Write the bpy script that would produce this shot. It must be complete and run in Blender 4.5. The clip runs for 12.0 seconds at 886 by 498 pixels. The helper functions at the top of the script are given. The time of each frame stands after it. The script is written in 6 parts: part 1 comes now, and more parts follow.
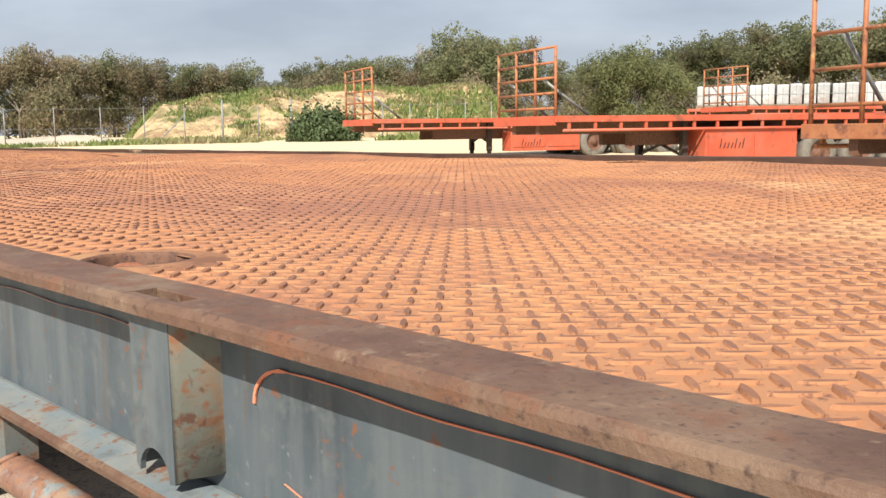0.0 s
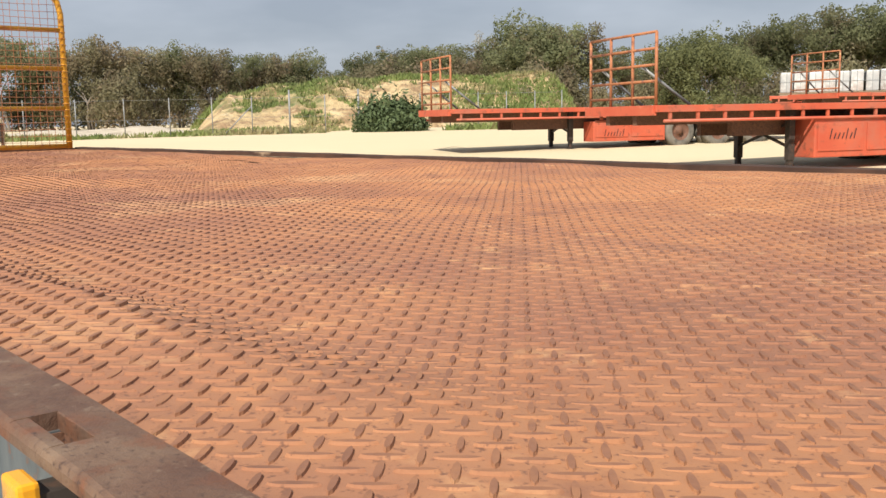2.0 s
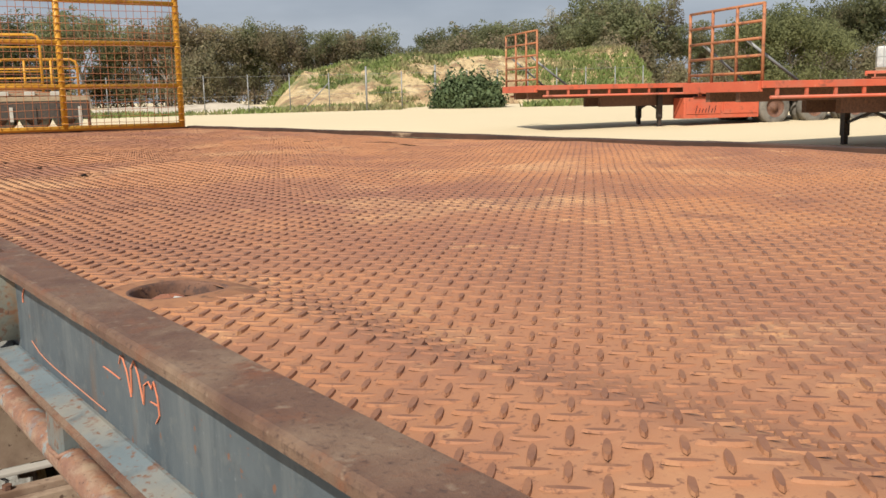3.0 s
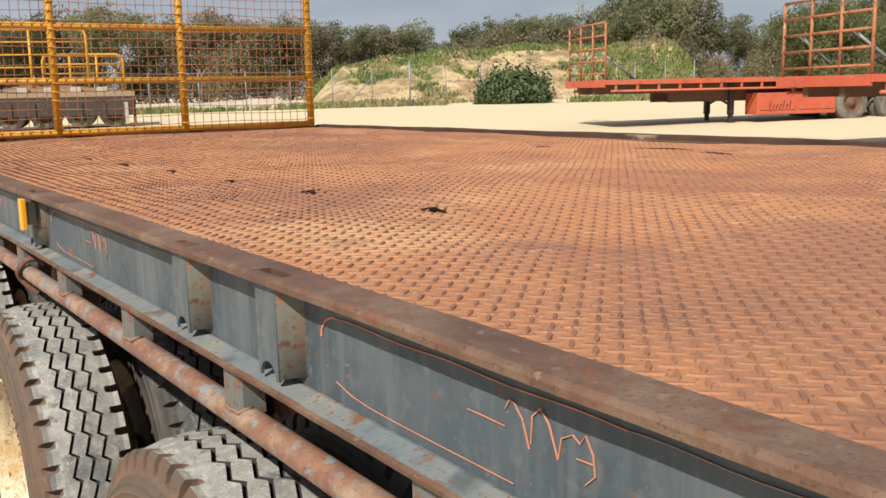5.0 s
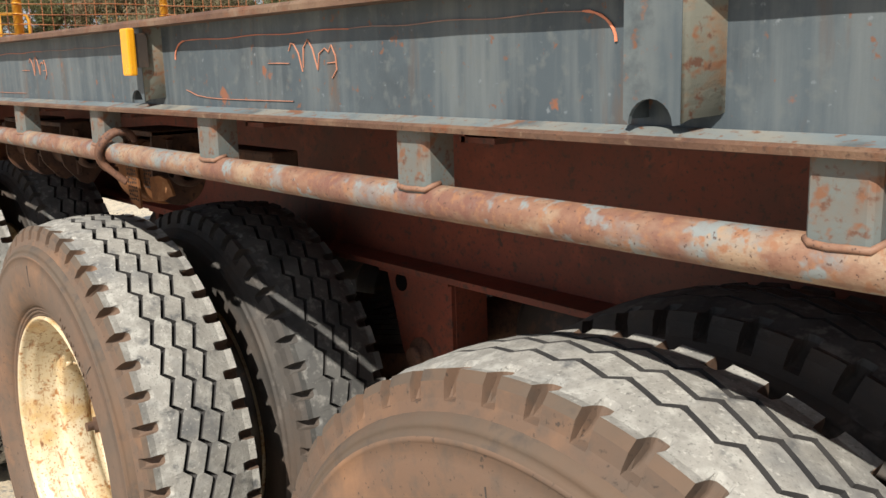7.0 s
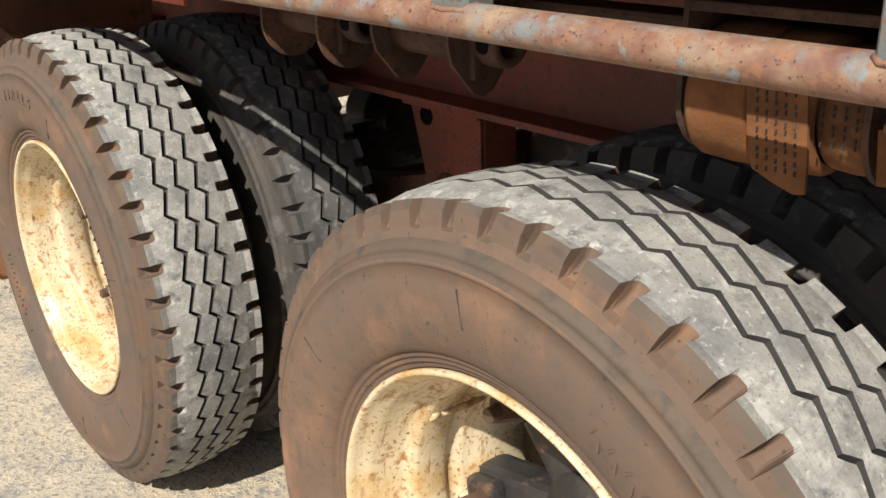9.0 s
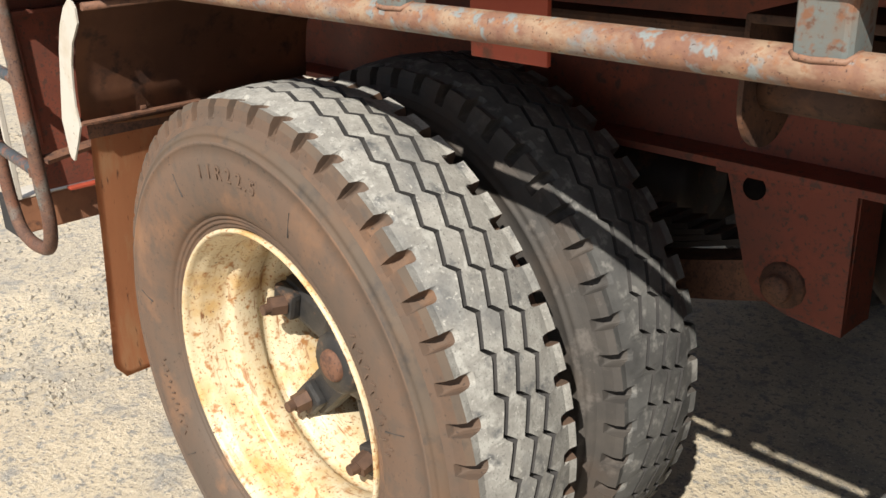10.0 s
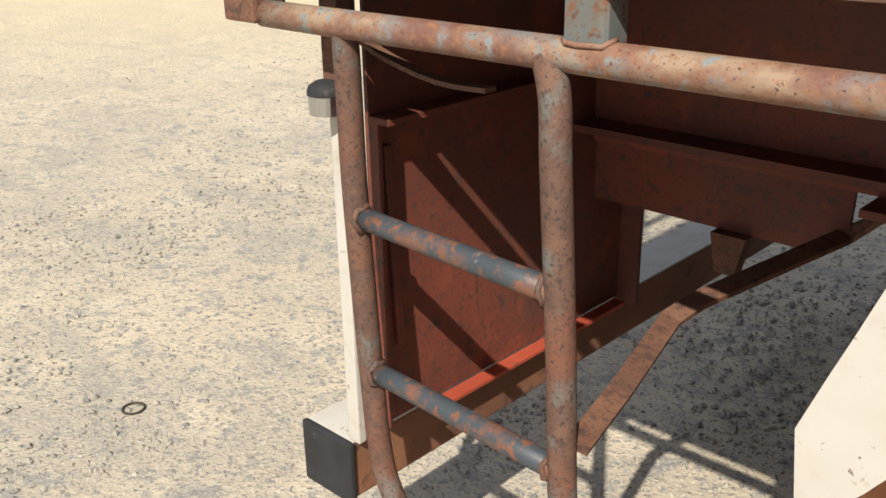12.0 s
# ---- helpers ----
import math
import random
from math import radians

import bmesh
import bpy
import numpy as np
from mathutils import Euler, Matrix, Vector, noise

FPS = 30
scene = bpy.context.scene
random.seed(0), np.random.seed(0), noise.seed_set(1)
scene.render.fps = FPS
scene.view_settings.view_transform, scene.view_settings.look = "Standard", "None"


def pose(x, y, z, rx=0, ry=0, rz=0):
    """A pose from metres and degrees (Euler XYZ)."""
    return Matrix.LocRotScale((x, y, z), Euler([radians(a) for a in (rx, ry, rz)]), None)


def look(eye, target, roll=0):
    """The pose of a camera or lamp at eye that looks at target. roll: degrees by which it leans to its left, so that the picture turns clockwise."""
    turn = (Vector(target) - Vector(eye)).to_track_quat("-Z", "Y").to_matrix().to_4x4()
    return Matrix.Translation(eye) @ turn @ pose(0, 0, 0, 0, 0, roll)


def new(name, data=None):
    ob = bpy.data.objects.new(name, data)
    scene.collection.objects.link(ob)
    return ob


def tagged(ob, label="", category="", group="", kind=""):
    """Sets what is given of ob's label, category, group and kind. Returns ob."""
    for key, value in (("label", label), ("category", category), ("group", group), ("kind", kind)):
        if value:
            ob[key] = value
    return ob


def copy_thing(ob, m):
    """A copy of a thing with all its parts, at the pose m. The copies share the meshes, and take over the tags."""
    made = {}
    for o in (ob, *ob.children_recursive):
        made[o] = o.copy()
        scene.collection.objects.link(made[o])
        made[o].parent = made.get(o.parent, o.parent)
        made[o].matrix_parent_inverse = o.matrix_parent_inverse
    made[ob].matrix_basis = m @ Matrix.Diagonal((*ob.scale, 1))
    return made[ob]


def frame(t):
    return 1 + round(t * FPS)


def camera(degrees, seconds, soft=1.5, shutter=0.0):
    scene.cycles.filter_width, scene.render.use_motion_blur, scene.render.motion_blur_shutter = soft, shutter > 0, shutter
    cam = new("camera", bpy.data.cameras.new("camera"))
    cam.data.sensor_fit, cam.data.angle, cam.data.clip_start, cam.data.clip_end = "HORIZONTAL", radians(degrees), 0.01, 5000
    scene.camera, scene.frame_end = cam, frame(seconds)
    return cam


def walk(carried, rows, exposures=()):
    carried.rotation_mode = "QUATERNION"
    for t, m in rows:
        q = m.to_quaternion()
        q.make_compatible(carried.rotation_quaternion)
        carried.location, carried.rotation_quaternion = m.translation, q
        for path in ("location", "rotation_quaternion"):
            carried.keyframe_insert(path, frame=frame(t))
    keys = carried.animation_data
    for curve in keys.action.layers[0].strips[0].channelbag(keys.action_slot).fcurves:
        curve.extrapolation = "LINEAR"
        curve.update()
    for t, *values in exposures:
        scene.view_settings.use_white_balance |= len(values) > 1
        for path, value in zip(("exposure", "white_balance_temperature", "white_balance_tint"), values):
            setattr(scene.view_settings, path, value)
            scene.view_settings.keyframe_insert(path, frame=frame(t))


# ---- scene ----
import itertools

cam = camera(50.44, 12.0)
PATH = [
    (0, (7.222, -0.285, 1.478), (5.789, 1.087, 1.227), -0.78),
    (0.5, (6.950, -0.197, 1.529), (5.515, 1.172, 1.276), -1.04),
    (1, (6.698, -0.213, 1.541), (5.256, 1.149, 1.287), -1.02),
    (1.5, (6.415, -0.215, 1.545), (4.950, 1.122, 1.285), -1.04),
    (2, (6.142, -0.160, 1.542), (4.631, 1.121, 1.269), -1.10),
    (2.5, (5.852, -0.186, 1.536), (4.293, 1.031, 1.239), -1.11),
    (3, (5.550, -0.236, 1.558), (3.955, 0.927, 1.239), -1.19),
    (4.8, (4.371, -0.412, 1.579), (2.745, 0.706, 1.251), -1.20),
    (5, (4.225, -0.430, 1.569), (2.598, 0.687, 1.242), -1.25),
    (5.5, (3.932, -0.486, 1.550), (2.302, 0.630, 1.242), -1.29),
    (6, (3.757, -0.566, 1.465), (2.135, 0.569, 1.179), -1.32),
    (6.5, (3.625, -0.591, 1.354), (2.057, 0.613, 1.055), -1.70),
    (6.7, (3.548, -0.587, 1.315), (2.008, 0.647, 0.993), -1.84),
    (8.3, (2.574, -0.615, 1.280), (1.156, 0.584, 0.537), -1.47),
    (8.5, (2.420, -0.604, 1.269), (0.992, 0.583, 0.527), -1.60),
    (9, (2.020, -0.595, 1.290), (0.583, 0.586, 0.556), -1.73),
    (9.5, (1.601, -0.712, 1.310), (0.199, 0.503, 0.562), -1.93),
    (10, (1.214, -0.730, 1.325), (-0.165, 0.509, 0.575), -2.09),
    (10.5, (0.771, -0.742, 1.351), (-0.580, 0.530, 0.605), -1.76),
    (11, (0.335, -0.806, 1.344), (-1.008, 0.476, 0.600), -1.90),
    (11.5, (-0.064, -0.805, 1.328), (-1.386, 0.501, 0.590), -1.46),
    (12, (-0.496, -0.752, 1.323), (-1.777, 0.597, 0.590), -0.93),
]
walk(cam, [(t, look(eye, target, roll)) for t, eye, target, roll in PATH],
     [(0.0, 0.74), (0.5, 0.52), (1.5, 0.54), (3.0, 0.33), (4.8, 0.34), (5.5, 0.39), (6.0, 0.55), (6.6, 0.52), (8.4, 0.53), (9.0, 0.48), (9.6, 0.56), (10.5, 0.53), (11.0, 0.46), (12.0, 0.42)])

# ---------------------------------------------------------------- light
SUN_TO = Vector((0.362, -0.634, 0.683)).normalized()          # towards the sun
SUN_EL = math.asin(SUN_TO.z)
SUN_AZ = math.atan2(SUN_TO.x, SUN_TO.y)
sun_data = bpy.data.lights.new("sun", "SUN")
sun_data.energy, sun_data.angle, sun_data.color = 5.0, radians(0.6), (1.0, 0.93, 0.82)
sun = new("sun", sun_data)
sun.matrix_world = look((0, 0, 30), Vector((0, 0, 30)) - SUN_TO)

world = bpy.data.worlds.new("sky")
scene.world = world
world.use_nodes = True
wn, wl = world.node_tree.nodes, world.node_tree.links
wn.clear()
sky = wn.new("ShaderNodeTexSky")
sky.sky_type, sky.sun_disc = "NISHITA", False
sky.sun_elevation, sky.sun_rotation = SUN_EL, SUN_AZ
sky.air_density, sky.dust_density = 1.0, 2.0
wco = wn.new("ShaderNodeTexCoord")
wmap = wn.new("ShaderNodeMapping")
wmap.inputs["Scale"].default_value = (1.0, 1.0, 3.2)
cloud = wn.new("ShaderNodeTexNoise")
cloud.inputs["Scale"].default_value, cloud.inputs["Detail"].default_value = 2.2, 5.0
cloud.inputs["Roughness"].default_value = 0.55
ramp = wn.new("ShaderNodeValToRGB")
ramp.color_ramp.elements[0].position, ramp.color_ramp.elements[0].color = 0.36, (2.55, 2.85, 3.4, 1)
ramp.color_ramp.elements[1].position, ramp.color_ramp.elements[1].color = 0.70, (4.3, 4.6, 5.2, 1)
wmix = wn.new("ShaderNodeMixRGB")
wmix.inputs["Fac"].default_value = 0.86
back = wn.new("ShaderNodeBackground")
back.inputs["Strength"].default_value = 0.10
wout = wn.new("ShaderNodeOutputWorld")
wl.new(wco.outputs["Generated"], wmap.inputs["Vector"])
wl.new(wmap.outputs["Vector"], cloud.inputs["Vector"])
wl.new(cloud.outputs["Fac"], ramp.inputs["Fac"])
wl.new(sky.outputs["Color"], wmix.inputs["Color1"])
wl.new(ramp.outputs["Color"], wmix.inputs["Color2"])
wl.new(wmix.outputs["Color"], back.inputs["Color"])
wl.new(back.outputs["Background"], wout.inputs["Surface"])


# ---------------------------------------------------------------- materials
def material(name, c1, c2, scale=8.0, rough=0.7, metal=0.0, bump=0.3, bump_scale=60.0, depth=0.001, layers=(), stretch=(1, 1, 1),
             vary=0.0, spec=0.4, thin=0.0):
    """Two-tone grain under layers of wear, each (colour, scale, threshold, softness and perhaps a stretch), with fine relief."""
    m = bpy.data.materials.new(name)
    m.use_nodes = True
    n, l = m.node_tree.nodes, m.node_tree.links
    bsdf = n["Principled BSDF"]
    co = n.new("ShaderNodeTexCoord")
    mp = n.new("ShaderNodeMapping")
    mp.inputs["Scale"].default_value = stretch
    l.new(co.outputs["Object"], mp.inputs["Vector"])

    def tex(s, detail=4.0, r=0.6, pull=None):
        t = n.new("ShaderNodeTexNoise")
        t.inputs["Scale"].default_value, t.inputs["Detail"].default_value = s, detail
        t.inputs["Roughness"].default_value = r
        if pull:
            mp2 = n.new("ShaderNodeMapping")
            mp2.inputs["Scale"].default_value = pull
            l.new(mp.outputs["Vector"], mp2.inputs["Vector"])
            l.new(mp2.outputs["Vector"], t.inputs["Vector"])
        else:
            l.new(mp.outputs["Vector"], t.inputs["Vector"])
        return t.outputs["Fac"]

    def step(fac, at, soft):
        r = n.new("ShaderNodeMapRange")
        r.inputs["From Min"].default_value, r.inputs["From Max"].default_value = at - soft, at + soft
        l.new(fac, r.inputs["Value"])
        return r.outputs["Result"]

    def mixed(fac, a, b):
        x = n.new("ShaderNodeMixRGB")
        l.new(fac, x.inputs["Fac"])
        for s, v in (("Color1", a), ("Color2", b)):
            if isinstance(v, tuple):
                x.inputs[s].default_value = (*v, 1)
            else:
                l.new(v, x.inputs[s])
        return x.outputs["Color"]

    col = mixed(step(tex(scale, 6.0), 0.5, 0.18), c1, c2)
    for k, (c, s, at, soft, *pull) in enumerate(layers):
        col = mixed(step(tex(s * (1.0 + 0.013 * k), 6.0 if s < 30 else 3.0, 0.62, pull[0] if pull else None), at, soft), col, c)
    if vary:
        info = n.new("ShaderNodeObjectInfo")
        hsv = n.new("ShaderNodeHueSaturation")
        mr = n.new("ShaderNodeMapRange")
        mr.inputs["To Min"].default_value, mr.inputs["To Max"].default_value = 1 - vary, 1 + vary
        l.new(info.outputs["Random"], mr.inputs["Value"])
        l.new(mr.outputs["Result"], hsv.inputs["Value"])
        l.new(col, hsv.inputs["Color"])
        col = hsv.outputs["Color"]
    l.new(col, bsdf.inputs["Base Color"])
    bsdf.inputs["Metallic"].default_value = metal
    bsdf.inputs["Specular IOR Level"].default_value = spec
    rr = n.new("ShaderNodeMapRange")
    rr.inputs["To Min"].default_value, rr.inputs["To Max"].default_value = max(0.05, rough - 0.14), min(1.0, rough + 0.14)
    l.new(tex(scale * 1.7, 4.0), rr.inputs["Value"])
    l.new(rr.outputs["Result"], bsdf.inputs["Roughness"])
    if bump:
        b = n.new("ShaderNodeBump")
        b.inputs["Strength"].default_value, b.inputs["Distance"].default_value = bump, depth
        l.new(tex(bump_scale, 5.0, 0.7), b.inputs["Height"])
        l.new(b.outputs["Normal"], bsdf.inputs["Normal"])
    if thin:
        # leaves let part of the light through
        tr = n.new("ShaderNodeBsdfTranslucent")
        mx = n.new("ShaderNodeMixShader")
        mx.inputs["Fac"].default_value = thin
        l.new(col, tr.inputs["Color"])
        l.new(bsdf.outputs["BSDF"], mx.inputs[1])
        l.new(tr.outputs["BSDF"], mx.inputs[2])
        l.new(mx.outputs["Shader"], n["Material Output"].inputs["Surface"])
    return m


M = {}
M["plate"] = material("rusted_plate", (0.315, 0.142, 0.067), (0.415, 0.203, 0.096), 2.6, 0.74, bump=0.5, bump_scale=220, spec=0.42,
                      layers=[((0.355, 0.168, 0.082), 26, 0.52, 0.12), ((0.235, 0.106, 0.066), 0.85, 0.56, 0.09), ((0.250, 0.112, 0.067), 1.9, 0.60, 0.09), ((0.450, 0.265, 0.140), 1.5, 0.64, 0.08), ((0.205, 0.096, 0.060), 5.5, 0.64, 0.08),
                              ((0.440, 0.245, 0.123), 9, 0.66, 0.06), ((0.165, 0.077, 0.047), 160, 0.63, 0.06)])
M["flange"] = material("rusted_flange", (0.095, 0.048, 0.031), (0.144, 0.081, 0.052), 30, 0.65, bump=0.8, bump_scale=170, depth=0.0016,
                       layers=[((0.196, 0.132, 0.087), 6, 0.58, 0.10), ((0.151, 0.061, 0.031), 24, 0.60, 0.07), ((0.076, 0.039, 0.027), 5, 0.60, 0.10),
                               ((0.064, 0.036, 0.026), 190, 0.64, 0.08), ((0.189, 0.128, 0.087), 60, 0.67, 0.05)])
M["grey_paint"] = material("grey_blue_paint", (0.052, 0.069, 0.083), (0.068, 0.087, 0.101), 5, 0.55, bump=0.25, bump_scale=160,
                           layers=[((0.089, 0.108, 0.120), 3.6, 0.57, 0.13), ((0.039, 0.050, 0.060), 7, 0.60, 0.10), ((0.109, 0.126, 0.134), 26, 0.57, 0.10, (1, 1, 0.08)),
                                   ((0.097, 0.072, 0.058), 20, 0.67, 0.07, (1, 1, 0.16)), ((0.102, 0.116, 0.120), 48, 0.64, 0.10), ((0.205, 0.083, 0.047), 18, 0.69, 0.02),
                                   ((0.145, 0.072, 0.047), 60, 0.69, 0.03), ((0.145, 0.167, 0.184), 80, 0.70, 0.04)])
M["tube"] = material("worn_tube_paint", (0.235, 0.132, 0.088), (0.170, 0.082, 0.056), 55, 0.65, bump=0.7, bump_scale=170,
                     layers=[((0.290, 0.205, 0.140), 20, 0.53, 0.06, (0.6, 1, 1)), ((0.180, 0.200, 0.202), 9, 0.585, 0.04, (0.7, 1, 1)), ((0.195, 0.215, 0.217), 32, 0.60, 0.03), ((0.160, 0.075, 0.056), 8, 0.58, 0.07), ((0.245, 0.122, 0.070), 80, 0.60, 0.06),
                             ((0.075, 0.042, 0.033), 200, 0.65, 0.04)])
# dull dirty red oxide, lowered for the shade under the deck
M["red_oxide"] = material("red_oxide_paint", (0.135, 0.038, 0.024), (0.185, 0.052, 0.033), 4, 0.6, bump=0.35, bump_scale=120,
                          layers=[((0.092, 0.044, 0.034), 2.3, 0.53, 0.12), ((0.215, 0.060, 0.034), 11, 0.63, 0.09), ((0.080, 0.040, 0.031), 45, 0.62, 0.05), ((0.075, 0.038, 0.030), 120, 0.62, 0.05)])
# the same red oxide, brightened to lift the shaded chassis
M["red_oxide_lifted"] = material("red_oxide_paint_lifted", (0.178, 0.048, 0.029), (0.244, 0.065, 0.040), 4, 0.6, bump=0.35, bump_scale=120,
                          layers=[((0.121, 0.055, 0.041), 2.3, 0.53, 0.12), ((0.284, 0.075, 0.041), 11, 0.63, 0.09), ((0.106, 0.050, 0.038), 45, 0.62, 0.05), ((0.099, 0.048, 0.037), 120, 0.62, 0.05)])
M["rust"] = material("brown_rust", (0.115, 0.056, 0.036), (0.18, 0.088, 0.054), 14, 0.75, bump=0.6, bump_scale=140, depth=0.0015,
                     layers=[((0.075, 0.040, 0.030), 50, 0.58, 0.08), ((0.20, 0.095, 0.05), 16, 0.62, 0.08), ((0.06, 0.034, 0.027), 190, 0.61, 0.05)])
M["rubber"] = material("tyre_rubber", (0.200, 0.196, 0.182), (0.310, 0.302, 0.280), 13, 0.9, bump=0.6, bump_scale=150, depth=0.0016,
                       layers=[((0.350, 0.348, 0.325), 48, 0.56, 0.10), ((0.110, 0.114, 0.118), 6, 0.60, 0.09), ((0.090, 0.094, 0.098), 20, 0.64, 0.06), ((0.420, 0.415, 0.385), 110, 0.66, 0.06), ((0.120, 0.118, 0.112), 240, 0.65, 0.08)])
# scuffed black inner tread, darkened further for the shade between the pair
M["rubber_dark"] = material("scuffed_black_tread_shaded", (0.070, 0.071, 0.071), (0.125, 0.124, 0.119), 16, 0.85, bump=0.5, bump_scale=130, depth=0.0014,
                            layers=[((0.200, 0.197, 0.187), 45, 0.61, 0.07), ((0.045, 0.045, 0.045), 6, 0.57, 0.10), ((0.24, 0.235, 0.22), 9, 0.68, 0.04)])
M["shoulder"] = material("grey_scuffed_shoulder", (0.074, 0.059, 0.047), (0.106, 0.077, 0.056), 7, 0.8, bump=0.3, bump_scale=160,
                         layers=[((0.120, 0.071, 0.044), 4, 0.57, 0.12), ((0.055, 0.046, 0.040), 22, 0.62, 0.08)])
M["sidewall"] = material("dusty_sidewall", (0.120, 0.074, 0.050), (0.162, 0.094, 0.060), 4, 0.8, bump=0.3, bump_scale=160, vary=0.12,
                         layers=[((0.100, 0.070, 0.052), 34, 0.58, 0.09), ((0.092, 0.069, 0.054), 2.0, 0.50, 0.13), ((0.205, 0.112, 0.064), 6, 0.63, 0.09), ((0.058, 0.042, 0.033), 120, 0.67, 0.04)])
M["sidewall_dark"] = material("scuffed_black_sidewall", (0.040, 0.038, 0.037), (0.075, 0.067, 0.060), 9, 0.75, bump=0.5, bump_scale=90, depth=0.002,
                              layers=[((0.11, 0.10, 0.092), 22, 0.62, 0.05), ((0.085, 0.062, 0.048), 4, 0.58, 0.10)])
M["rim"] = material("cream_rim_paint", (0.56, 0.465, 0.300), (0.62, 0.545, 0.395), 6, 0.42, bump=0.3, bump_scale=160,
                    layers=[((0.50, 0.315, 0.120), 7.5, 0.57, 0.09), ((0.28, 0.135, 0.062), 12, 0.63, 0.05, (1, 7, 1)), ((0.34, 0.165, 0.062), 40, 0.63, 0.06), ((0.20, 0.095, 0.045), 17, 0.685, 0.03, (1, 3, 1)),
                            ((0.30, 0.14, 0.055), 130, 0.62, 0.05), ((0.09, 0.045, 0.03), 110, 0.68, 0.03)])
M["dark_steel"] = material("dark_greasy_steel", (0.034, 0.029, 0.027), (0.062, 0.049, 0.041), 12, 0.55, metal=0.2, bump=0.4, bump_scale=120,
                           layers=[((0.12, 0.068, 0.045), 20, 0.61, 0.06)])
M["black"] = material("black_rubber", (0.016, 0.016, 0.018), (0.032, 0.032, 0.034), 10, 0.8, bump=0.3, layers=[((0.075, 0.07, 0.065), 22, 0.66, 0.05)])
M["yellow"] = material("yellow_gate_paint", (0.50, 0.225, 0.017), (0.57, 0.29, 0.03), 6, 0.45, bump=0.3, bump_scale=90,
                       layers=[((0.40, 0.16, 0.02), 7, 0.60, 0.08), ((0.23, 0.095, 0.04), 22, 0.655, 0.05)])
M["orange_red"] = material("faded_red_paint", (0.43, 0.075, 0.038), (0.50, 0.11, 0.055), 1.5, 0.55, bump=0.2, bump_scale=30,
                           layers=[((0.36, 0.13, 0.085), 0.9, 0.60, 0.10), ((0.25, 0.075, 0.045), 5, 0.62, 0.05), ((0.52, 0.24, 0.16), 3.0, 0.70, 0.03)])
M["rust_orange"] = material("rusted_orange_tube", (0.30, 0.105, 0.045), (0.39, 0.165, 0.075), 5, 0.7, bump=0.3, bump_scale=40,
                            layers=[((0.17, 0.065, 0.042), 6, 0.58, 0.06), ((0.44, 0.27, 0.12), 3, 0.66, 0.05)])
M["reflector"] = material("amber_reflector", (0.68, 0.29, 0.008), (0.74, 0.34, 0.016), 30, 0.25, bump=0.1, layers=[((0.42, 0.20, 0.04), 30, 0.62, 0.08)])
M["white"] = material("white_paint", (0.475, 0.448, 0.401), (0.518, 0.494, 0.446), 8, 0.5, bump=0.25, bump_scale=80,
                      layers=[((0.16, 0.10, 0.07), 75, 0.70, 0.03), ((0.40, 0.35, 0.28), 14, 0.62, 0.10), ((0.446, 0.399, 0.323), 5, 0.60, 0.10), ((0.285, 0.190, 0.114), 32, 0.70, 0.03)])
M["flap"] = material("rubber_mudflap", (0.430, 0.188, 0.090), (0.520, 0.240, 0.118), 3, 0.8, bump=0.3, bump_scale=80, stretch=(3, 3, 0.7),
                     layers=[((0.200, 0.090, 0.052), 3, 0.62, 0.12), ((0.480, 0.270, 0.145), 8, 0.60, 0.08), ((0.110, 0.058, 0.040), 26, 0.66, 0.05)])
M["wrap"] = material("white_plastic_wrap", (0.344, 0.353, 0.357), (0.456, 0.456, 0.447), 2.0, 0.35, bump=0.4, bump_scale=9, depth=0.03, vary=0.22,
                     layers=[((0.292, 0.232, 0.198), 1.3, 0.57, 0.10), ((0.516, 0.516, 0.499), 4.0, 0.60, 0.06)])
M["concrete"] = material("pale_concrete", (0.32, 0.30, 0.27), (0.38, 0.36, 0.32), 6, 0.9, bump=0.4)
M["wood"] = material("grey_timber", (0.23, 0.17, 0.11), (0.32, 0.25, 0.17), 3, 0.85, bump=0.4, stretch=(1, 8, 8), layers=[((0.14, 0.10, 0.07), 5, 0.6, 0.08)])
M["galv"] = material("galvanised_steel", (0.210, 0.217, 0.217), (0.252, 0.259, 0.259), 5, 0.5, metal=0.3, bump=0.1, layers=[((0.154, 0.133, 0.112), 6, 0.62, 0.06)])
M["mark"] = material("orange_paint_mark", (0.58, 0.185, 0.10), (0.66, 0.25, 0.145), 30, 0.7, bump=0.2)
M["mark_pale"] = material("faded_paint_mark", (0.30, 0.17, 0.135), (0.40, 0.24, 0.19), 40, 0.7, bump=0.1)
M["strap"] = material("dirty_webbing", (0.150, 0.062, 0.026), (0.205, 0.092, 0.040), 30, 0.9, bump=0.8, bump_scale=320, spec=0.15, layers=[((0.085, 0.038, 0.020), 12, 0.58, 0.10), ((0.245, 0.125, 0.062), 20, 0.64, 0.06)])
M["foliage"] = material("eucalypt_leaves", (0.145, 0.162, 0.085), (0.245, 0.258, 0.140), 0.45, 0.6, spec=0.10, bump=0, vary=0.25, thin=0.6,
                        layers=[((0.245, 0.205, 0.130), 0.30, 0.58, 0.08)])
M["foliage_olive"] = material("olive_leaves", (0.205, 0.192, 0.115), (0.320, 0.295, 0.180), 0.45, 0.6, spec=0.10, bump=0, vary=0.25, thin=0.6,
                              layers=[((0.310, 0.240, 0.165), 0.30, 0.54, 0.08)])
M["foliage_light"] = material("pale_leaves", (0.150, 0.168, 0.080), (0.245, 0.255, 0.125), 0.6, 0.6, spec=0.10, bump=0, vary=0.2, thin=0.55)
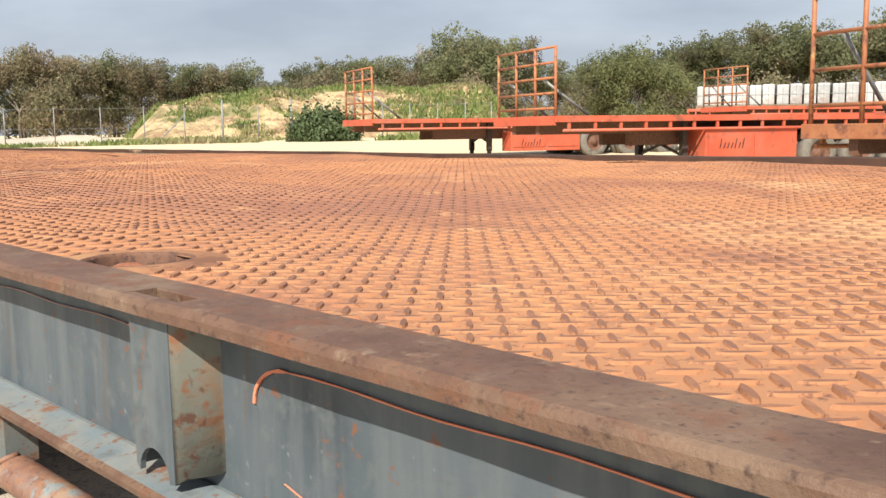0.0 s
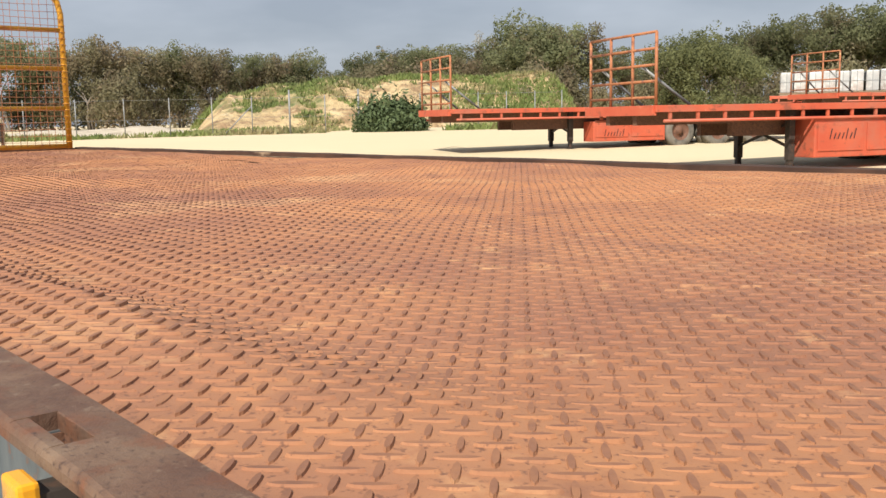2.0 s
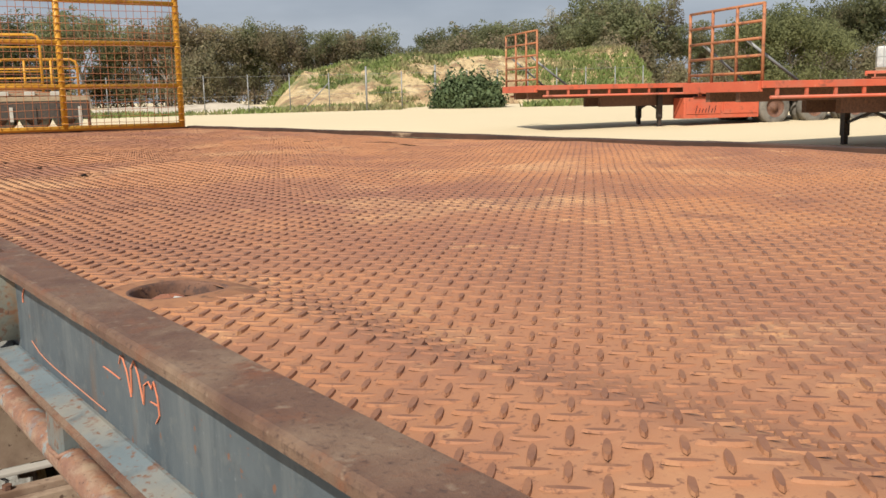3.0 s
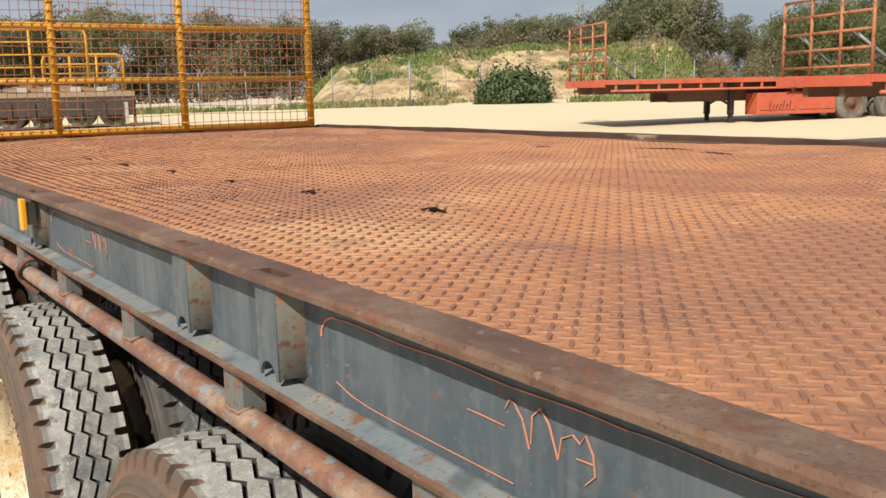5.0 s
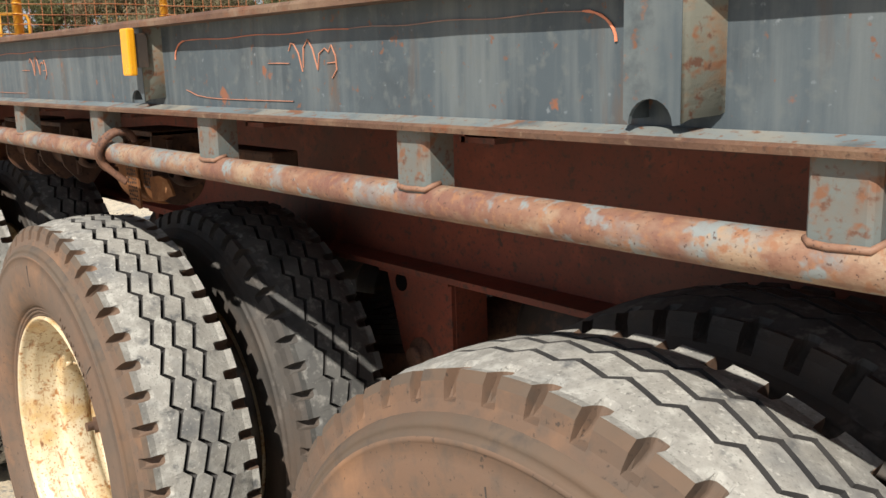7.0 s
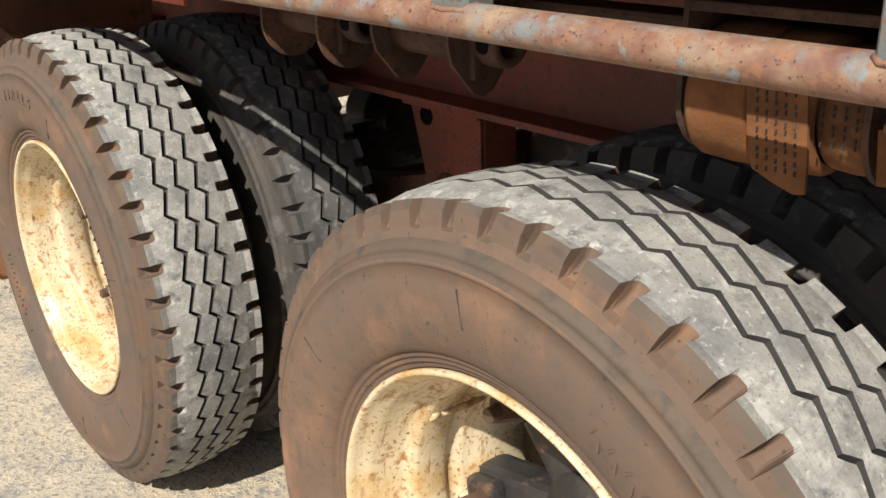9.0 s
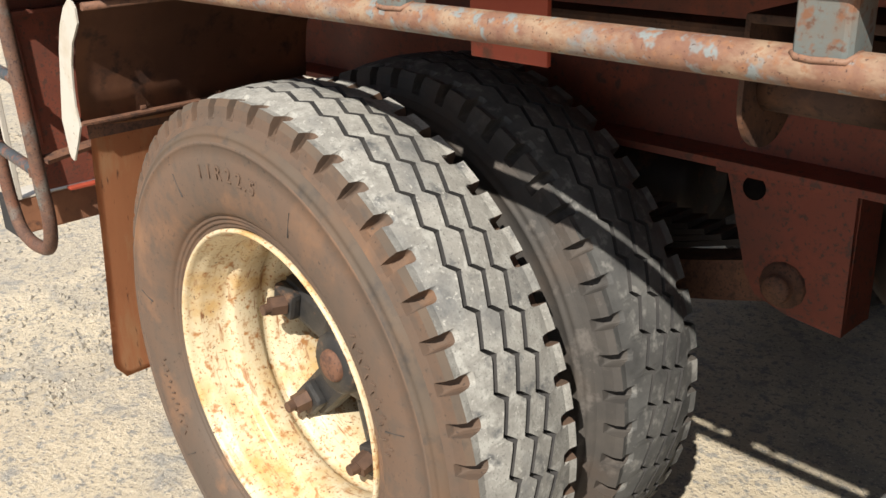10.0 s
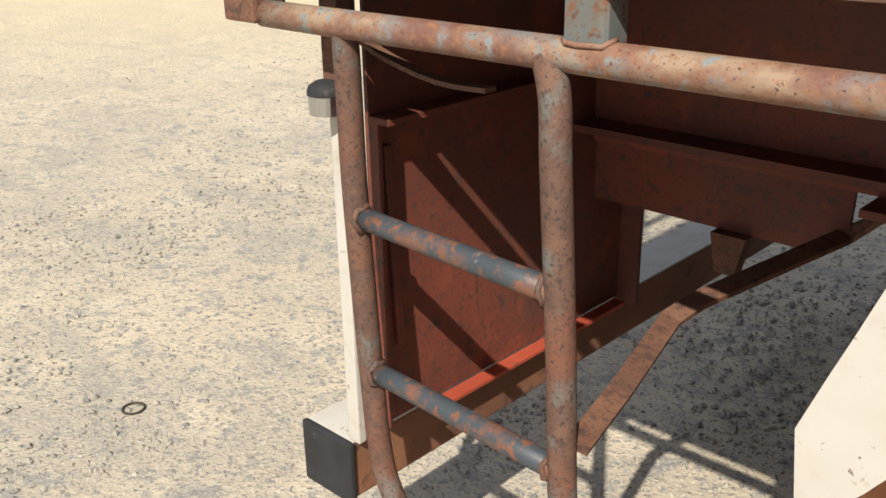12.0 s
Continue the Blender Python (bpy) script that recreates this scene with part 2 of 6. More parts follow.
M["ivy"] = material("dark_ivy_leaves", (0.065, 0.095, 0.045), (0.115, 0.150, 0.070), 1.0, 0.55, spec=0.12, bump=0, thin=0.2)
M["bark"] = material("grey_bark", (0.17, 0.145, 0.12), (0.26, 0.225, 0.19), 3, 0.9, bump=0.4, stretch=(4, 4, 1))
M["grass"] = material("green_grass", (0.138, 0.190, 0.052), (0.232, 0.272, 0.088), 0.7, 0.8, bump=0, thin=0.3, layers=[((0.330, 0.275, 0.150), 0.22, 0.55, 0.07), ((0.105, 0.135, 0.050), 0.5, 0.6, 0.06)])
M["collar"] = material("dusty_smooth_collar", (0.245, 0.117, 0.063), (0.325, 0.160, 0.083), 14, 0.85, bump=0.6, bump_scale=150, spec=0.2,
                       layers=[((0.400, 0.235, 0.118), 10, 0.62, 0.09), ((0.175, 0.082, 0.050), 9, 0.57, 0.07), ((0.130, 0.070, 0.045), 70, 0.62, 0.06)])
# worn lug tops, also darkened to carry the lugs' shaded flanks
M["lug"] = material("worn_shaded_lug_steel", (0.175, 0.081, 0.049), (0.235, 0.109, 0.062), 60, 0.65, bump=0.3, bump_scale=300, depth=0.0006, spec=0.35,
                    layers=[((0.31, 0.145, 0.071), 3.0, 0.62, 0.10), ((0.30, 0.140, 0.068), 26, 0.60, 0.10), ((0.115, 0.060, 0.041), 2.2, 0.60, 0.08)])
# rust darkened to hold the shade under the outriggers
M["winch"] = material("rusty_winch_shaded", (0.050, 0.030, 0.024), (0.088, 0.048, 0.034), 16, 0.75, bump=0.6, bump_scale=140, depth=0.0015, spec=0.2,
                      layers=[((0.13, 0.064, 0.038), 13, 0.60, 0.08), ((0.04, 0.025, 0.02), 120, 0.61, 0.05)])
M["flange_dark"] = material("dark_rust_flange", (0.040, 0.025, 0.020), (0.085, 0.047, 0.033), 7, 0.8, bump=0.5, bump_scale=60, depth=0.002, spec=0.2,
                            layers=[((0.36, 0.27, 0.18), 3.0, 0.66, 0.03, (0.4, 1, 1))])
M["grey_dusty"] = material("dusty_grey_paint", (0.110, 0.142, 0.158), (0.150, 0.182, 0.194), 9, 0.7, bump=0.35, bump_scale=140,
                           layers=[((0.215, 0.205, 0.175), 7, 0.54, 0.10), ((0.08, 0.094, 0.10), 16, 0.61, 0.07), ((0.165, 0.080, 0.047), 26, 0.62, 0.04), ((0.15, 0.08, 0.05), 110, 0.63, 0.05)])
M["pocket"] = material("grey_pocket_paint", (0.054, 0.073, 0.087), (0.072, 0.091, 0.104), 7, 0.5, bump=0.3, bump_scale=150,
                       layers=[((0.116, 0.135, 0.139), 9, 0.59, 0.10), ((0.107, 0.122, 0.128), 30, 0.60, 0.10, (1, 1, 0.15)), ((0.043, 0.054, 0.063), 16, 0.62, 0.08),
                               ((0.184, 0.085, 0.048), 22, 0.64, 0.03), ((0.145, 0.070, 0.044), 60, 0.655, 0.04)])
M["pocket_rust"] = material("rusty_pocket_side", (0.120, 0.128, 0.112), (0.160, 0.158, 0.130), 9, 0.65, bump=0.5, bump_scale=140,
                            layers=[((0.190, 0.115, 0.068), 15, 0.56, 0.05), ((0.190, 0.090, 0.050), 34, 0.575, 0.035), ((0.225, 0.150, 0.088), 22, 0.62, 0.05), ((0.11, 0.056, 0.038), 90, 0.61, 0.05)])
M["strut"] = material("worn_strut_paint", (0.105, 0.124, 0.124), (0.140, 0.154, 0.148), 9, 0.55, bump=0.4, bump_scale=130,
                      layers=[((0.150, 0.098, 0.068), 14, 0.55, 0.12), ((0.165, 0.080, 0.047), 45, 0.575, 0.05), ((0.105, 0.053, 0.036), 110, 0.60, 0.06)])
# near black, so the grooves carry their shade in the colour
M["groove"] = material("shaded_groove_rubber", (0.027, 0.027, 0.029), (0.054, 0.051, 0.049), 14, 0.9, bump=0.3)
M["hub"] = material("black_greasy_hub", (0.020, 0.021, 0.023), (0.045, 0.042, 0.040), 18, 0.5, metal=0.1, bump=0.5, bump_scale=100, depth=0.002,
                    layers=[((0.15, 0.090, 0.06), 22, 0.64, 0.05)])
M["rust_dark"] = material("dark_rusty_nut", (0.075, 0.046, 0.035), (0.13, 0.076, 0.052), 40, 0.6, metal=0.3, bump=0.6, bump_scale=200)
M["guard"] = material("brown_guard_steel", (0.122, 0.057, 0.036), (0.195, 0.089, 0.050), 3.5, 0.7, bump=0.3, bump_scale=60,
                      layers=[((0.277, 0.127, 0.068), 2.6, 0.59, 0.10), ((0.081, 0.043, 0.032), 18, 0.62, 0.06)])
M["ladder"] = material("rusty_ladder_tube", (0.088, 0.049, 0.037), (0.128, 0.070, 0.050), 60, 0.75, bump=0.8, bump_scale=190, depth=0.0014,
                       layers=[((0.140, 0.075, 0.049), 40, 0.55, 0.07), ((0.120, 0.115, 0.103), 16, 0.59, 0.05), ((0.155, 0.064, 0.038), 7, 0.58, 0.08), ((0.050, 0.032, 0.027), 190, 0.60, 0.06)])
M["rung"] = material("worn_black_rung", (0.15, 0.070, 0.045), (0.22, 0.098, 0.060), 20, 0.5, bump=0.6, bump_scale=150,
                     layers=[((0.050, 0.060, 0.070), 10, 0.45, 0.04), ((0.17, 0.075, 0.047), 60, 0.58, 0.05), ((0.16, 0.16, 0.155), 40, 0.68, 0.04)])
# red oxide as it looks in the sun, for the lit parts
M["red_sunlit"] = material("sunlit_red_oxide", (0.32, 0.055, 0.030), (0.39, 0.078, 0.042), 8, 0.6, bump=0.3, bump_scale=100, layers=[((0.17, 0.06, 0.036), 20, 0.62, 0.05)])
M["lug_red"] = material("red_brown_lug", (0.21, 0.075, 0.042), (0.29, 0.115, 0.060), 30, 0.7, bump=0.5, bump_scale=120, layers=[((0.12, 0.058, 0.038), 24, 0.58, 0.08)])
M["chrome"] = material("dull_chrome", (0.50, 0.50, 0.49), (0.60, 0.60, 0.59), 20, 0.3, metal=1.0, bump=0.05)
# lightless black that paints the shade of holes that are not cut
M["hollow"] = material("painted_hole_shade", (0.006, 0.005, 0.005), (0.012, 0.010, 0.009), 20, 0.95, bump=0, spec=0.02)
M["mark_mid"] = material("worn_paint_mark", (0.44, 0.185, 0.115), (0.52, 0.24, 0.155), 40, 0.7, bump=0.1)
M["guard_dusty"] = material("dusty_guard_steel", (0.285, 0.210, 0.150), (0.370, 0.285, 0.210), 6, 0.85, bump=0.3, bump_scale=90, layers=[((0.155, 0.095, 0.064), 5, 0.58, 0.10), ((0.34, 0.27, 0.20), 14, 0.64, 0.07), ((0.09, 0.055, 0.04), 60, 0.66, 0.05)])
M["stone"] = material("grey_gravel", (0.24, 0.222, 0.192), (0.38, 0.345, 0.285), 30, 0.9, bump=0.3, layers=[((0.17, 0.165, 0.155), 9, 0.58, 0.05), ((0.46, 0.41, 0.33), 6, 0.62, 0.05)])


# ---------------------------------------------------------------- helpers
def part(name, bm, mat, parent=None, label="", smooth=False):
    me = bpy.data.meshes.new(name)
    bm.to_mesh(me)
    bm.free()
    if smooth:
        me.polygons.foreach_set("use_smooth", [True] * len(me.polygons))
    for mm in (mat if isinstance(mat, (list, tuple)) else (mat,)):
        me.materials.append(mm)
    ob = new(name, me)
    if parent:
        ob.parent = parent
    if label:
        tagged(ob, label)
    return ob


def empty(name, place=(0, 0, 0), turn=0.0):
    ob = new(name)
    ob.empty_display_size = 0.2
    ob.matrix_basis = pose(*place, 0, 0, turn)
    return ob


def box(bm, lo, hi, bevel=0.0, m=None):
    lo, hi = Vector(lo), Vector(hi)
    r = bmesh.ops.create_cube(bm, size=1.0, matrix=Matrix.Translation((lo + hi) / 2) @ Matrix.Diagonal((*(hi - lo), 1)))
    vs = r["verts"]
    if bevel:
        es = {e for v in vs for e in v.link_edges}
        r = bmesh.ops.bevel(bm, geom=list(es), offset=bevel, segments=2, profile=0.6, affect="EDGES")
        vs = list({v for f in r["faces"] for v in f.verts} | {v for v in vs if v.is_valid})
    if m is not None:
        bmesh.ops.transform(bm, matrix=m, verts=[v for v in vs if v.is_valid])
    return vs


def bar(bm, a, b, w, h=None, bevel=0.0, up=(0, 0, 1)):
    """A square bar from a to b, w wide and h deep."""
    a, b = Vector(a), Vector(b)
    d = b - a
    z = d.normalized()
    x = Vector(up).cross(z)
    x = x.normalized() if x.length > 1e-4 else Vector((1, 0, 0))
    y = z.cross(x)
    rot = Matrix((x, y, z)).transposed().to_4x4()
    h = h or w
    box(bm, (-w / 2, -h / 2, 0), (w / 2, h / 2, d.length), bevel, Matrix.Translation(a) @ rot)


def pipe(bm, points, r, seg=10, closed=False):
    """A round pipe through the points."""
    pts = [Vector(p) for p in points]
    rings = []
    n = len(pts)
    ref = None
    for i, p in enumerate(pts):
        d = ((pts[(i + 1) % n] if closed or i < n - 1 else p) - (pts[i - 1] if closed or i else p)).normalized()
        if ref is None:
            ref = Vector((0, 0, 1)) if abs(d.z) < 0.9 else Vector((1, 0, 0))
        u = (ref - d * ref.dot(d)).normalized()
        ref = u
        v = d.cross(u)
        rings.append([bm.verts.new(p + r * (math.cos(2 * math.pi * k / seg) * u + math.sin(2 * math.pi * k / seg) * v)) for k in range(seg)])
    for i in range(n if closed else n - 1):
        a, b = rings[i], rings[(i + 1) % n]
        for k in range(seg):
            f = bm.faces.new((a[k], a[(k + 1) % seg], b[(k + 1) % seg], b[k]))
            f.smooth = True
    if not closed:
        bm.faces.new(rings[0][::-1])
        bm.faces.new(rings[-1])


def lathe(bm, profile, seg, axis_at=(0, 0, 0), ends=False):
    """Turns a profile of (radius, y) about the y axis through axis_at."""
    c = Vector(axis_at)
    rings = []
    for r, y in profile:
        rings.append([bm.verts.new(c + Vector((r * math.cos(2 * math.pi * k / seg), y, r * math.sin(2 * math.pi * k / seg)))) for k in range(seg)])
    for a, b in zip(rings, rings[1:]):
        for k in range(seg):
            f = bm.faces.new((a[k], a[(k + 1) % seg], b[(k + 1) % seg], b[k]))
            f.smooth = True
    if ends:
        bm.faces.new(rings[0])
        bm.faces.new(rings[-1][::-1])
    bmesh.ops.recalc_face_normals(bm, faces=bm.faces)
    return rings


def strip(bm, points, w, h, up=(0, 0, 1)):
    """One bent flat bar through the points, w wide and h thick."""
    pts = [Vector(p) for p in points]
    rings = []
    for i, p in enumerate(pts):
        d = (pts[min(i + 1, len(pts) - 1)] - pts[max(i - 1, 0)]).normalized()
        x = Vector(up).cross(d).normalized() * (h / 2)
        y = d.cross(x).normalized() * (w / 2)
        rings.append([bm.verts.new(p + a * x + b * y) for a, b in ((-1, -1), (1, -1), (1, 1), (-1, 1))])
    for a, b in zip(rings, rings[1:]):
        for k in range(4):
            bm.faces.new((a[k], a[(k + 1) % 4], b[(k + 1) % 4], b[k]))
    bm.faces.new(rings[0][::-1])
    bm.faces.new(rings[-1])
    bmesh.ops.recalc_face_normals(bm, faces=bm.faces)


def slab(bm, outline, thick, m):
    """A flat plate with an outline of (u, v), thick along its normal, laid by the matrix m."""
    lo = [bm.verts.new(m @ Vector((u, v, 0))) for u, v in outline]
    hi = [bm.verts.new(m @ Vector((u, v, thick))) for u, v in outline]
    bm.faces.new(lo[::-1])
    bm.faces.new(hi)
    n = len(lo)
    for i in range(n):
        bm.faces.new((lo[i], lo[(i + 1) % n], hi[(i + 1) % n], hi[i]))


def mesh_from(name, verts, faces, mat, parent=None, label=""):
    me = bpy.data.meshes.new(name)
    me.from_pydata([tuple(v) for v in verts], [], faces)
    me.materials.append(mat)
    me.update()
    ob = new(name, me)
    if parent:
        ob.parent = parent
    if label:
        tagged(ob, label)
    return ob


def smooth_line(pts, n=4):
    out = []
    P = [Vector(p) for p in pts]
    for i in range(len(P) - 1):
        a, b, c, d = P[max(i - 1, 0)], P[i], P[i + 1], P[min(i + 2, len(P) - 1)]
        for k in range(n):
            t = k / n
            out.append(0.5 * ((2 * b) + (c - a) * t + (2 * a - 5 * b + 4 * c - d) * t * t + (3 * b - a - 3 * c + d) * t ** 3))
    return out + [P[-1]]


def fbm(x, y, s, seed=0.0):
    return noise.fractal(Vector((x * s + seed, y * s - seed, seed)), 1.0, 2.0, 4)


# ---------------------------------------------------------------- ground
def ground_z(x, y):
    """The yard is level round the trailer and climbs a little towards the fence."""
    d = -0.6 * x + 0.8 * y
    return -0.036 + 1.28 * (1.0 - math.exp(-max(0.0, d - 5.0) / 27.0))


def build_ground():
    bm = bmesh.new()
    seg, radii = 120, [0.0]
    r = 0.6
    while r < 2500:
        radii.append(r)
        r *= 1.14
    rings = []
    for r in radii:
        if r == 0:
            rings.append([bm.verts.new((0, 0, ground_z(0, 0)))])
            continue
        ring = []
        for k in range(seg):
            a = 2 * math.pi * k / seg
            x, y = r * math.cos(a), r * math.sin(a)
            bump = 0.012 * fbm(x, y, 0.8) if 2 < r < 60 else 0.0
            ring.append(bm.verts.new((x, y, ground_z(x, y) + bump)))
        rings.append(ring)
    for k in range(seg):
        bm.faces.new((rings[0][0], rings[1][k], rings[1][(k + 1) % seg]))
    for a, b in zip(rings[1:], rings[2:]):
        for k in range(seg):
            bm.faces.new((a[k], b[k], b[(k + 1) % seg], a[(k + 1) % seg]))
    m = material("limestone_yard", (0.455, 0.385, 0.285), (0.545, 0.470, 0.350), 1.3, 0.95, bump=0.9, bump_scale=40, depth=0.012,
                 layers=[((0.40, 0.355, 0.285), 0.9, 0.56, 0.10), ((0.58, 0.50, 0.375), 4.0, 0.60, 0.09), ((0.36, 0.325, 0.27), 2.6, 0.60, 0.07, (0.6, 1.7, 1)), ((0.30, 0.285, 0.255), 11, 0.60, 0.05),
                         ((0.26, 0.25, 0.23), 34, 0.60, 0.05), ((0.20, 0.19, 0.178), 75, 0.61, 0.05), ((0.62, 0.55, 0.43), 120, 0.64, 0.05)])
    n, l = m.node_tree.nodes, m.node_tree.links
    bsdf = n["Principled BSDF"]
    old = bsdf.inputs["Base Color"].links[0].from_socket
    co = n.new("ShaderNodeTexCoord")
    dot = n.new("ShaderNodeVectorMath")
    dot.operation = "DOT_PRODUCT"
    dot.inputs[1].default_value = (-0.6, 0.8, 0.0)
    far = n.new("ShaderNodeMapRange")
    far.inputs["From Min"].default_value, far.inputs["From Max"].default_value = 5.0, 12.0
    patch = n.new("ShaderNodeTexNoise")
    patch.inputs["Scale"].default_value, patch.inputs["Detail"].default_value = 0.12, 5.0
    tone = n.new("ShaderNodeMixRGB")
    tone.inputs["Color1"].default_value, tone.inputs["Color2"].default_value = (0.54, 0.445, 0.285, 1), (0.62, 0.525, 0.35, 1)
    mix = n.new("ShaderNodeMixRGB")
    l.new(co.outputs["Object"], dot.inputs[0])
    l.new(co.outputs["Object"], patch.inputs["Vector"])
    l.new(dot.outputs["Value"], far.inputs["Value"])
    l.new(patch.outputs["Fac"], tone.inputs["Fac"])
    l.new(far.outputs["Result"], mix.inputs["Fac"])
    l.new(old, mix.inputs["Color1"])
    l.new(tone.outputs["Color"], mix.inputs["Color2"])
    l.new(mix.outputs["Color"], bsdf.inputs["Base Color"])
    ob = part("ground", bm, m, smooth=True)
    return tagged(ob, "pale compacted limestone yard turning to yellow sand", "ground", kind="structure")


build_ground()


def build_gravel():
    """Loose stones lying on the yard round the trailer's end."""
    rng = random.Random(31)
    verts, faces = [], []
    tri = [(0, 1, 2), (0, 2, 3), (0, 3, 4), (0, 4, 1), (5, 2, 1), (5, 3, 2), (5, 4, 3), (5, 1, 4)]
    k = 0
    while k < 24000:
        if k % 3 == 0:
            x, y = rng.uniform(-1.3, 3.2), rng.uniform(-0.6, 1.8)
        else:
            x, y = -1.2 - abs(rng.gauss(0, 1.9)), rng.uniform(-0.9, 5.0)
        if noise.noise(Vector((x * 1.1, y * 1.1, 2.0))) + 0.5 * noise.noise(Vector((x * 4, y * 4, 5.0))) < rng.uniform(-0.7, 0.35):
            k += 0.3
            continue
        k += 1
        s = rng.choice((0.003, 0.004, 0.004, 0.005, 0.006, 0.008, 0.011)) * rng.uniform(0.8, 1.3)
        z = ground_z(x, y) + s * 0.15
        b = len(verts)
        a = rng.uniform(0, 6.28)
        ca, sa = math.cos(a), math.sin(a)
        for u, v, w in ((0, 0, 0.8), (1, 0, 0), (0, 0.75, 0.1), (-0.9, 0.1, 0), (0.1, -0.8, 0.1), (0, 0, -0.6)):
            u, v, w = (u + rng.uniform(-0.25, 0.25)) * s, (v + rng.uniform(-0.25, 0.25)) * s, w * s
            verts.append((x + ca * u - sa * v, y + sa * u + ca * v, z + w))
        faces += [(b + i, b + j, b + q) for i, j, q in tri]
    ob = mesh_from("gravel", verts, faces, M["stone"])
    tagged(ob, "loose grey limestone gravel scattered over the yard", "gravel", kind="stuff")


build_gravel()
bm = bmesh.new()
pipe(bm, [(-2.690 + 0.030 * math.cos(a), 0.300 + 0.030 * math.sin(a), -0.033) for a in np.linspace(0, 2 * math.pi, 25)[:-1]], 0.0035, 6, closed=True)
tagged(part("steel_ring", bm, M["dark_steel"]), "small rusty steel ring lying on the gravel", "ring")

# ---------------------------------------------------------------- the flatbed trailer beside the path
ZD, W = 1.372, 2.52          # deck height and width
X_REAR, X_FRONT = -1.56, 10.5
OUT, INN = -0.013, 0.044     # outer and inner edge of the rail's top flange
trailer = tagged(empty("flatbed_trailer", (0, 0, 0)), "long flatbed trailer with rusted chequer-plate deck and grey side rails", "trailer")
HOLES = [(6.390, 0.114, 0.050), (4.590, 0.114, 0.050)]
CRACKS = [(2.833, 0.505, 0.050, 0.013), (2.352, 0.500, 0.048, 0.010), (1.934, 0.484, 0.038, 0.007), (1.493, 0.480, 0.055, 0.008), (1.065, 0.470, 0.06, 0.008),
          (0.62, 0.466, 0.05, 0.006), (1.98, 2.04, 0.16, 0.007), (2.24, 2.00, 0.08, 0.005), (1.45, 1.95, 0.07, 0.005), (5.35, 2.37, 0.10, 0.006)]



# long buckles in the plate: middle, direction, half length, half width, height
BUCKLES = [(5.10, 0.165, 1.0, 0.04, 0.48, 0.060, 0.015), (5.12, 0.285, 1.0, 0.04, 0.54, 0.065, -0.013), (3.75, 0.66, 0.97, -0.24, 0.55, 0.10, 0.007),
           (3.05, 1.05, 0.90, 0.43, 0.60, 0.12, 0.006), (6.05, 1.10, 0.60, 0.80, 0.55, 0.12, 0.006), (1.90, 0.80, 0.98, 0.20, 0.50, 0.10, 0.006), (6.9, 0.9, 0.8, -0.6, 0.5, 0.12, 0.005)]


def near_hole(x, y, grow):
    return any((x - hx) ** 2 + (y - hy) ** 2 < (hr + grow) ** 2 for hx, hy, hr in HOLES)


def deck_z(x, y):
    """The plate sags and bulges between its cross members and dips beside the rail."""
    e = min(1.0, max(0.0, (y - INN) / 0.22))
    trough = 0.007 * math.exp(-((y - 0.50) / 0.22) ** 2)
    seam = 1.0 - 0.85 * math.exp(-((y - 0.49) / 0.16) ** 2)
    z = ZD - 0.0125 - trough + 0.014 * e * seam * fbm(x, y, 1.0, 3.0) + 0.003 * e * math.sin(x * 13.5 + 0.8 * y) * math.cos(1.9 * y)
    for bx, by, dx, dy, ln, wd, h in BUCKLES:
        u, v = (x - bx) * dx + (y - by) * dy, -(x - bx) * dy + (y - by) * dx
        z += h * math.exp(-(u / ln) ** 2 - (v / wd) ** 2)
    for cx, cy, ln, lift in CRACKS:
        z += lift * math.exp(-((x - cx) / ln) ** 2 - ((y - cy - 0.03) / 0.035) ** 2)
    return z


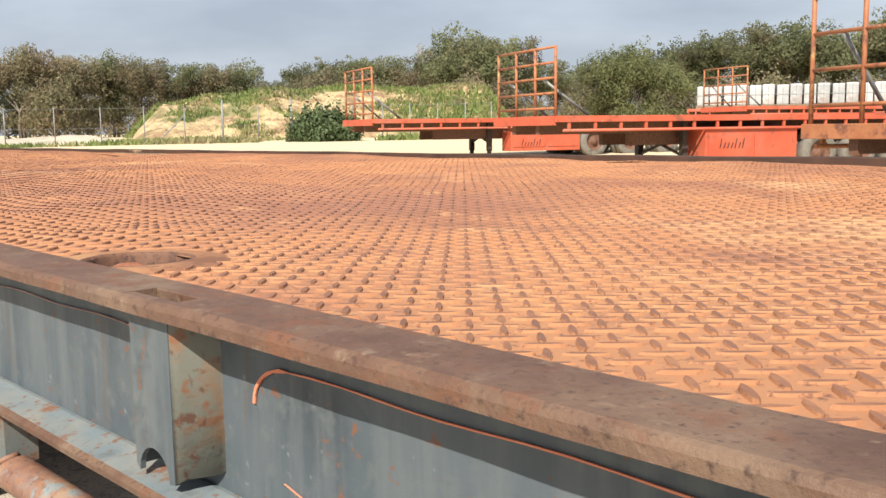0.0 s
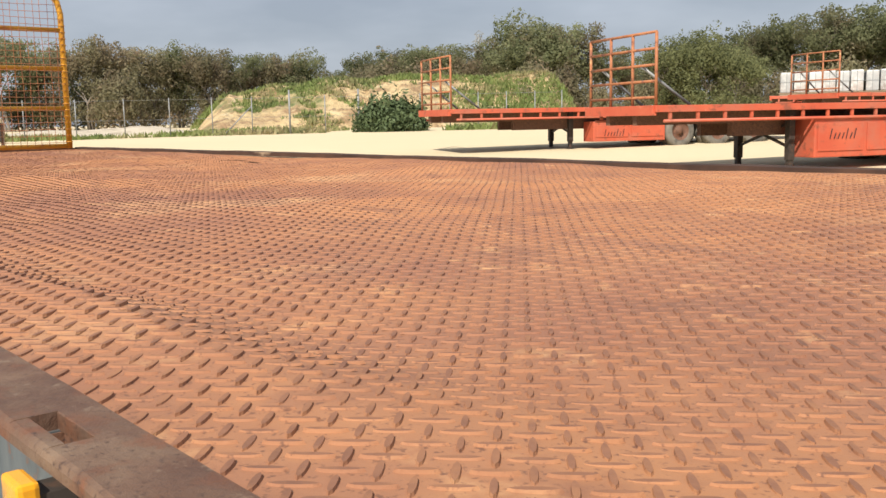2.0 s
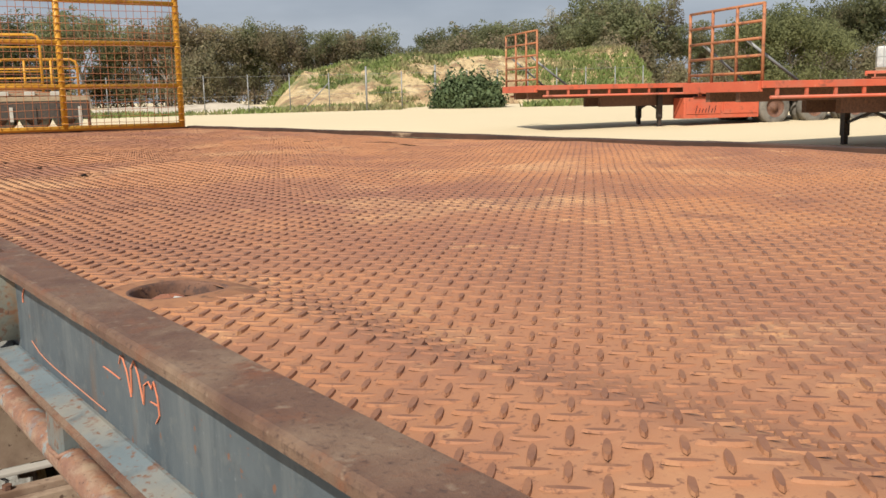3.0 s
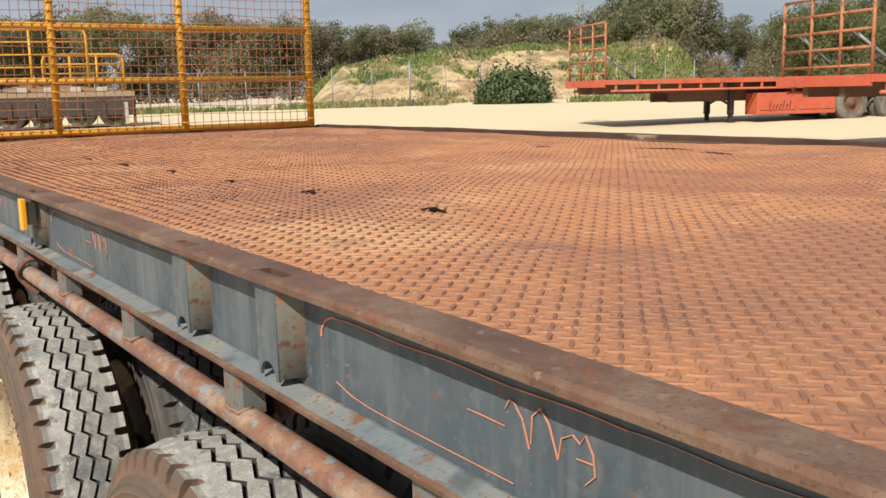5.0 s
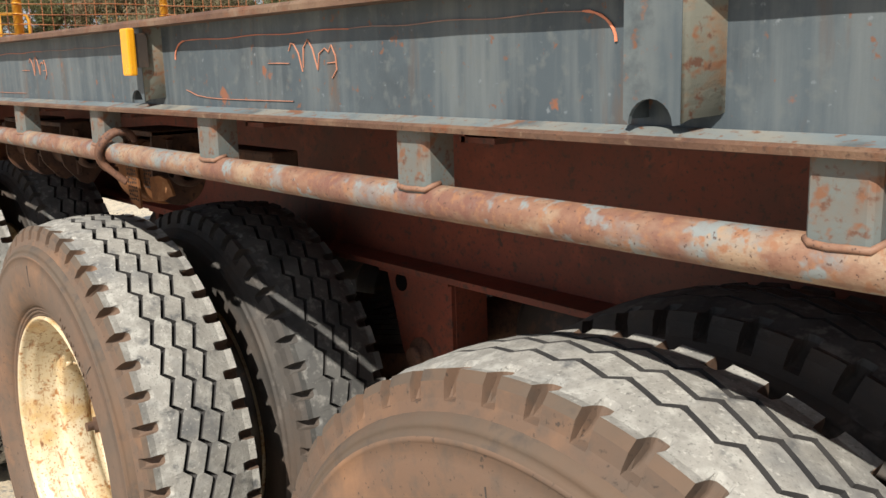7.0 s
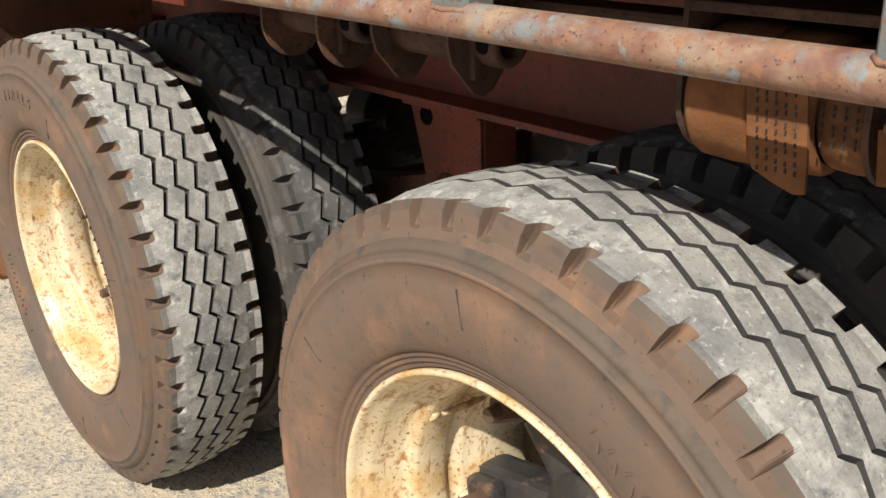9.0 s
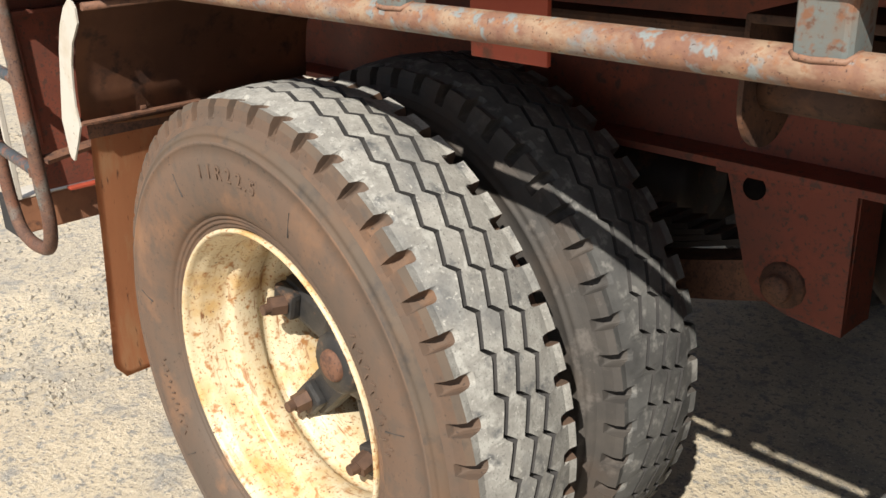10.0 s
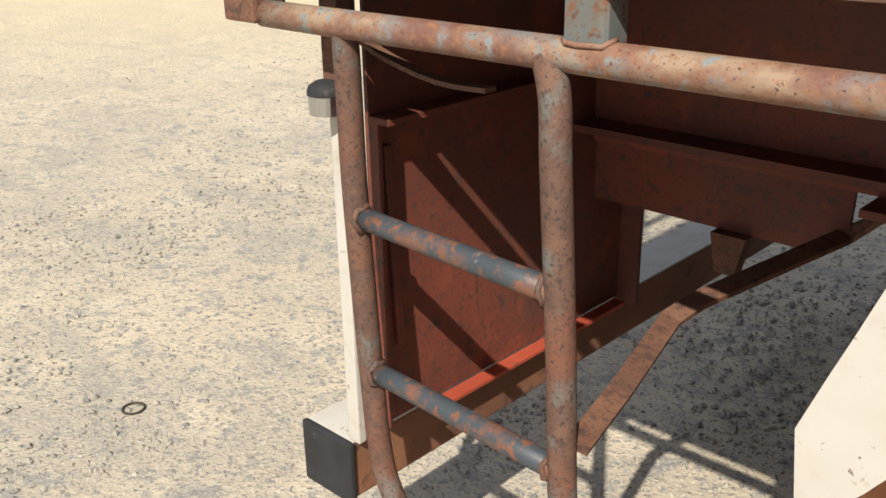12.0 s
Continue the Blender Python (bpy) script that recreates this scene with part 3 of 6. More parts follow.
def build_deck():
    """One sheet, with round holes left open beside the rail."""
    xs = np.unique(np.round(np.concatenate([np.arange(X_REAR, X_FRONT, 0.04)] + [np.arange(hx - 0.07, hx + 0.07, 0.0075) for hx, hy, hr in HOLES]), 4))
    ys = np.concatenate([np.arange(INN, 0.16, 0.0075), np.arange(0.16, 0.75, 0.026), np.arange(0.75, W, 0.05), [W]])
    ny = len(ys)
    verts = [(x, y, deck_z(x, y)) for x in xs for y in ys]
    faces = []
    for i in range(len(xs) - 1):
        for j in range(ny - 1):
            if near_hole((xs[i] + xs[i + 1]) / 2, (ys[j] + ys[j + 1]) / 2, 0.002):
                continue
            faces.append((i * ny + j, (i + 1) * ny + j, (i + 1) * ny + j + 1, i * ny + j + 1))
    ob = mesh_from("deck_plate", verts, faces, M["plate"], trailer, "rust-brown steel chequer plate, dented and dusty")
    ob.data.polygons.foreach_set("use_smooth", [True] * len(ob.data.polygons))
    for hx, hy, hr in HOLES:
        bm = bmesh.new()
        prof = [(hr + 0.003, 0.0022), (hr + 0.0005, 0.0020), (hr - 0.001, -0.001), (hr - 0.002, -0.014)]
        rings = []
        for r, dz in prof:
            rings.append([bm.verts.new((hx + r * math.cos(2 * math.pi * k / 40), hy + r * math.sin(2 * math.pi * k / 40),
                                        deck_z(hx + r * math.cos(2 * math.pi * k / 40), hy + r * math.sin(2 * math.pi * k / 40)) + dz)) for k in range(40)])
        for a, b in zip(rings, rings[1:]):
            for k in range(40):
                bm.faces.new((a[k], a[(k + 1) % 40], b[(k + 1) % 40], b[k])).smooth = True
        part("socket_ring", bm, M["rust"], trailer, "dark worn edge of a lashing hole")
        bm = bmesh.new()
        rings = []
        for r, dz in ((hr + 0.003, 0.0022), (hr + 0.016, 0.0026), (hr + 0.028, 0.0016), (hr + 0.040, -0.001)):
            ring = []
            for k in range(48):
                a = 2 * math.pi * k / 48
                q = r + (0.006 * fbm(math.cos(a), math.sin(a), 2.0, hx) if r > hr + 0.02 else 0.0)
                px, py = hx + q * math.cos(a), max(INN + 0.001, hy + q * math.sin(a))
                ring.append(bm.verts.new((px, py, deck_z(px, py) + dz)))
            rings.append(ring)
        for a, b in zip(rings, rings[1:]):
            for k in range(48):
                bm.faces.new((a[k], a[(k + 1) % 48], b[(k + 1) % 48], b[k])).smooth = True
        bmesh.ops.recalc_face_normals(bm, faces=bm.faces)
        part("hole_collar", bm, M["collar"], trailer, "smooth dusty collar round the hole")
        # dark plate added below the hole to keep its depth in shade
        bm = bmesh.new()
        box(bm, (hx - 0.055, hy - 0.040, ZD - 0.140), (hx + 0.055, hy + 0.055, ZD - 0.132))
        part("socket_base", bm, M["dark_steel"], trailer)
        bm = bmesh.new()
        lathe_z = [(0.0, 0.004), (0.010, 0.003), (0.024, -0.003), (0.037, -0.013), (0.040, -0.026), (0.034, -0.060)]
        rings = [[bm.verts.new((hx + 0.010 + r * math.cos(2 * math.pi * k / 14), hy - 0.014 + 0.9 * r * math.sin(2 * math.pi * k / 14), ZD - 0.017 + z + 0.002 * math.sin(5 * k))) for k in range(14)] for r, z in lathe_z]
        for a, b in zip(rings, rings[1:]):
            for k in range(14):
                bm.faces.new((a[k], a[(k + 1) % 14], b[(k + 1) % 14], b[k])).smooth = True
        bmesh.ops.remove_doubles(bm, verts=bm.verts, dist=0.0002)
        bmesh.ops.recalc_face_normals(bm, faces=bm.faces)
        part("lashing_lug", bm, M["lug_red"], trailer, "red-brown steel lug inside the hole")
    hx, hy = HOLES[1][:2]
    bm = bmesh.new()
    slab(bm, [(-0.004, -0.012), (0.012, -0.014), (0.020, -0.004), (0.016, 0.008), (0.002, 0.010), (-0.008, 0.002)], 0.005, pose(hx + 0.024, hy - 0.008, ZD - 0.020, 0, 16, 40))
    part("white_scrap", bm, M["white"], trailer, "white scrap lying in the hole")
    for cx, cy, ln, lift in CRACKS:
        bm = bmesh.new()
        n = 8
        top, low = [], []
        for k in range(n + 1):
            u = -1 + 2 * k / n
            x = cx + ln * 0.8 * u
            z = deck_z(x, cy + 0.012) + 0.0006
            hh = lift * 0.9 * (1 - u * u) + 0.0005
            y0 = cy - 0.004 - 0.006 * (1 - u * u) + 0.002 * math.sin(40 * x)
            wob = 0.004 * math.sin(4 * u + 30 * cx)
            top.append(bm.verts.new((x, cy + wob + 0.008 * (1 - u * u) + 0.0005, z + 0.001)))
            low.append(bm.verts.new((x, y0 + wob + 0.003, z - hh * 0.2)))
        for k in range(n):
            bm.faces.new((low[k], low[k + 1], top[k + 1], top[k]))
        # the tear's inner shade is this black strip
        part("tear", bm, M["hollow"], trailer, "black strip standing for the shade in a gaping tear")
    return ob


def build_lugs():
    """Raised lozenges of the chequer plate, two sets crossed at right angles."""
    p, h = 0.0288, 0.0019
    ln, wd = 0.0146, 0.0030
    us = (-1.0, -0.72, -0.3, 0.3, 0.72, 1.0, 0.72, 0.3, -0.3, -0.72)
    fine = [(u, (1 - u * u) ** 0.5 * (-1 if k < 5 else 1)) for k, u in enumerate(us)]
    plain = [(-1.0, 0.0), (0.0, -0.9), (1.0, 0.0), (0.0, 0.9)]
    tops = []
    rng = np.random.default_rng(4)
    verts, faces = [], []
    for k, ang in ((0, radians(135)), (1, radians(45))):
        ca, sa = math.cos(ang), math.sin(ang)
        for i in range(int((9.0 - X_REAR) / p)):
            for j in range(int((W - INN - 0.03) / p)):
                x = X_REAR + 0.03 + (i + 0.5 * k) * p
                y = INN + 0.018 + (j + 0.5 * k) * p
                if near_hole(x, y, 0.036):
                    continue
                z = deck_z(x, y)
                base = fine if 2.4 < x < 7.4 and y < 0.95 else plain
                n = len(base)
                b = len(verts)
                hh = h * (0.55 + 0.75 * rng.random())
                size = 0.86 + 0.2 * rng.random()
                for grow, dz in ((1.0, -0.0006), (0.78, hh)):
                    for u, v in base:
                        lu, lv = u * ln * size * (0.5 + 0.5 * grow), v * wd * size * grow
                        verts.append((x + ca * lu - sa * lv, y + sa * lu + ca * lv, z + dz))
                tops.append(len(faces))
                faces.append(tuple(range(b + n, b + 2 * n)))
                faces += [(b + q, b + (q + 1) % n, b + n + (q + 1) % n, b + n + q) for q in range(n)]
    ob = mesh_from("tread_pattern", verts, faces, M["lug"], trailer, "raised worn lozenges of the chequer plate, tops darkened for shade")
    ob.data.materials.append(M["plate"])
    kinds = np.ones(len(faces), dtype=np.int32)
    kinds[tops] = 0
    ob.data.polygons.foreach_set("material_index", kinds)
    return tagged(ob, kind="stuff")


build_deck()
build_lugs()

# near side rail: a channel lying open outwards, its top flange cut by slots over the stake pockets
POCKETS = [8.9, 8.6, 7.70, 6.652, 5.603, 5.309, 4.21, 3.250, 2.962, 1.975, 0.90, 0.61, -0.40, -1.30]
SLOT_Y0, SLOT_Y1, SLOT_W = 0.000, 0.016, 0.031


def build_flange():
    bm = bmesh.new()
    z0, z1 = ZD - 0.011, ZD
    xs = [X_REAR]
    for x in sorted(POCKETS):
        xs += [x - SLOT_W, x + SLOT_W]
    xs.append(X_FRONT)
    for k, (a, b) in enumerate(zip(xs, xs[1:])):
        n = max(1, int((b - a) / 0.05))
        for q in range(n):
            u, v = a + (b - a) * q / n, a + (b - a) * (q + 1) / n
            spans = [(OUT, INN)] if k % 2 == 0 else [(OUT, SLOT_Y0), (SLOT_Y1, INN)]
            for y0, y1 in spans:
                # the outer lip is rounded and nicked by wear
                def row(x):
                    nick = 0.0016 * fbm(x, y0, 14.0, 1.0)
                    w0 = y0 + (nick if y0 == OUT else 0)
                    r = 0.0045 if y0 == OUT else 0.0006
                    ri = 0.003 if y1 == INN else 0.0006
                    wz = 0.0008 * fbm(x, y1, 9.0, 7.0)
                    return [(x, w0, z0), (x, w0, z1 - r), (x, w0 + r * 0.35, z1 - r * 0.3), (x, w0 + r, z1 + wz), (x, y1 - ri, z1 + wz), (x, y1, z1 - ri), (x, y1, z0)]
                ra = [bm.verts.new(p) for p in row(u)]
                rb = [bm.verts.new(p) for p in row(v)]
                m = len(ra)
                for e in range(m):
                    bm.faces.new((ra[e], rb[e], rb[(e + 1) % m], ra[(e + 1) % m]))
                if (q == 0 and k) or (k % 2 == 0 and q == 0):
                    bm.faces.new(ra[::-1])
                if q == n - 1:
                    bm.faces.new(rb)
    bmesh.ops.remove_doubles(bm, verts=bm.verts, dist=0.00005)
    bmesh.ops.recalc_face_normals(bm, faces=bm.faces)
    part("top_flange", bm, M["flange"], trailer, "rust-brown worn steel flange with stake slots")


build_flange()
bm = bmesh.new()
WEB = 0.022
box(bm, (X_REAR, WEB, ZD - 0.128), (X_FRONT, WEB + 0.008, ZD - 0.011))
part("rail_web", bm, M["grey_paint"], trailer, "grey-blue painted web with rust spots")
bm = bmesh.new()
prof = [(OUT + 0.002, ZD - 0.1395), (WEB + 0.008, ZD - 0.1395), (WEB + 0.008, ZD - 0.128), (WEB - 0.004, ZD - 0.1265), (WEB - 0.012, ZD - 0.1285), (OUT + 0.006, ZD - 0.1318), (OUT + 0.001, ZD - 0.1345)]
xs = np.arange(X_REAR, X_FRONT + 0.01, 0.06)
rings = [[bm.verts.new((x, y + (0.0012 * fbm(x, 0, 12.0, 4.0) if y < 0 else 0), z)) for y, z in prof] for x in xs]
for a, b in zip(rings, rings[1:]):
    for k in range(len(prof)):
        bm.faces.new((a[k], b[k], b[(k + 1) % len(prof)], a[(k + 1) % len(prof)]))
bm.faces.new(rings[0][::-1])
bm.faces.new(rings[-1])
bmesh.ops.recalc_face_normals(bm, faces=bm.faces)
for f in bm.faces:
    if f.calc_center_median().y < OUT + 0.005:
        f.material_index = 1
part("bottom_flange", bm, (M["grey_dusty"], M["flange"]), trailer, "dusty grey-blue flange with rusty lip")
# far side rail
bm = bmesh.new()
rows = []
for x in np.arange(X_REAR, X_FRONT, 0.06):
    up = 0.005 + 0.005 * fbm(x, 2.0, 1.6, 6.0)
    sway = 0.008 * fbm(x, 1.0, 0.9, 2.0)
    rows.append([bm.verts.new((x, W + a + sway, ZD + z)) for a, z in ((0, -0.016), (0, up), (0.062, up + 0.002), (0.062, -0.016))])
for a, b in zip(rows, rows[1:]):
    for q in range(4):
        bm.faces.new((a[q], b[q], b[(q + 1) % 4], a[(q + 1) % 4]))
bm.faces.new(rows[0][::-1])
bm.faces.new(rows[-1])
bmesh.ops.recalc_face_normals(bm, faces=bm.faces)
part("far_flange", bm, M["flange_dark"], trailer, "dark rusted far flange, bent and uneven")
bm = bmesh.new()
box(bm, (X_REAR, W + 0.01, ZD - 0.145), (X_FRONT, W + 0.02, ZD - 0.018))
part("far_web", bm, M["grey_paint"], trailer)
bm = bmesh.new()
box(bm, (X_REAR - 0.012, OUT, ZD - 0.145), (X_REAR - 0.002, W + 0.06, ZD), 0.002)
part("end_beam", bm, M["flange"], trailer)


def pocket_mesh():
    """A stake pocket: a folded box on the web, arched at its foot."""
    bm = bmesh.new()
    y0, y1, z0, z1 = OUT + 0.009, WEB, -0.124, -0.011
    a, b, c = -0.034, 0.020, 0.041          # left edge, fold, and where the splayed side meets the web
    r = 0.021
    mid = (a + b) / 2 - 0.001
    face = [(a, z1), (a, z0 + 0.004), (mid - r, z0)]
    face += [(mid - r * math.cos(q), z0 + 0.020 * math.sin(q)) for q in [math.pi * k / 10 for k in range(1, 10)]]
    face += [(mid + r, z0), (b, z0 + 0.001), (b, z1)]
    slab(bm, face[::-1], 0.004, Matrix(((1, 0, 0, 0), (0, 0, 1, y0), (0, 1, 0, 0), (0, 0, 0, 1))))
    box(bm, (a, y0 + 0.004, z0 + 0.004), (a + 0.005, y1, z1))
    # the splayed side, rolled round the fold; its foot is cut clear of the flange
    path = [(b - 0.001, y0 + 0.0002), (b + 0.003, y0 + 0.0018), (b + 0.006, y0 + 0.0055), (c - 0.002, y1 - 0.003), (c, y1)]
    for q, ((xa, ya), (xb, yb)) in enumerate(zip(path, path[1:])):
        la, lb = z0 + 0.001 + 0.0022 * q, z0 + 0.001 + 0.0022 * (q + 1)
        vs = [bm.verts.new(p) for p in ((xa, ya, la), (xb, yb, lb), (xb, yb, z1), (xa, ya, z1), (xa - 0.003, ya + 0.004, la), (xb - 0.003, yb + 0.002, lb), (xb - 0.003, yb + 0.002, z1), (xa - 0.003, ya + 0.004, z1))]
        for f in ((0, 1, 2, 3), (5, 4, 7, 6), (0, 4, 5, 1)):
            nf = bm.faces.new([vs[e] for e in f])
            nf.material_index = 1
            nf.smooth = f == (0, 1, 2, 3)
    bmesh.ops.remove_doubles(bm, verts=bm.verts, dist=0.00002)
    bmesh.ops.recalc_face_normals(bm, faces=bm.faces)
    return bm


first = part("stake_pocket", pocket_mesh(), (M["pocket"], M["pocket_rust"]), trailer, "grey stake pocket with arched foot and rusty side")
first.location = (POCKETS[0], 0, ZD)
for x in POCKETS[1:]:
    ob = new("stake_pocket", first.data)
    ob.parent = trailer
    ob.location = (x, 0, ZD)
    tagged(ob, "grey stake pocket with arched foot and rusty side")

# brown rusted inside of each pocket, under its slot
for x in POCKETS:
    bm = bmesh.new()
    box(bm, (x - 0.028, 0.001, ZD - 0.075), (x + 0.016, WEB - 0.001, ZD - 0.070))
    for u in (-0.0288, 0.0160):
        box(bm, (x + u, 0.001, ZD - 0.070), (x + u + 0.002, WEB - 0.004, ZD - 0.012))
    box(bm, (x - 0.028, WEB - 0.004, ZD - 0.070), (x + 0.018, WEB - 0.001, ZD - 0.012))
    part("pocket_lining", bm, M["rust"], trailer, "dark rusted inside of the stake pocket")

# amber reflectors beside two pockets
for x in (2.003, 5.637):
    bm = bmesh.new()
    box(bm, (x - 0.017, OUT - 0.018, ZD - 0.082), (x + 0.013, OUT - 0.006, ZD - 0.012), 0.003)
    part("side_reflector", bm, M["reflector"], trailer, "amber plastic side reflector")
    bm = bmesh.new()
    box(bm, (x - 0.012, OUT - 0.006, ZD - 0.07), (x + 0.010, 0.0, ZD - 0.02))
    part("reflector_bracket", bm, M["dark_steel"], trailer)


# paint marks sprayed on the web
def stroke(points, w=0.0022, mat=None, y=WEB - 0.0006):
    pts = [Vector((u, y, v)) for u, v in points]
    bm = bmesh.new()
    rows = []
    for i, p in enumerate(pts):
        d = (pts[min(i + 1, len(pts) - 1)] - pts[max(i - 1, 0)]).normalized()
        s = Vector((-d.z, 0, d.x)) * w * (0.6 + 0.6 * abs(math.sin(i * 1.7)))
        rows.append((bm.verts.new(p + s), bm.verts.new(p - s), bm.verts.new(p - s + Vector((0, -0.0012, 0))), bm.verts.new(p + s + Vector((0, -0.0012, 0)))))
    for a, b in zip(rows, rows[1:]):
        for k in range(4):
            bm.faces.new((a[k], b[k], b[(k + 1) % 4], a[(k + 1) % 4]))
    bmesh.ops.recalc_face_normals(bm, faces=bm.faces)
    part("paint_mark", bm, mat or M["mark"], trailer, "thin orange spray-paint line")


def arc_loop(x0, x1):
    """A sprayed outline along one bay of the web: a bright corner at one end, the rest faded and broken."""
    zt, zb = ZD - 0.034, ZD - 0.116
    r = 0.036
    q = np.linspace(0, math.pi / 2, 9)
    for xe, d in ((x0, 1), (x1, -1)):
        stroke([(xe + d * (r - r * math.sin(a)), zt - 0.026 + 0.026 * math.cos(a)) for a in q], 0.0011)
    stroke([(x0 + 0.03 + 0.30 * k / 9, zb + 0.012 * math.exp(-k)) for k in range(10)], 0.00032, M["mark_mid"])
    stroke([(x0 + r + 0.42 * k / 16, zt + 0.001 * math.sin(k)) for k in range(17)], 0.0005)
    stroke([(x0 + r + 0.42 + (x1 - x0 - 0.42 - 2 * r) * k / 16, zt + 0.001 * math.sin(k)) for k in range(17)], 0.0004, M["mark_pale"])


def squiggle(x, s=1.0, ink=None):
    z = ZD - 0.060
    stroke([(x - 0.11 * s, z - 0.0094), (x - 0.085 * s, z - 0.0094), (x - 0.058 * s, z - 0.0101)], 0.00042, ink)
    stroke([(x - 0.058 * s, z + 0.0047), (x - 0.052 * s, z + 0.0140), (x - 0.046 * s, z + 0.0125), (x - 0.036 * s, z + 0.0016), (x - 0.028 * s, z - 0.0203)], 0.00056, ink)
    stroke([(x - 0.026 * s, z - 0.0156), (x - 0.024 * s, z + 0.0078), (x - 0.014 * s, z + 0.0172), (x - 0.004 * s, z + 0.0062), (x + 0.006 * s, z - 0.0187)], 0.00063, ink)
    stroke([(x + 0.006 * s, z - 0.0187), (x + 0.010 * s, z + 0.0000), (x + 0.022 * s, z + 0.0062), (x + 0.030 * s, z + 0.0016), (x + 0.036 * s, z + 0.0094), (x + 0.044 * s, z - 0.0031),
            (x + 0.046 * s, z - 0.0187), (x + 0.036 * s, z - 0.0281)], 0.00049, ink)
    stroke([(x + 0.026 * s, z - 0.0109), (x + 0.044 * s, z - 0.0101)], 0.00049, ink)


for a, b in ((6.70, 7.65), (5.66, 6.60), (4.26, 5.25), (3.30, 4.16), (2.03, 2.90), (0.96, 1.92), (-0.34, 0.55)):
    arc_loop(a + 0.032, b)
    squiggle((a + b) / 2 - 0.02, ink=M["mark"] if a == 4.26 else M["mark_mid"])

# rope rail under the channel
TZ, TY, TR = 1.160, 0.016, 0.0180
bm = bmesh.new()
pipe(bm, [(x, TY + 0.0015 * math.sin(3 * x), TZ + 0.002 * math.sin(1.9 * x)) for x in np.linspace(-1.548, X_FRONT, 90)]
     , TR, 18)
part("rope_rail", bm, M["tube"], trailer, "round rail with flaking grey paint and rust")


def strut_mesh():
    """A short channel: a flat face and two returns."""
    bm = bmesh.new()
    h = ZD - 0.139 - TZ
    out = [(-0.024, 0.004), (-0.022, 0.002), (0.018, 0.002), (0.022, 0.004), (0.025, 0.008), (0.026, 0.038), (0.019, 0.038), (0.018, 0.010), (-0.017, 0.010), (-0.017, 0.038), (-0.024, 0.038)]
    slab(bm, out, h - 0.008, Matrix.Translation((0, 0, 0.008)))
    bmesh.ops.recalc_face_normals(bm, faces=bm.faces)
    return bm


def bead_mesh():
    bm = bmesh.new()
    pipe(bm, [(-0.026, 0.006, 0.0152), (-0.020, 0.0015, 0.0126), (-0.006, 0.0008, 0.0116), (0.008, 0.0014, 0.0122), (0.022, 0.0020, 0.0124), (0.027, 0.009, 0.0162), (0.0275, 0.018, 0.0180)], 0.0030, 8)
    return bm


def put_strut(k):
    x = STRUTS[k]
    if k == 0:
        ob = part("rail_strut", strut_mesh(), M["strut"], trailer)
        bead = part("weld_bead", bead_mesh(), M["tube"], ob)
        STRUT_DATA.extend((ob.data, bead.data))
    else:
        ob = new("rail_strut", STRUT_DATA[0])
        ob.parent = trailer
        bead = new("weld_bead", STRUT_DATA[1])
        bead.parent = ob
    ob.location = (x, 0, TZ)
    tagged(ob, "short channel strut with worn grey paint")


STRUT_DATA = []
STRUTS = [-1.023, -0.546, -0.061, 0.318, 0.859, 1.311, 1.757, 2.181, 2.647, 3.106] + [3.560 + 0.455 * k for k in range(15)]
for k in range(len(STRUTS)):
    put_strut(k)
bm = bmesh.new()
box(bm, (-1.608, -0.006, TZ - 0.012), (-1.540, 0.05, ZD - 0.146), 0.006)
part("corner_block", bm, M["rust"], trailer)

# two bent round-bar hooks hung on the rope rail
for pts in ([(1.800, 0.046, TZ + 0.022), (1.806, 0.034, TZ + 0.036), (1.804, 0.010, TZ + 0.034), (1.797, -0.006, TZ + 0.018), (1.788, -0.010, TZ), (1.778, -0.003, TZ - 0.016), (1.768, 0.008, TZ - 0.027), (1.750, 0.024, TZ - 0.034), (1.735, 0.038, TZ - 0.037)],
            [(1.818, 0.046, TZ + 0.018), (1.820, 0.034, TZ + 0.033), (1.816, 0.010, TZ + 0.033), (1.807, -0.007, TZ + 0.016), (1.798, -0.010, TZ), (1.791, -0.004, TZ - 0.014), (1.793, 0.003, TZ - 0.026), (1.800, 0.018, TZ - 0.042), (1.805, 0.030, TZ - 0.053)]):
    bm = bmesh.new()
    pipe(bm, smooth_line(pts, 4), 0.0062, 10)
    part("hook", bm, M["rust"], trailer, "rusty round-bar hook over the rope rail")

# chassis beams: I-sections in red oxide
for y in (0.69, 1.80):
    bm = bmesh.new()
    box(bm, (-1.47, y, 0.862), (X_FRONT, y + 0.012, 1.20))
    box(bm, (-0.95, y - 0.075, 0.848), (X_FRONT, y + 0.085, 0.862), 0.002)
    box(bm, (-1.44, y - 0.075, 1.20), (X_FRONT, y + 0.085, 1.215))
    part("chassis_beam", bm, M["red_oxide_lifted"], trailer, "red-oxide painted I-beam")
bm = bmesh.new()
box(bm, (-1.5, 0.25, 1.215), (X_FRONT, 0.262, 1.285), 0.002)
box(bm, (-1.5, 0.21, 1.205), (X_FRONT, 0.262, 1.217))
part("outrigger_rail", bm, M["red_oxide"], trailer)
x = -1.42
while x < X_FRONT:
    bm = bmesh.new()
    box(bm, (x, 0.042, 1.218), (x + 0.006, W, ZD - 0.058))
    box(bm, (x, 0.042, 1.218), (x + 0.05, W, 1.224))
    part("cross_member", bm, M["red_oxide"], trailer)
    x += 0.4556
bm = bmesh.new()
box(bm, (X_REAR + 0.02, 0.17, ZD - 0.066), (X_FRONT, W, ZD - 0.060))
part("deck_underside", bm, M["red_oxide"], trailer)

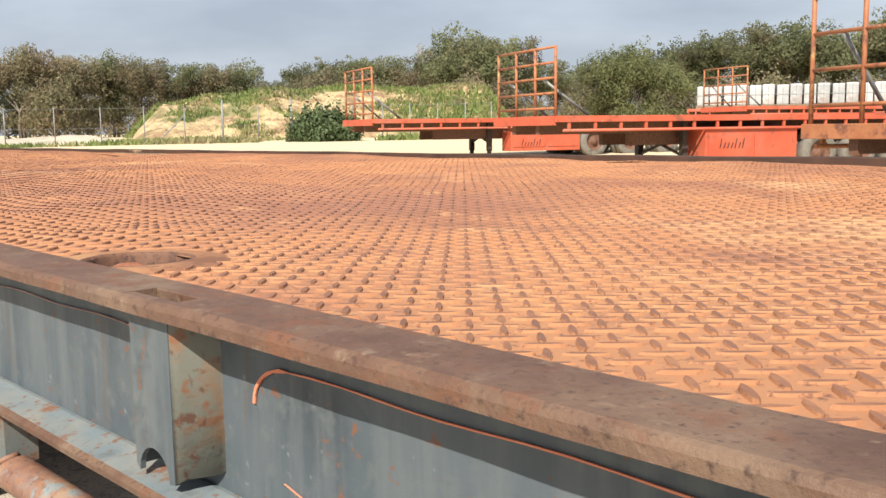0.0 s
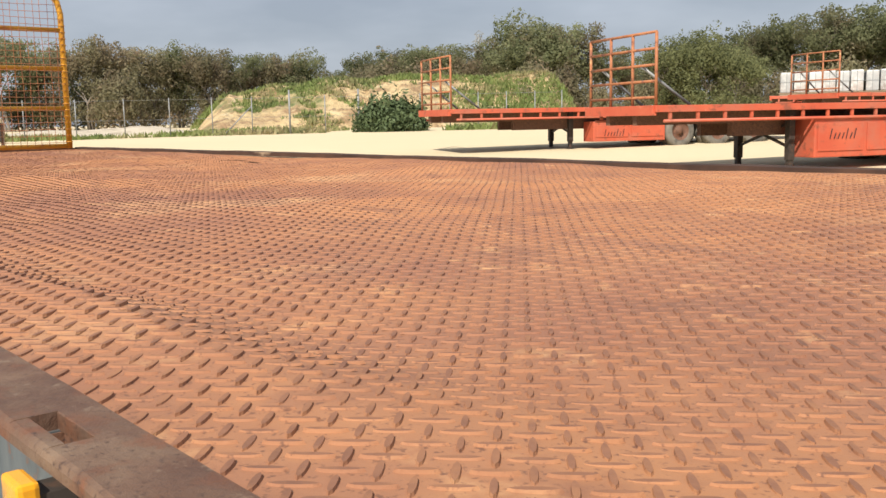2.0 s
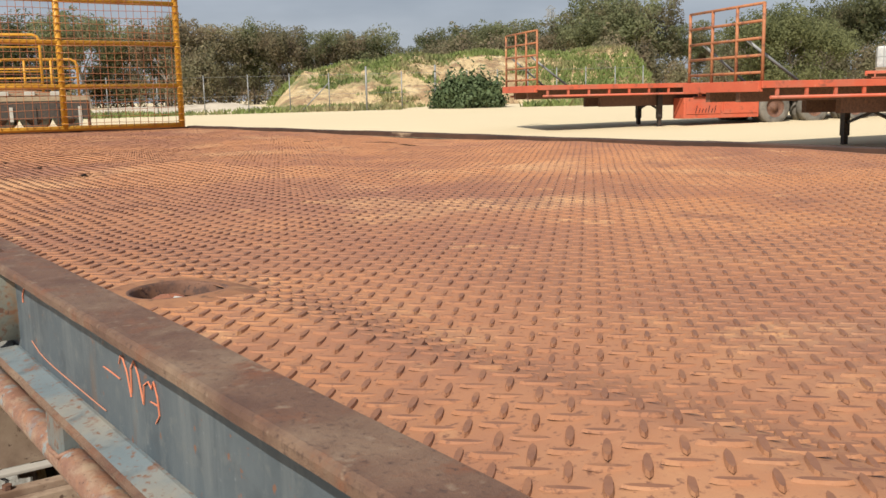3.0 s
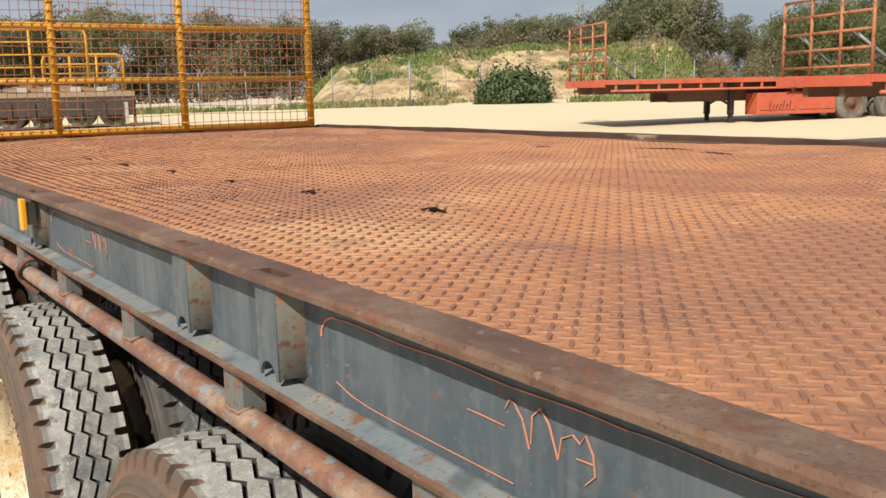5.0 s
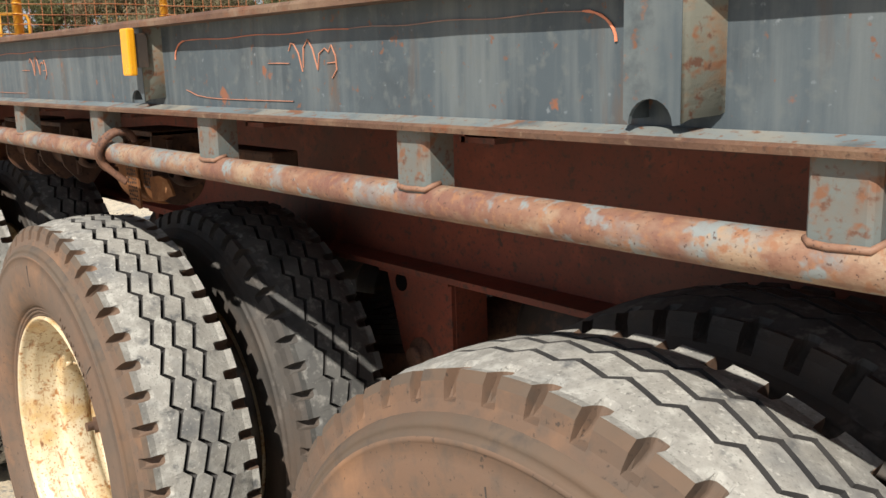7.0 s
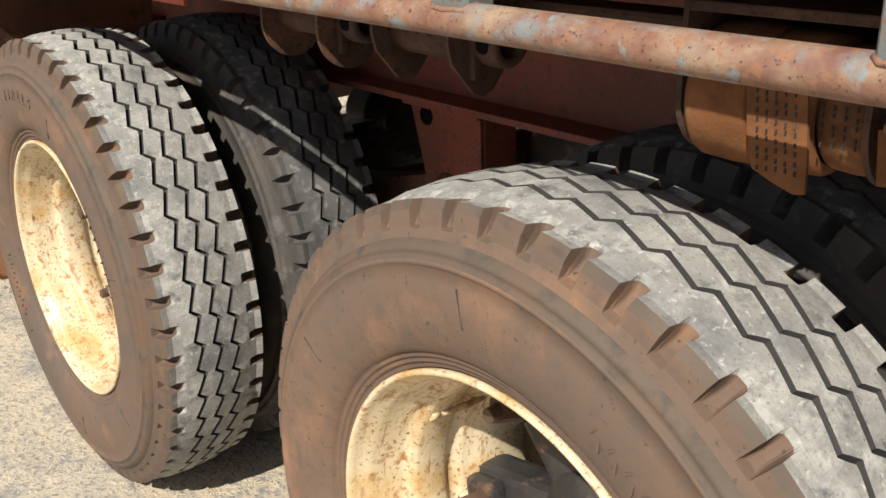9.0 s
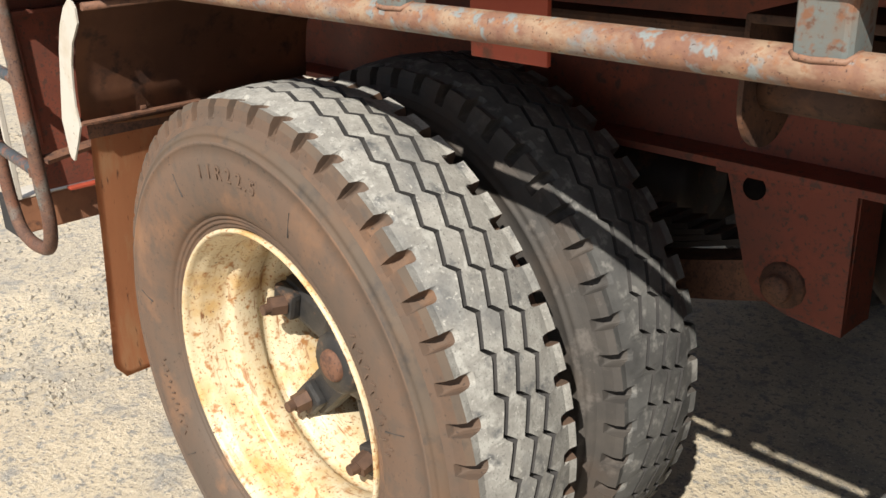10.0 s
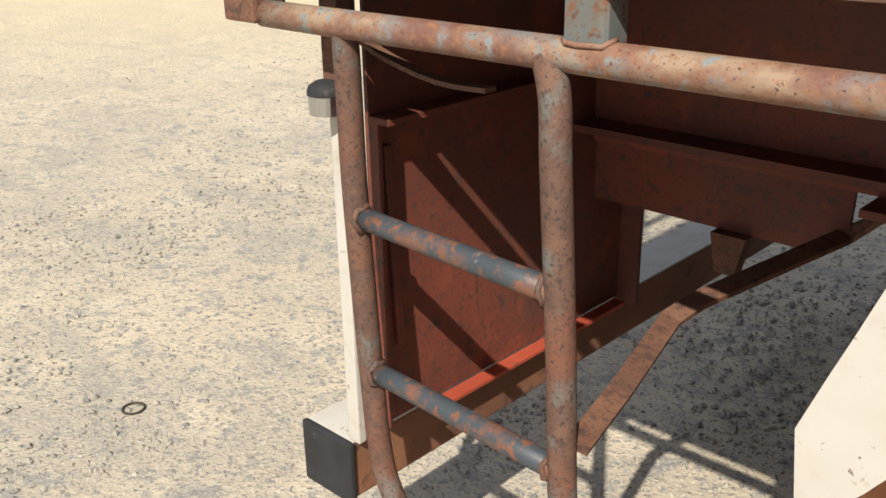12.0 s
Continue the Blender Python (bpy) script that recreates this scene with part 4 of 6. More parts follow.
# suspension hangers: tapered folded brackets under the beam
for hx, hy in [(x, y) for x in (0.515, 1.815, 3.21) for y in (0.0, 1.11)]:
    bm = bmesh.new()
    out = [(-0.115, 0.0), (0.115, 0.0), (0.118, -0.255), (0.02, -0.245), (-0.04, -0.225), (-0.062, -0.19)]
    for y in (hy + 0.655, hy + 0.745):
        slab(bm, out, 0.010, Matrix(((1, 0, 0, hx), (0, 0, 1, y), (0, 1, 0, 0.848), (0, 0, 0, 1))))
    box(bm, (hx + 0.108, hy + 0.665, 0.594), (hx + 0.118, hy + 0.745, 0.846))
    box(bm, (hx - 0.125, hy + 0.640, 0.832), (hx + 0.122, hy + 0.652, 0.848), 0.003)
    bmesh.ops.recalc_face_normals(bm, faces=bm.faces)
    hgr = part("suspension_hanger", bm, M["red_oxide_lifted"], trailer, "red-brown tapered spring hanger")
    bm = bmesh.new()
    lathe(bm, [(0.0, -0.030), (0.022, -0.030), (0.026, -0.024), (0.026, -0.010), (0.040, -0.008), (0.042, 0.0)], 12, (hx + 0.01, hy + 0.655, 0.655))
    part("pivot_bolt", bm, M["rust"], hgr, "rusty pivot bolt")
    # uncut hole, its shade painted as a black disc
    bm = bmesh.new()
    lathe(bm, [(0.0, -0.002), (0.021, -0.002), (0.021, 0.001)], 16, (hx - 0.058, hy + 0.655, 0.812))
    part("eye", bm, M["hollow"], hgr, "black disc standing for a round hole's shade")
# tanks added to block the bright ground behind the wheels
for hx in (0.70, 2.06):
    bm = bmesh.new()
    lathe(bm, [(0.0, 0.0), (0.10, 0.015), (0.135, 0.05), (0.14, 0.09), (0.14, 0.81), (0.135, 0.85), (0.10, 0.885), (0.0, 0.90)], 28, (hx, 0.80, 0.69))
    part("air_tank", bm, M["dark_steel"], trailer, "dark round tank added between the chassis beams to block light")
for hx in (0.515, 1.815, 3.21):
    bm = bmesh.new()
    pipe(bm, [(hx + 0.03, 0.75, 0.70), (hx + 0.03, 1.77, 0.70)], 0.055, 14)
    part("cross_tube", bm, M["rust"], trailer, "brown cross tube between the hangers")

# axles, springs and brake drums in the dark behind the wheels
WHEELS = [-0.068, 1.368, 2.805]
ZC = 0.481
for x in WHEELS:
    bm = bmesh.new()
    pipe(bm, [(x, 0.15, ZC), (x, W - 0.15, ZC)], 0.062, 14)
    part("axle", bm, M["dark_steel"], trailer, "dark greasy axle tube")
    for y0, y1 in ((0.36, 0.64), (W - 0.64, W - 0.36)):
        bm = bmesh.new()
        lathe(bm, [(0.0, y0), (0.20, y0), (0.215, y0 + 0.02), (0.215, y1 - 0.02), (0.225, y1 - 0.01), (0.225, y1), (0.0, y1)], 36, (x, 0, ZC))
        part("brake_drum", bm, M["dark_steel"], trailer, "dark brake drum")
    for sy in (0.70, 1.81):
      for q in range(9):
        bm = bmesh.new()
        pts = [(x + u, sy, 0.615 + 0.0125 * q + 0.09 * (u / 0.5) ** 2) for u in np.linspace(-0.46 + 0.035 * q, 0.50 - 0.035 * q, 9)]
        strip(bm, pts, 0.0105, 0.07)
        part("spring_leaf", bm, M["dark_steel"], trailer)
    for sy in (0.70, 1.81):
        # trailing arm from the hanger's pivot to the axle seat
        bm = bmesh.new()
        strip(bm, smooth_line([(x + 0.02, sy, ZC + 0.075), (x + 0.20, sy, ZC + 0.085), (x + 0.40, sy, ZC + 0.125), (x + 0.575, sy, 0.655)], 3), 0.075, 0.075)
        part("trailing_arm", bm, M["rust"], trailer, "dark rusty suspension arm")
    # chambers added to close the light gap between axle and beam
    for sy, d in ((0.95, 1), (1.57, -1)):
        bm = bmesh.new()
        lathe(bm, [(0.0, -0.20), (0.070, -0.20), (0.092, -0.18), (0.096, -0.06), (0.104, -0.05), (0.096, -0.04), (0.088, 0.0), (0.096, 0.04), (0.104, 0.05), (0.096, 0.06), (0.092, 0.15), (0.066, 0.19), (0.0, 0.20)], 24, (0, 0, 0))
        ch = part("brake_chamber", bm, M["dark_steel"], trailer, "dark double chamber added on the axle to block light")
        ch.matrix_basis = pose(x + 0.06, sy, ZC + 0.20, 0, 0, 90)

# track bar and strap winches under the outriggers, one with a wound strap
bm = bmesh.new()
box(bm, (0.30, 0.235, 1.098), (1.95, 0.290, 1.150), 0.006)
part("winch_track", bm, M["winch"], trailer, "rusty track bar for the winches")
ROUND = [(-0.050, 0.075), (0.050, 0.075)] + [(0.055 * math.cos(a), -0.012 + 0.058 * math.sin(a)) for a in np.linspace(0.1, -math.pi - 0.1, 17)]
POINTED = [(-0.050, 0.075), (0.050, 0.075), (0.056, 0.0), (0.050, -0.024), (0.016, -0.064), (0.0, -0.070), (-0.016, -0.064), (-0.050, -0.024), (-0.056, 0.0)]
WY, WZ = 0.185, 1.105


def webbing(parent, x0, wide, r, skew=0.0):
    """A few turns of strap on the drum, flat across with rounded edges."""
    bm = bmesh.new()
    rows = []
    for rr, xx in ((r - 0.010, 0.0), (r - 0.002, 0.0015), (r, 0.006), (r + 0.001, wide * 0.5), (r, wide - 0.006), (r - 0.002, wide - 0.0015), (r - 0.010, wide)):
        rows.append([bm.verts.new((x0 + xx + skew * math.sin(t), WY - 0.004 + rr * 0.92 * math.cos(t), WZ - 0.004 + rr * (1.14 if math.sin(t) < 0 else 0.95) * math.sin(t))) for t in np.linspace(0, 2 * math.pi, 33)[:-1]])
    for u, v in zip(rows, rows[1:]):
        for e in range(32):
            bm.faces.new((u[e], u[(e + 1) % 32], v[(e + 1) % 32], v[e])).smooth = True
    return part("wound_strap", bm, M["strap"], parent, "dirty orange-brown webbing wound on the winch")


def stitches(parent, x0, x1, z0, z1, y, slant, rows, cols):
    bm = bmesh.new()
    for i in range(cols):
        for j in range(rows):
            x = x0 + (x1 - x0) * i / (cols - 1) + slant * j
            z = z0 + (z1 - z0) * j / (rows - 1) + 0.0012 * math.sin(5 * i + 3 * j)
            box(bm, (x - 0.0008, y - 0.0012, z - 0.0021), (x + 0.0008, y + 0.0004, z + 0.0021))
    tagged(part("stitching", bm, M["black"], parent, "dark stitching of the strap"), kind="stuff")


for wx, wide, outline, strap in ((0.715, 0.160, ROUND, False), (1.002, 0.158, POINTED, False), (1.488, 0.188, ROUND, True)):
    bm = bmesh.new()
    box(bm, (wx, WY - 0.050, 1.172), (wx + wide, WY + 0.055, 1.182), 0.002)
    wn_ = part("strap_winch", bm, M["winch"], trailer, "rusty lashing winch, its rust darkened for shade")
    for s_ in (0.0, wide - 0.006):
        bm = bmesh.new()
        slab(bm, outline, 0.006, Matrix(((0, 0, 1, wx + s_), (1, 0, 0, WY), (0, 1, 0, WZ), (0, 0, 0, 1))))
        bmesh.ops.recalc_face_normals(bm, faces=bm.faces)
        part("cheek_plate", bm, M["winch"], wn_)
    bm = bmesh.new()
    box(bm, (wx + wide, WY - 0.024, WZ - 0.046), (wx + wide + 0.010, WY - 0.012, WZ + 0.06), 0.002)
    part("stiffener", bm, M["winch"], wn_)
    bm = bmesh.new()
    pipe(bm, [(wx + 0.007, WY, WZ), (wx + wide - 0.007, WY, WZ)], 0.030, 20)
    part("spool", bm, M["winch"], wn_, "brown rusted winch spool")
    # hollow head with a cross hole on the end of the spool
    bm = bmesh.new()
    rings = []
    for r_, x_ in ((0.020, 0.0), (0.027, 0.012), (0.030, 0.018), (0.030, 0.046), (0.027, 0.050), (0.019, 0.050), (0.017, 0.046), (0.017, 0.010)):
        rings.append([bm.verts.new((wx + wide + x_, WY + r_ * math.cos(2 * math.pi * k / 20), WZ + r_ * math.sin(2 * math.pi * k / 20))) for k in range(20)])
    for a, b in zip(rings, rings[1:]):
        for k in range(20):
            bm.faces.new((a[k], a[(k + 1) % 20], b[(k + 1) % 20], b[k])).smooth = True
    bmesh.ops.recalc_face_normals(bm, faces=bm.faces)
    head = part("winch_head", bm, M["winch"], wn_, "hollow rusty winch head")
    # flat black disc in place of the bar hole's shaded depth
    bm = bmesh.new()
    lathe(bm, [(0.0, -0.0315), (0.010, -0.0315), (0.011, -0.0290)], 14, (wx + wide + 0.031, WY, WZ))
    part("bar_hole", bm, M["hollow"], head, "black disc standing for the winding-bar hole's shade")
    if strap:
        webbing(wn_, 1.500, 0.068, 0.062, 0.004)
        webbing(wn_, 1.567, 0.060, 0.060, 0.003)
        webbing(wn_, 1.626, 0.046, 0.052)
        stitches(wn_, 1.634, 1.664, WZ + 0.002, WZ - 0.030, WY - 0.0535, 0.0004, 5, 4)
        bm = bmesh.new()
        slab(bm, [(1.569, 1.118), (1.626, 1.118), (1.632, 1.060), (1.633, 1.032), (1.622, 1.030), (1.600, 1.037), (1.581, 1.045), (1.573, 1.075)], 0.0035, Matrix(((1, 0, 0, 0), (0, 0, 1, WY - 0.0655), (0, 1, 0, 0), (0, 0, 0, 1))))
        bmesh.ops.recalc_face_normals(bm, faces=bm.faces)
        part("strap_tail", bm, M["strap"], wn_, "frayed loose end of the strap")
        stitches(wn_, 1.580, 1.616, 1.114, 1.048, WY - 0.0657, 0.0008, 9, 5)
        # a torn end caught beyond the cheek plate
        bm = bmesh.new()
        slab(bm, [(1.688, 1.098), (1.715, 1.102), (1.737, 1.096), (1.748, 1.078), (1.752, 1.066), (1.735, 1.062), (1.720, 1.054), (1.692, 1.053)], 0.005, Matrix(((1, 0, 0, 0), (0.25, 0, 1, WY - 0.066 - 0.422), (0, 1, 0, 0), (0, 0, 0, 1))))
        bmesh.ops.recalc_face_normals(bm, faces=bm.faces)
        part("torn_strap", bm, M["strap"], wn_, "torn end of dirty webbing")

# bracket plate hanging from the outrigger, its red brightened as sunlit
bm = bmesh.new()
box(bm, (0.328, 0.127, 1.097), (0.460, 0.135, 1.222), 0.002)
part("hanging_plate", bm, M["red_sunlit"], trailer, "red flat bracket plate, coloured as sunlit")

# ---------------------------------------------------------------- wheels
R_T = 0.522
TREAD_N = 52
PHASE = (0.0, 0.10, 0.20, 0.33, 0.345, 0.38, 0.42, 0.50, 0.58, 0.60, 0.62, 0.655, 0.67, 0.78, 0.80, 0.90)


def squeeze(y):
    """The tyres are narrower than their full section behind the outer shoulder."""
    return y if y < 0.012 else 0.012 + (y - 0.012) * 0.78


def tread_mesh():
    """Five ribs between stepped zigzag grooves, the shoulders scalloped. Gives vertices, faces and the kind of each face."""
    amp, deep = 0.0108, 0.014

    def zig(u):
        u %= 1.0
        return amp * (-1 + 2 * u / 0.78) if u < 0.78 else amp * (1 - 2 * (u - 0.78) / 0.22)

    crown = lambda y: R_T - 0.9 * (y - 0.143) ** 2
    grooves = [(0.094, 0.0), (0.143, 0.20), (0.192, 0.40)]
    side = [(0.470, -0.006), (0.4815, -0.0005), (0.4845, 0.0010), (0.5020, 0.0050), (0.5130, 0.0125), (crown(0.030), 0.030)]
    notch = [(0.470, -0.006), (0.4815, -0.0005), (0.4830, 0.0120), (0.4890, 0.0270), (0.4980, 0.0390), (0.5080, 0.0470)]
    verts, faces, kinds = [], [], []
    n = TREAD_N * len(PHASE)
    ncol = None
    for p in range(TREAD_N):
        for u in PHASE:
            t = 2 * math.pi * (p + u) / TREAD_N
            c, s = math.cos(t), math.sin(t)
            row = []

            def edge(v):
                e = abs(v - 0.5) / 0.17
                d = math.sqrt(1 - e ** 4) if e < 1 else 0.0
                pts = [(p0[0] + d * (p1[0] - p0[0]), p0[1] + d * (p1[1] - p0[1])) for p0, p1 in zip(side, notch)]
                pts.append((crown(0.050 + 0.003 * d), 0.050 + 0.003 * d))
                return pts

            left = edge(u)
            right = [(r, 0.286 - y) for r, y in edge(u)][::-1]
            row += left
            for g, ph in grooves:
                z = zig(u + ph)
                w = 0.0054 + (0.0016 if (u + ph) % 1 > 0.77 else 0)
                row += [(crown(g), g - w + z), (crown(g) - deep, g - w * 0.6 + z), (crown(g) - deep, g + w * 0.6 + z), (crown(g), g + w + z)]
            row += right
            ncol = len(row)
            verts += [(r * c, squeeze(y), r * s) for r, y in row]
    for k in range(n):
        i, j = k * ncol, ((k + 1) % n) * ncol
        ph = k % len(PHASE)
        for e in range(ncol - 1):
            faces.append((i + e, i + e + 1, j + e + 1, j + e))
            # walls and floors of the grooves take the darkened rubber
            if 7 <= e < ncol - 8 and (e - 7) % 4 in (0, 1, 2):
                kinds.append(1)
            elif e == 3 or e == ncol - 5:
                kinds.append(2 if 3 <= ph <= 11 else 3)
            elif e < 3 or e >= ncol - 4 or (3 <= ph <= 11 and (e < 5 or e >= ncol - 6)):
                kinds.append(2)
            else:
                kinds.append(0)
    return verts, faces, kinds


def carcass_mesh(full=1.0):
    bm = bmesh.new()
    prof = [(0.288, 0.020), (0.2985, 0.012), (0.304, 0.004), (0.3075, 0.0065), (0.3085, 0.0035), (0.312, 0.000), (0.3155, 0.0035), (0.3165, 0.0005), (0.320, -0.003), (0.3235, 0.0005), (0.3250, -0.004), (0.332, -0.010),
            (0.352, -0.019), (0.392, -0.024), (0.425, -0.0225), (0.443, -0.0185), (0.4445, -0.0205), (0.450, -0.0200), (0.4515, -0.0170), (0.458, -0.0145), (0.4595, -0.0155), (0.464, -0.0130), (0.472, -0.005), (0.474, 0.006), (0.480, 0.030),
            (0.490, 0.07), (0.490, 0.143), (0.490, 0.216), (0.480, 0.256), (0.472, 0.290), (0.44, 0.305), (0.392, 0.310), (0.34, 0.300), (0.30, 0.278), (0.288, 0.266)]
    # a worn tyre is lower from the bead outwards
    low = (0.472 * full - 0.300) / 0.172
    lathe(bm, [(0.300 + (r - 0.300) * (low if r > 0.300 else 1.0), squeeze(y)) for r, y in prof], 112)
    for f in bm.faces:
        c = f.calc_center_median()
        r = 0.300 + (math.hypot(c.x, c.z) - 0.300) / low
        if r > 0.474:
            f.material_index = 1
        elif 0.4500 < r < 0.4735 and c.y < 0:
            f.material_index = 2
    return bm


def rim_mesh():
    bm = bmesh.new()
    prof = [(0.2925, 0.022), (0.2985, 0.010), (0.3000, 0.002), (0.2965, -0.002), (0.2920, 0.001), (0.2900, 0.008), (0.2880, 0.016), (0.2820, 0.024), (0.2780, 0.034), (0.2730, 0.078), (0.2690, 0.083),
            (0.2580, 0.088), (0.2545, 0.094), (0.2520, 0.138), (0.2560, 0.146), (0.2620, 0.150), (0.2620, 0.166), (0.2540, 0.170), (0.2500, 0.176), (0.2470, 0.196), (0.2420, 0.199), (0.2400, 0.290), (0.2480, 0.300)]
    lathe(bm, prof, 96)
    return bm


TYRE_DATA, TREAD_DATA, TREAD_DARK, RIM_DATA = {}, [], [], []


def shared(name, maker, mats, store, parent, label=""):
    if not store:
        ob = part(name, maker(), mats, parent, label)
        store.append(ob.data)
        return ob
    ob = new(name, store[0])
    ob.parent = parent
    if label:
        tagged(ob, label)
    return ob


def tread_ob(parent, outer):
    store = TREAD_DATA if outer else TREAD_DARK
    text = "worn grey tread with zigzag grooves" if outer else "scuffed dark tread with zigzag grooves, darkened for shade"
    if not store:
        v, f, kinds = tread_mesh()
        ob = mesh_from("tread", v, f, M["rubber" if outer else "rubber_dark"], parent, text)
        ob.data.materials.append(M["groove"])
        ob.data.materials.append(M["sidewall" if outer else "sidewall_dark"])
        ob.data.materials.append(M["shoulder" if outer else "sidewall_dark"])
        ob.data.polygons.foreach_set("material_index", kinds)
        store.append(ob.data)
    else:
        ob = new("tread", store[0])
        ob.parent = parent
        tagged(ob, text)
    return ob


SMALL = {}


def seam_data():
    if "seam" not in SMALL:
        bm = bmesh.new()
        box(bm, (-0.022, -0.0006, -0.0005), (0.022, 0.002, 0.0005))
        me = bpy.data.meshes.new("mould_seam")
        bm.to_mesh(me)
        bm.free()
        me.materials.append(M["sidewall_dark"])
        SMALL["seam"] = me
    return SMALL["seam"]


def mark_data():
    if "mark" not in SMALL:
        bm = bmesh.new()
        box(bm, (-0.006, -0.0014, -0.0012), (0.006, 0.002, 0.0012))
        me = bpy.data.meshes.new("mould_mark")
        bm.to_mesh(me)
        bm.free()
        me.materials.append(M["sidewall"])
        SMALL["mark"] = me
    return SMALL["mark"]


def build_wheel(x, y, spin, outer=True, full=1.0):
    w = shared("wheel", rim_mesh, M["rim"], RIM_DATA, trailer, "cream steel rim with rust streaks, dual truck wheel")
    w.matrix_basis = pose(x, y, ZC, 0, 0, 0) @ pose(0, 0, 0, 0, spin, 0)
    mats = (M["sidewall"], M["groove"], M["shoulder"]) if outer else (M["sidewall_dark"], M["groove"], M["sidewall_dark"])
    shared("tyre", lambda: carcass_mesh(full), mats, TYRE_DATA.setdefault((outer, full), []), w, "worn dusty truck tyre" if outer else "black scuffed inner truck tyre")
    tread_ob(w, outer).scale = (full, 1.0, full)
    if not outer:
        return w
    # radial mould seams and rows of small worn lettering, too faint to read, on the sidewall
    for k in range(7):
        a = 51.4 * k + 30
        ob = new("mould_seam", seam_data())
        ob.parent = w
        ob.matrix_basis = pose(0, 0, 0, 0, -a, 0) @ pose(0.395, -0.0238, 0, 0, 9 * math.sin(5 * k), 0)
    for k in range(30):
        a = 24 + 1.9 * k + (150 if k > 15 else 0)
        ob = new("mould_mark", mark_data())
        ob.parent = w
        ob.matrix_basis = pose(0, 0, 0, 0, -a, 0) @ pose(0.365 + 0.012 * (k % 2), -0.0222 - 0.0008 * (k % 2), 0, 0, 25 * math.sin(3 * k), 0)
    # six-armed dark hub with clamps and nuts
    bm = bmesh.new()
    lathe(bm, [(0.0, 0.140), (0.052, 0.140), (0.060, 0.147), (0.064, 0.172), (0.086, 0.182), (0.100, 0.200), (0.105, 0.29), (0.0, 0.29)], 40)
    hub = part("hub", bm, M["hub"], w, "dark greasy six-armed hub")
    for k in range(6):
        bm = bmesh.new()
        box(bm, (0.06, 0.192, -0.040), (0.239, 0.250, 0.040), 0.014, pose(0, 0, 0, 0, -60.0 * k, 0))
        part("hub_arm", bm, M["hub"], w)
    bm = bmesh.new()
    lathe(bm, [(0.0, 0.130), (0.026, 0.130), (0.031, 0.134), (0.033, 0.144)], 24)
    part("hub_cap", bm, M["rust"], w, "round rusty hub cap")
    for k in range(6):
        a = 2 * math.pi * k / 6
        m = pose(0, 0, 0, 0, -math.degrees(a), 0)
        bm = bmesh.new()
        box(bm, (0.176, 0.168, -0.030), (0.240, 0.198, 0.030), 0.010, m)
        cl = part("rim_clamp", bm, M["hub"], w, "dark wedge clamp")
        bm = bmesh.new()
        bmesh.ops.create_cone(bm, cap_ends=True, segments=6, radius1=0.021, radius2=0.020, depth=0.032,
                              matrix=m @ Matrix.Translation((0.204, 0.155, 0)) @ pose(0, 0, 0, 90, 0, 15))
        bmesh.ops.create_cone(bm, cap_ends=True, segments=12, radius1=0.0125, radius2=0.011, depth=0.030,
                              matrix=m @ Matrix.Translation((0.204, 0.136, 0)) @ pose(0, 0, 0, 90, 0, 0))
        part("wheel_nut", bm, M["rust_dark"], w, "rusty hexagon wheel nut")
    bm = bmesh.new()
    pipe(bm, [(-0.196, 0.104, 0.165), (-0.193, 0.125, 0.162), (-0.190, 0.160, 0.159), (-0.192, 0.190, 0.160)], 0.0055, 8)
    pipe(bm, [(-0.197, 0.096, 0.166), (-0.196, 0.110, 0.165)], 0.0085, 8)
    part("valve_stem", bm, M["rim"], w, "cream painted valve stem")
    return w


for x, spin in zip(WHEELS, (15, -11, 40)):
    build_wheel(x, -0.003, spin, full=0.970 if x == WHEELS[1] else 1.010)
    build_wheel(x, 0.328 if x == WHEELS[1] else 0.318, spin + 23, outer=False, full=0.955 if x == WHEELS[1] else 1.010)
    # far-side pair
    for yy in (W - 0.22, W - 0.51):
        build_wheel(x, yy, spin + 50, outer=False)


# raised lettering on a sidewall
def sidewall_text(text, wheel_x, r, mid_deg, size, gap):
    a = mid_deg + gap * (len(text) - 1) / 2
    n = 0
    for ch in text:
        cu = bpy.data.curves.new("letter", "FONT")
        cu.body, cu.size, cu.extrude, cu.align_x = ch, size, 0.0009, "CENTER"
        cu.resolution_u = 2
        tmp = bpy.data.objects.new("letter", cu)
        me = bpy.data.meshes.new_from_object(tmp)
        bpy.data.objects.remove(tmp)
        me.materials.append(M["sidewall"])
        ob = new("letter", me)
        ob.parent = trailer
        t = radians(a)
        ob.matrix_basis = (Matrix.Translation((wheel_x + r * math.cos(t), -0.0282, ZC + r * math.sin(t))) @ pose(0, 0, 0, 0, 90 - a, 0)
                           @ pose(0, 0, 0, 90, 0, 0))
        tagged(ob, "raised rubber tyre-size letter")
        a -= gap * (0.62 if ch == "." or text[n + 1:n + 2] == "." else 1.0)
        n += 1


sidewall_text("11R22.5", WHEELS[0], 0.394, 90.2, 0.033, 4.4)


# ---------------------------------------------------------------- rear end: guard, flap, ladder, bumper
GY0, GY1 = -0.012, 0.545


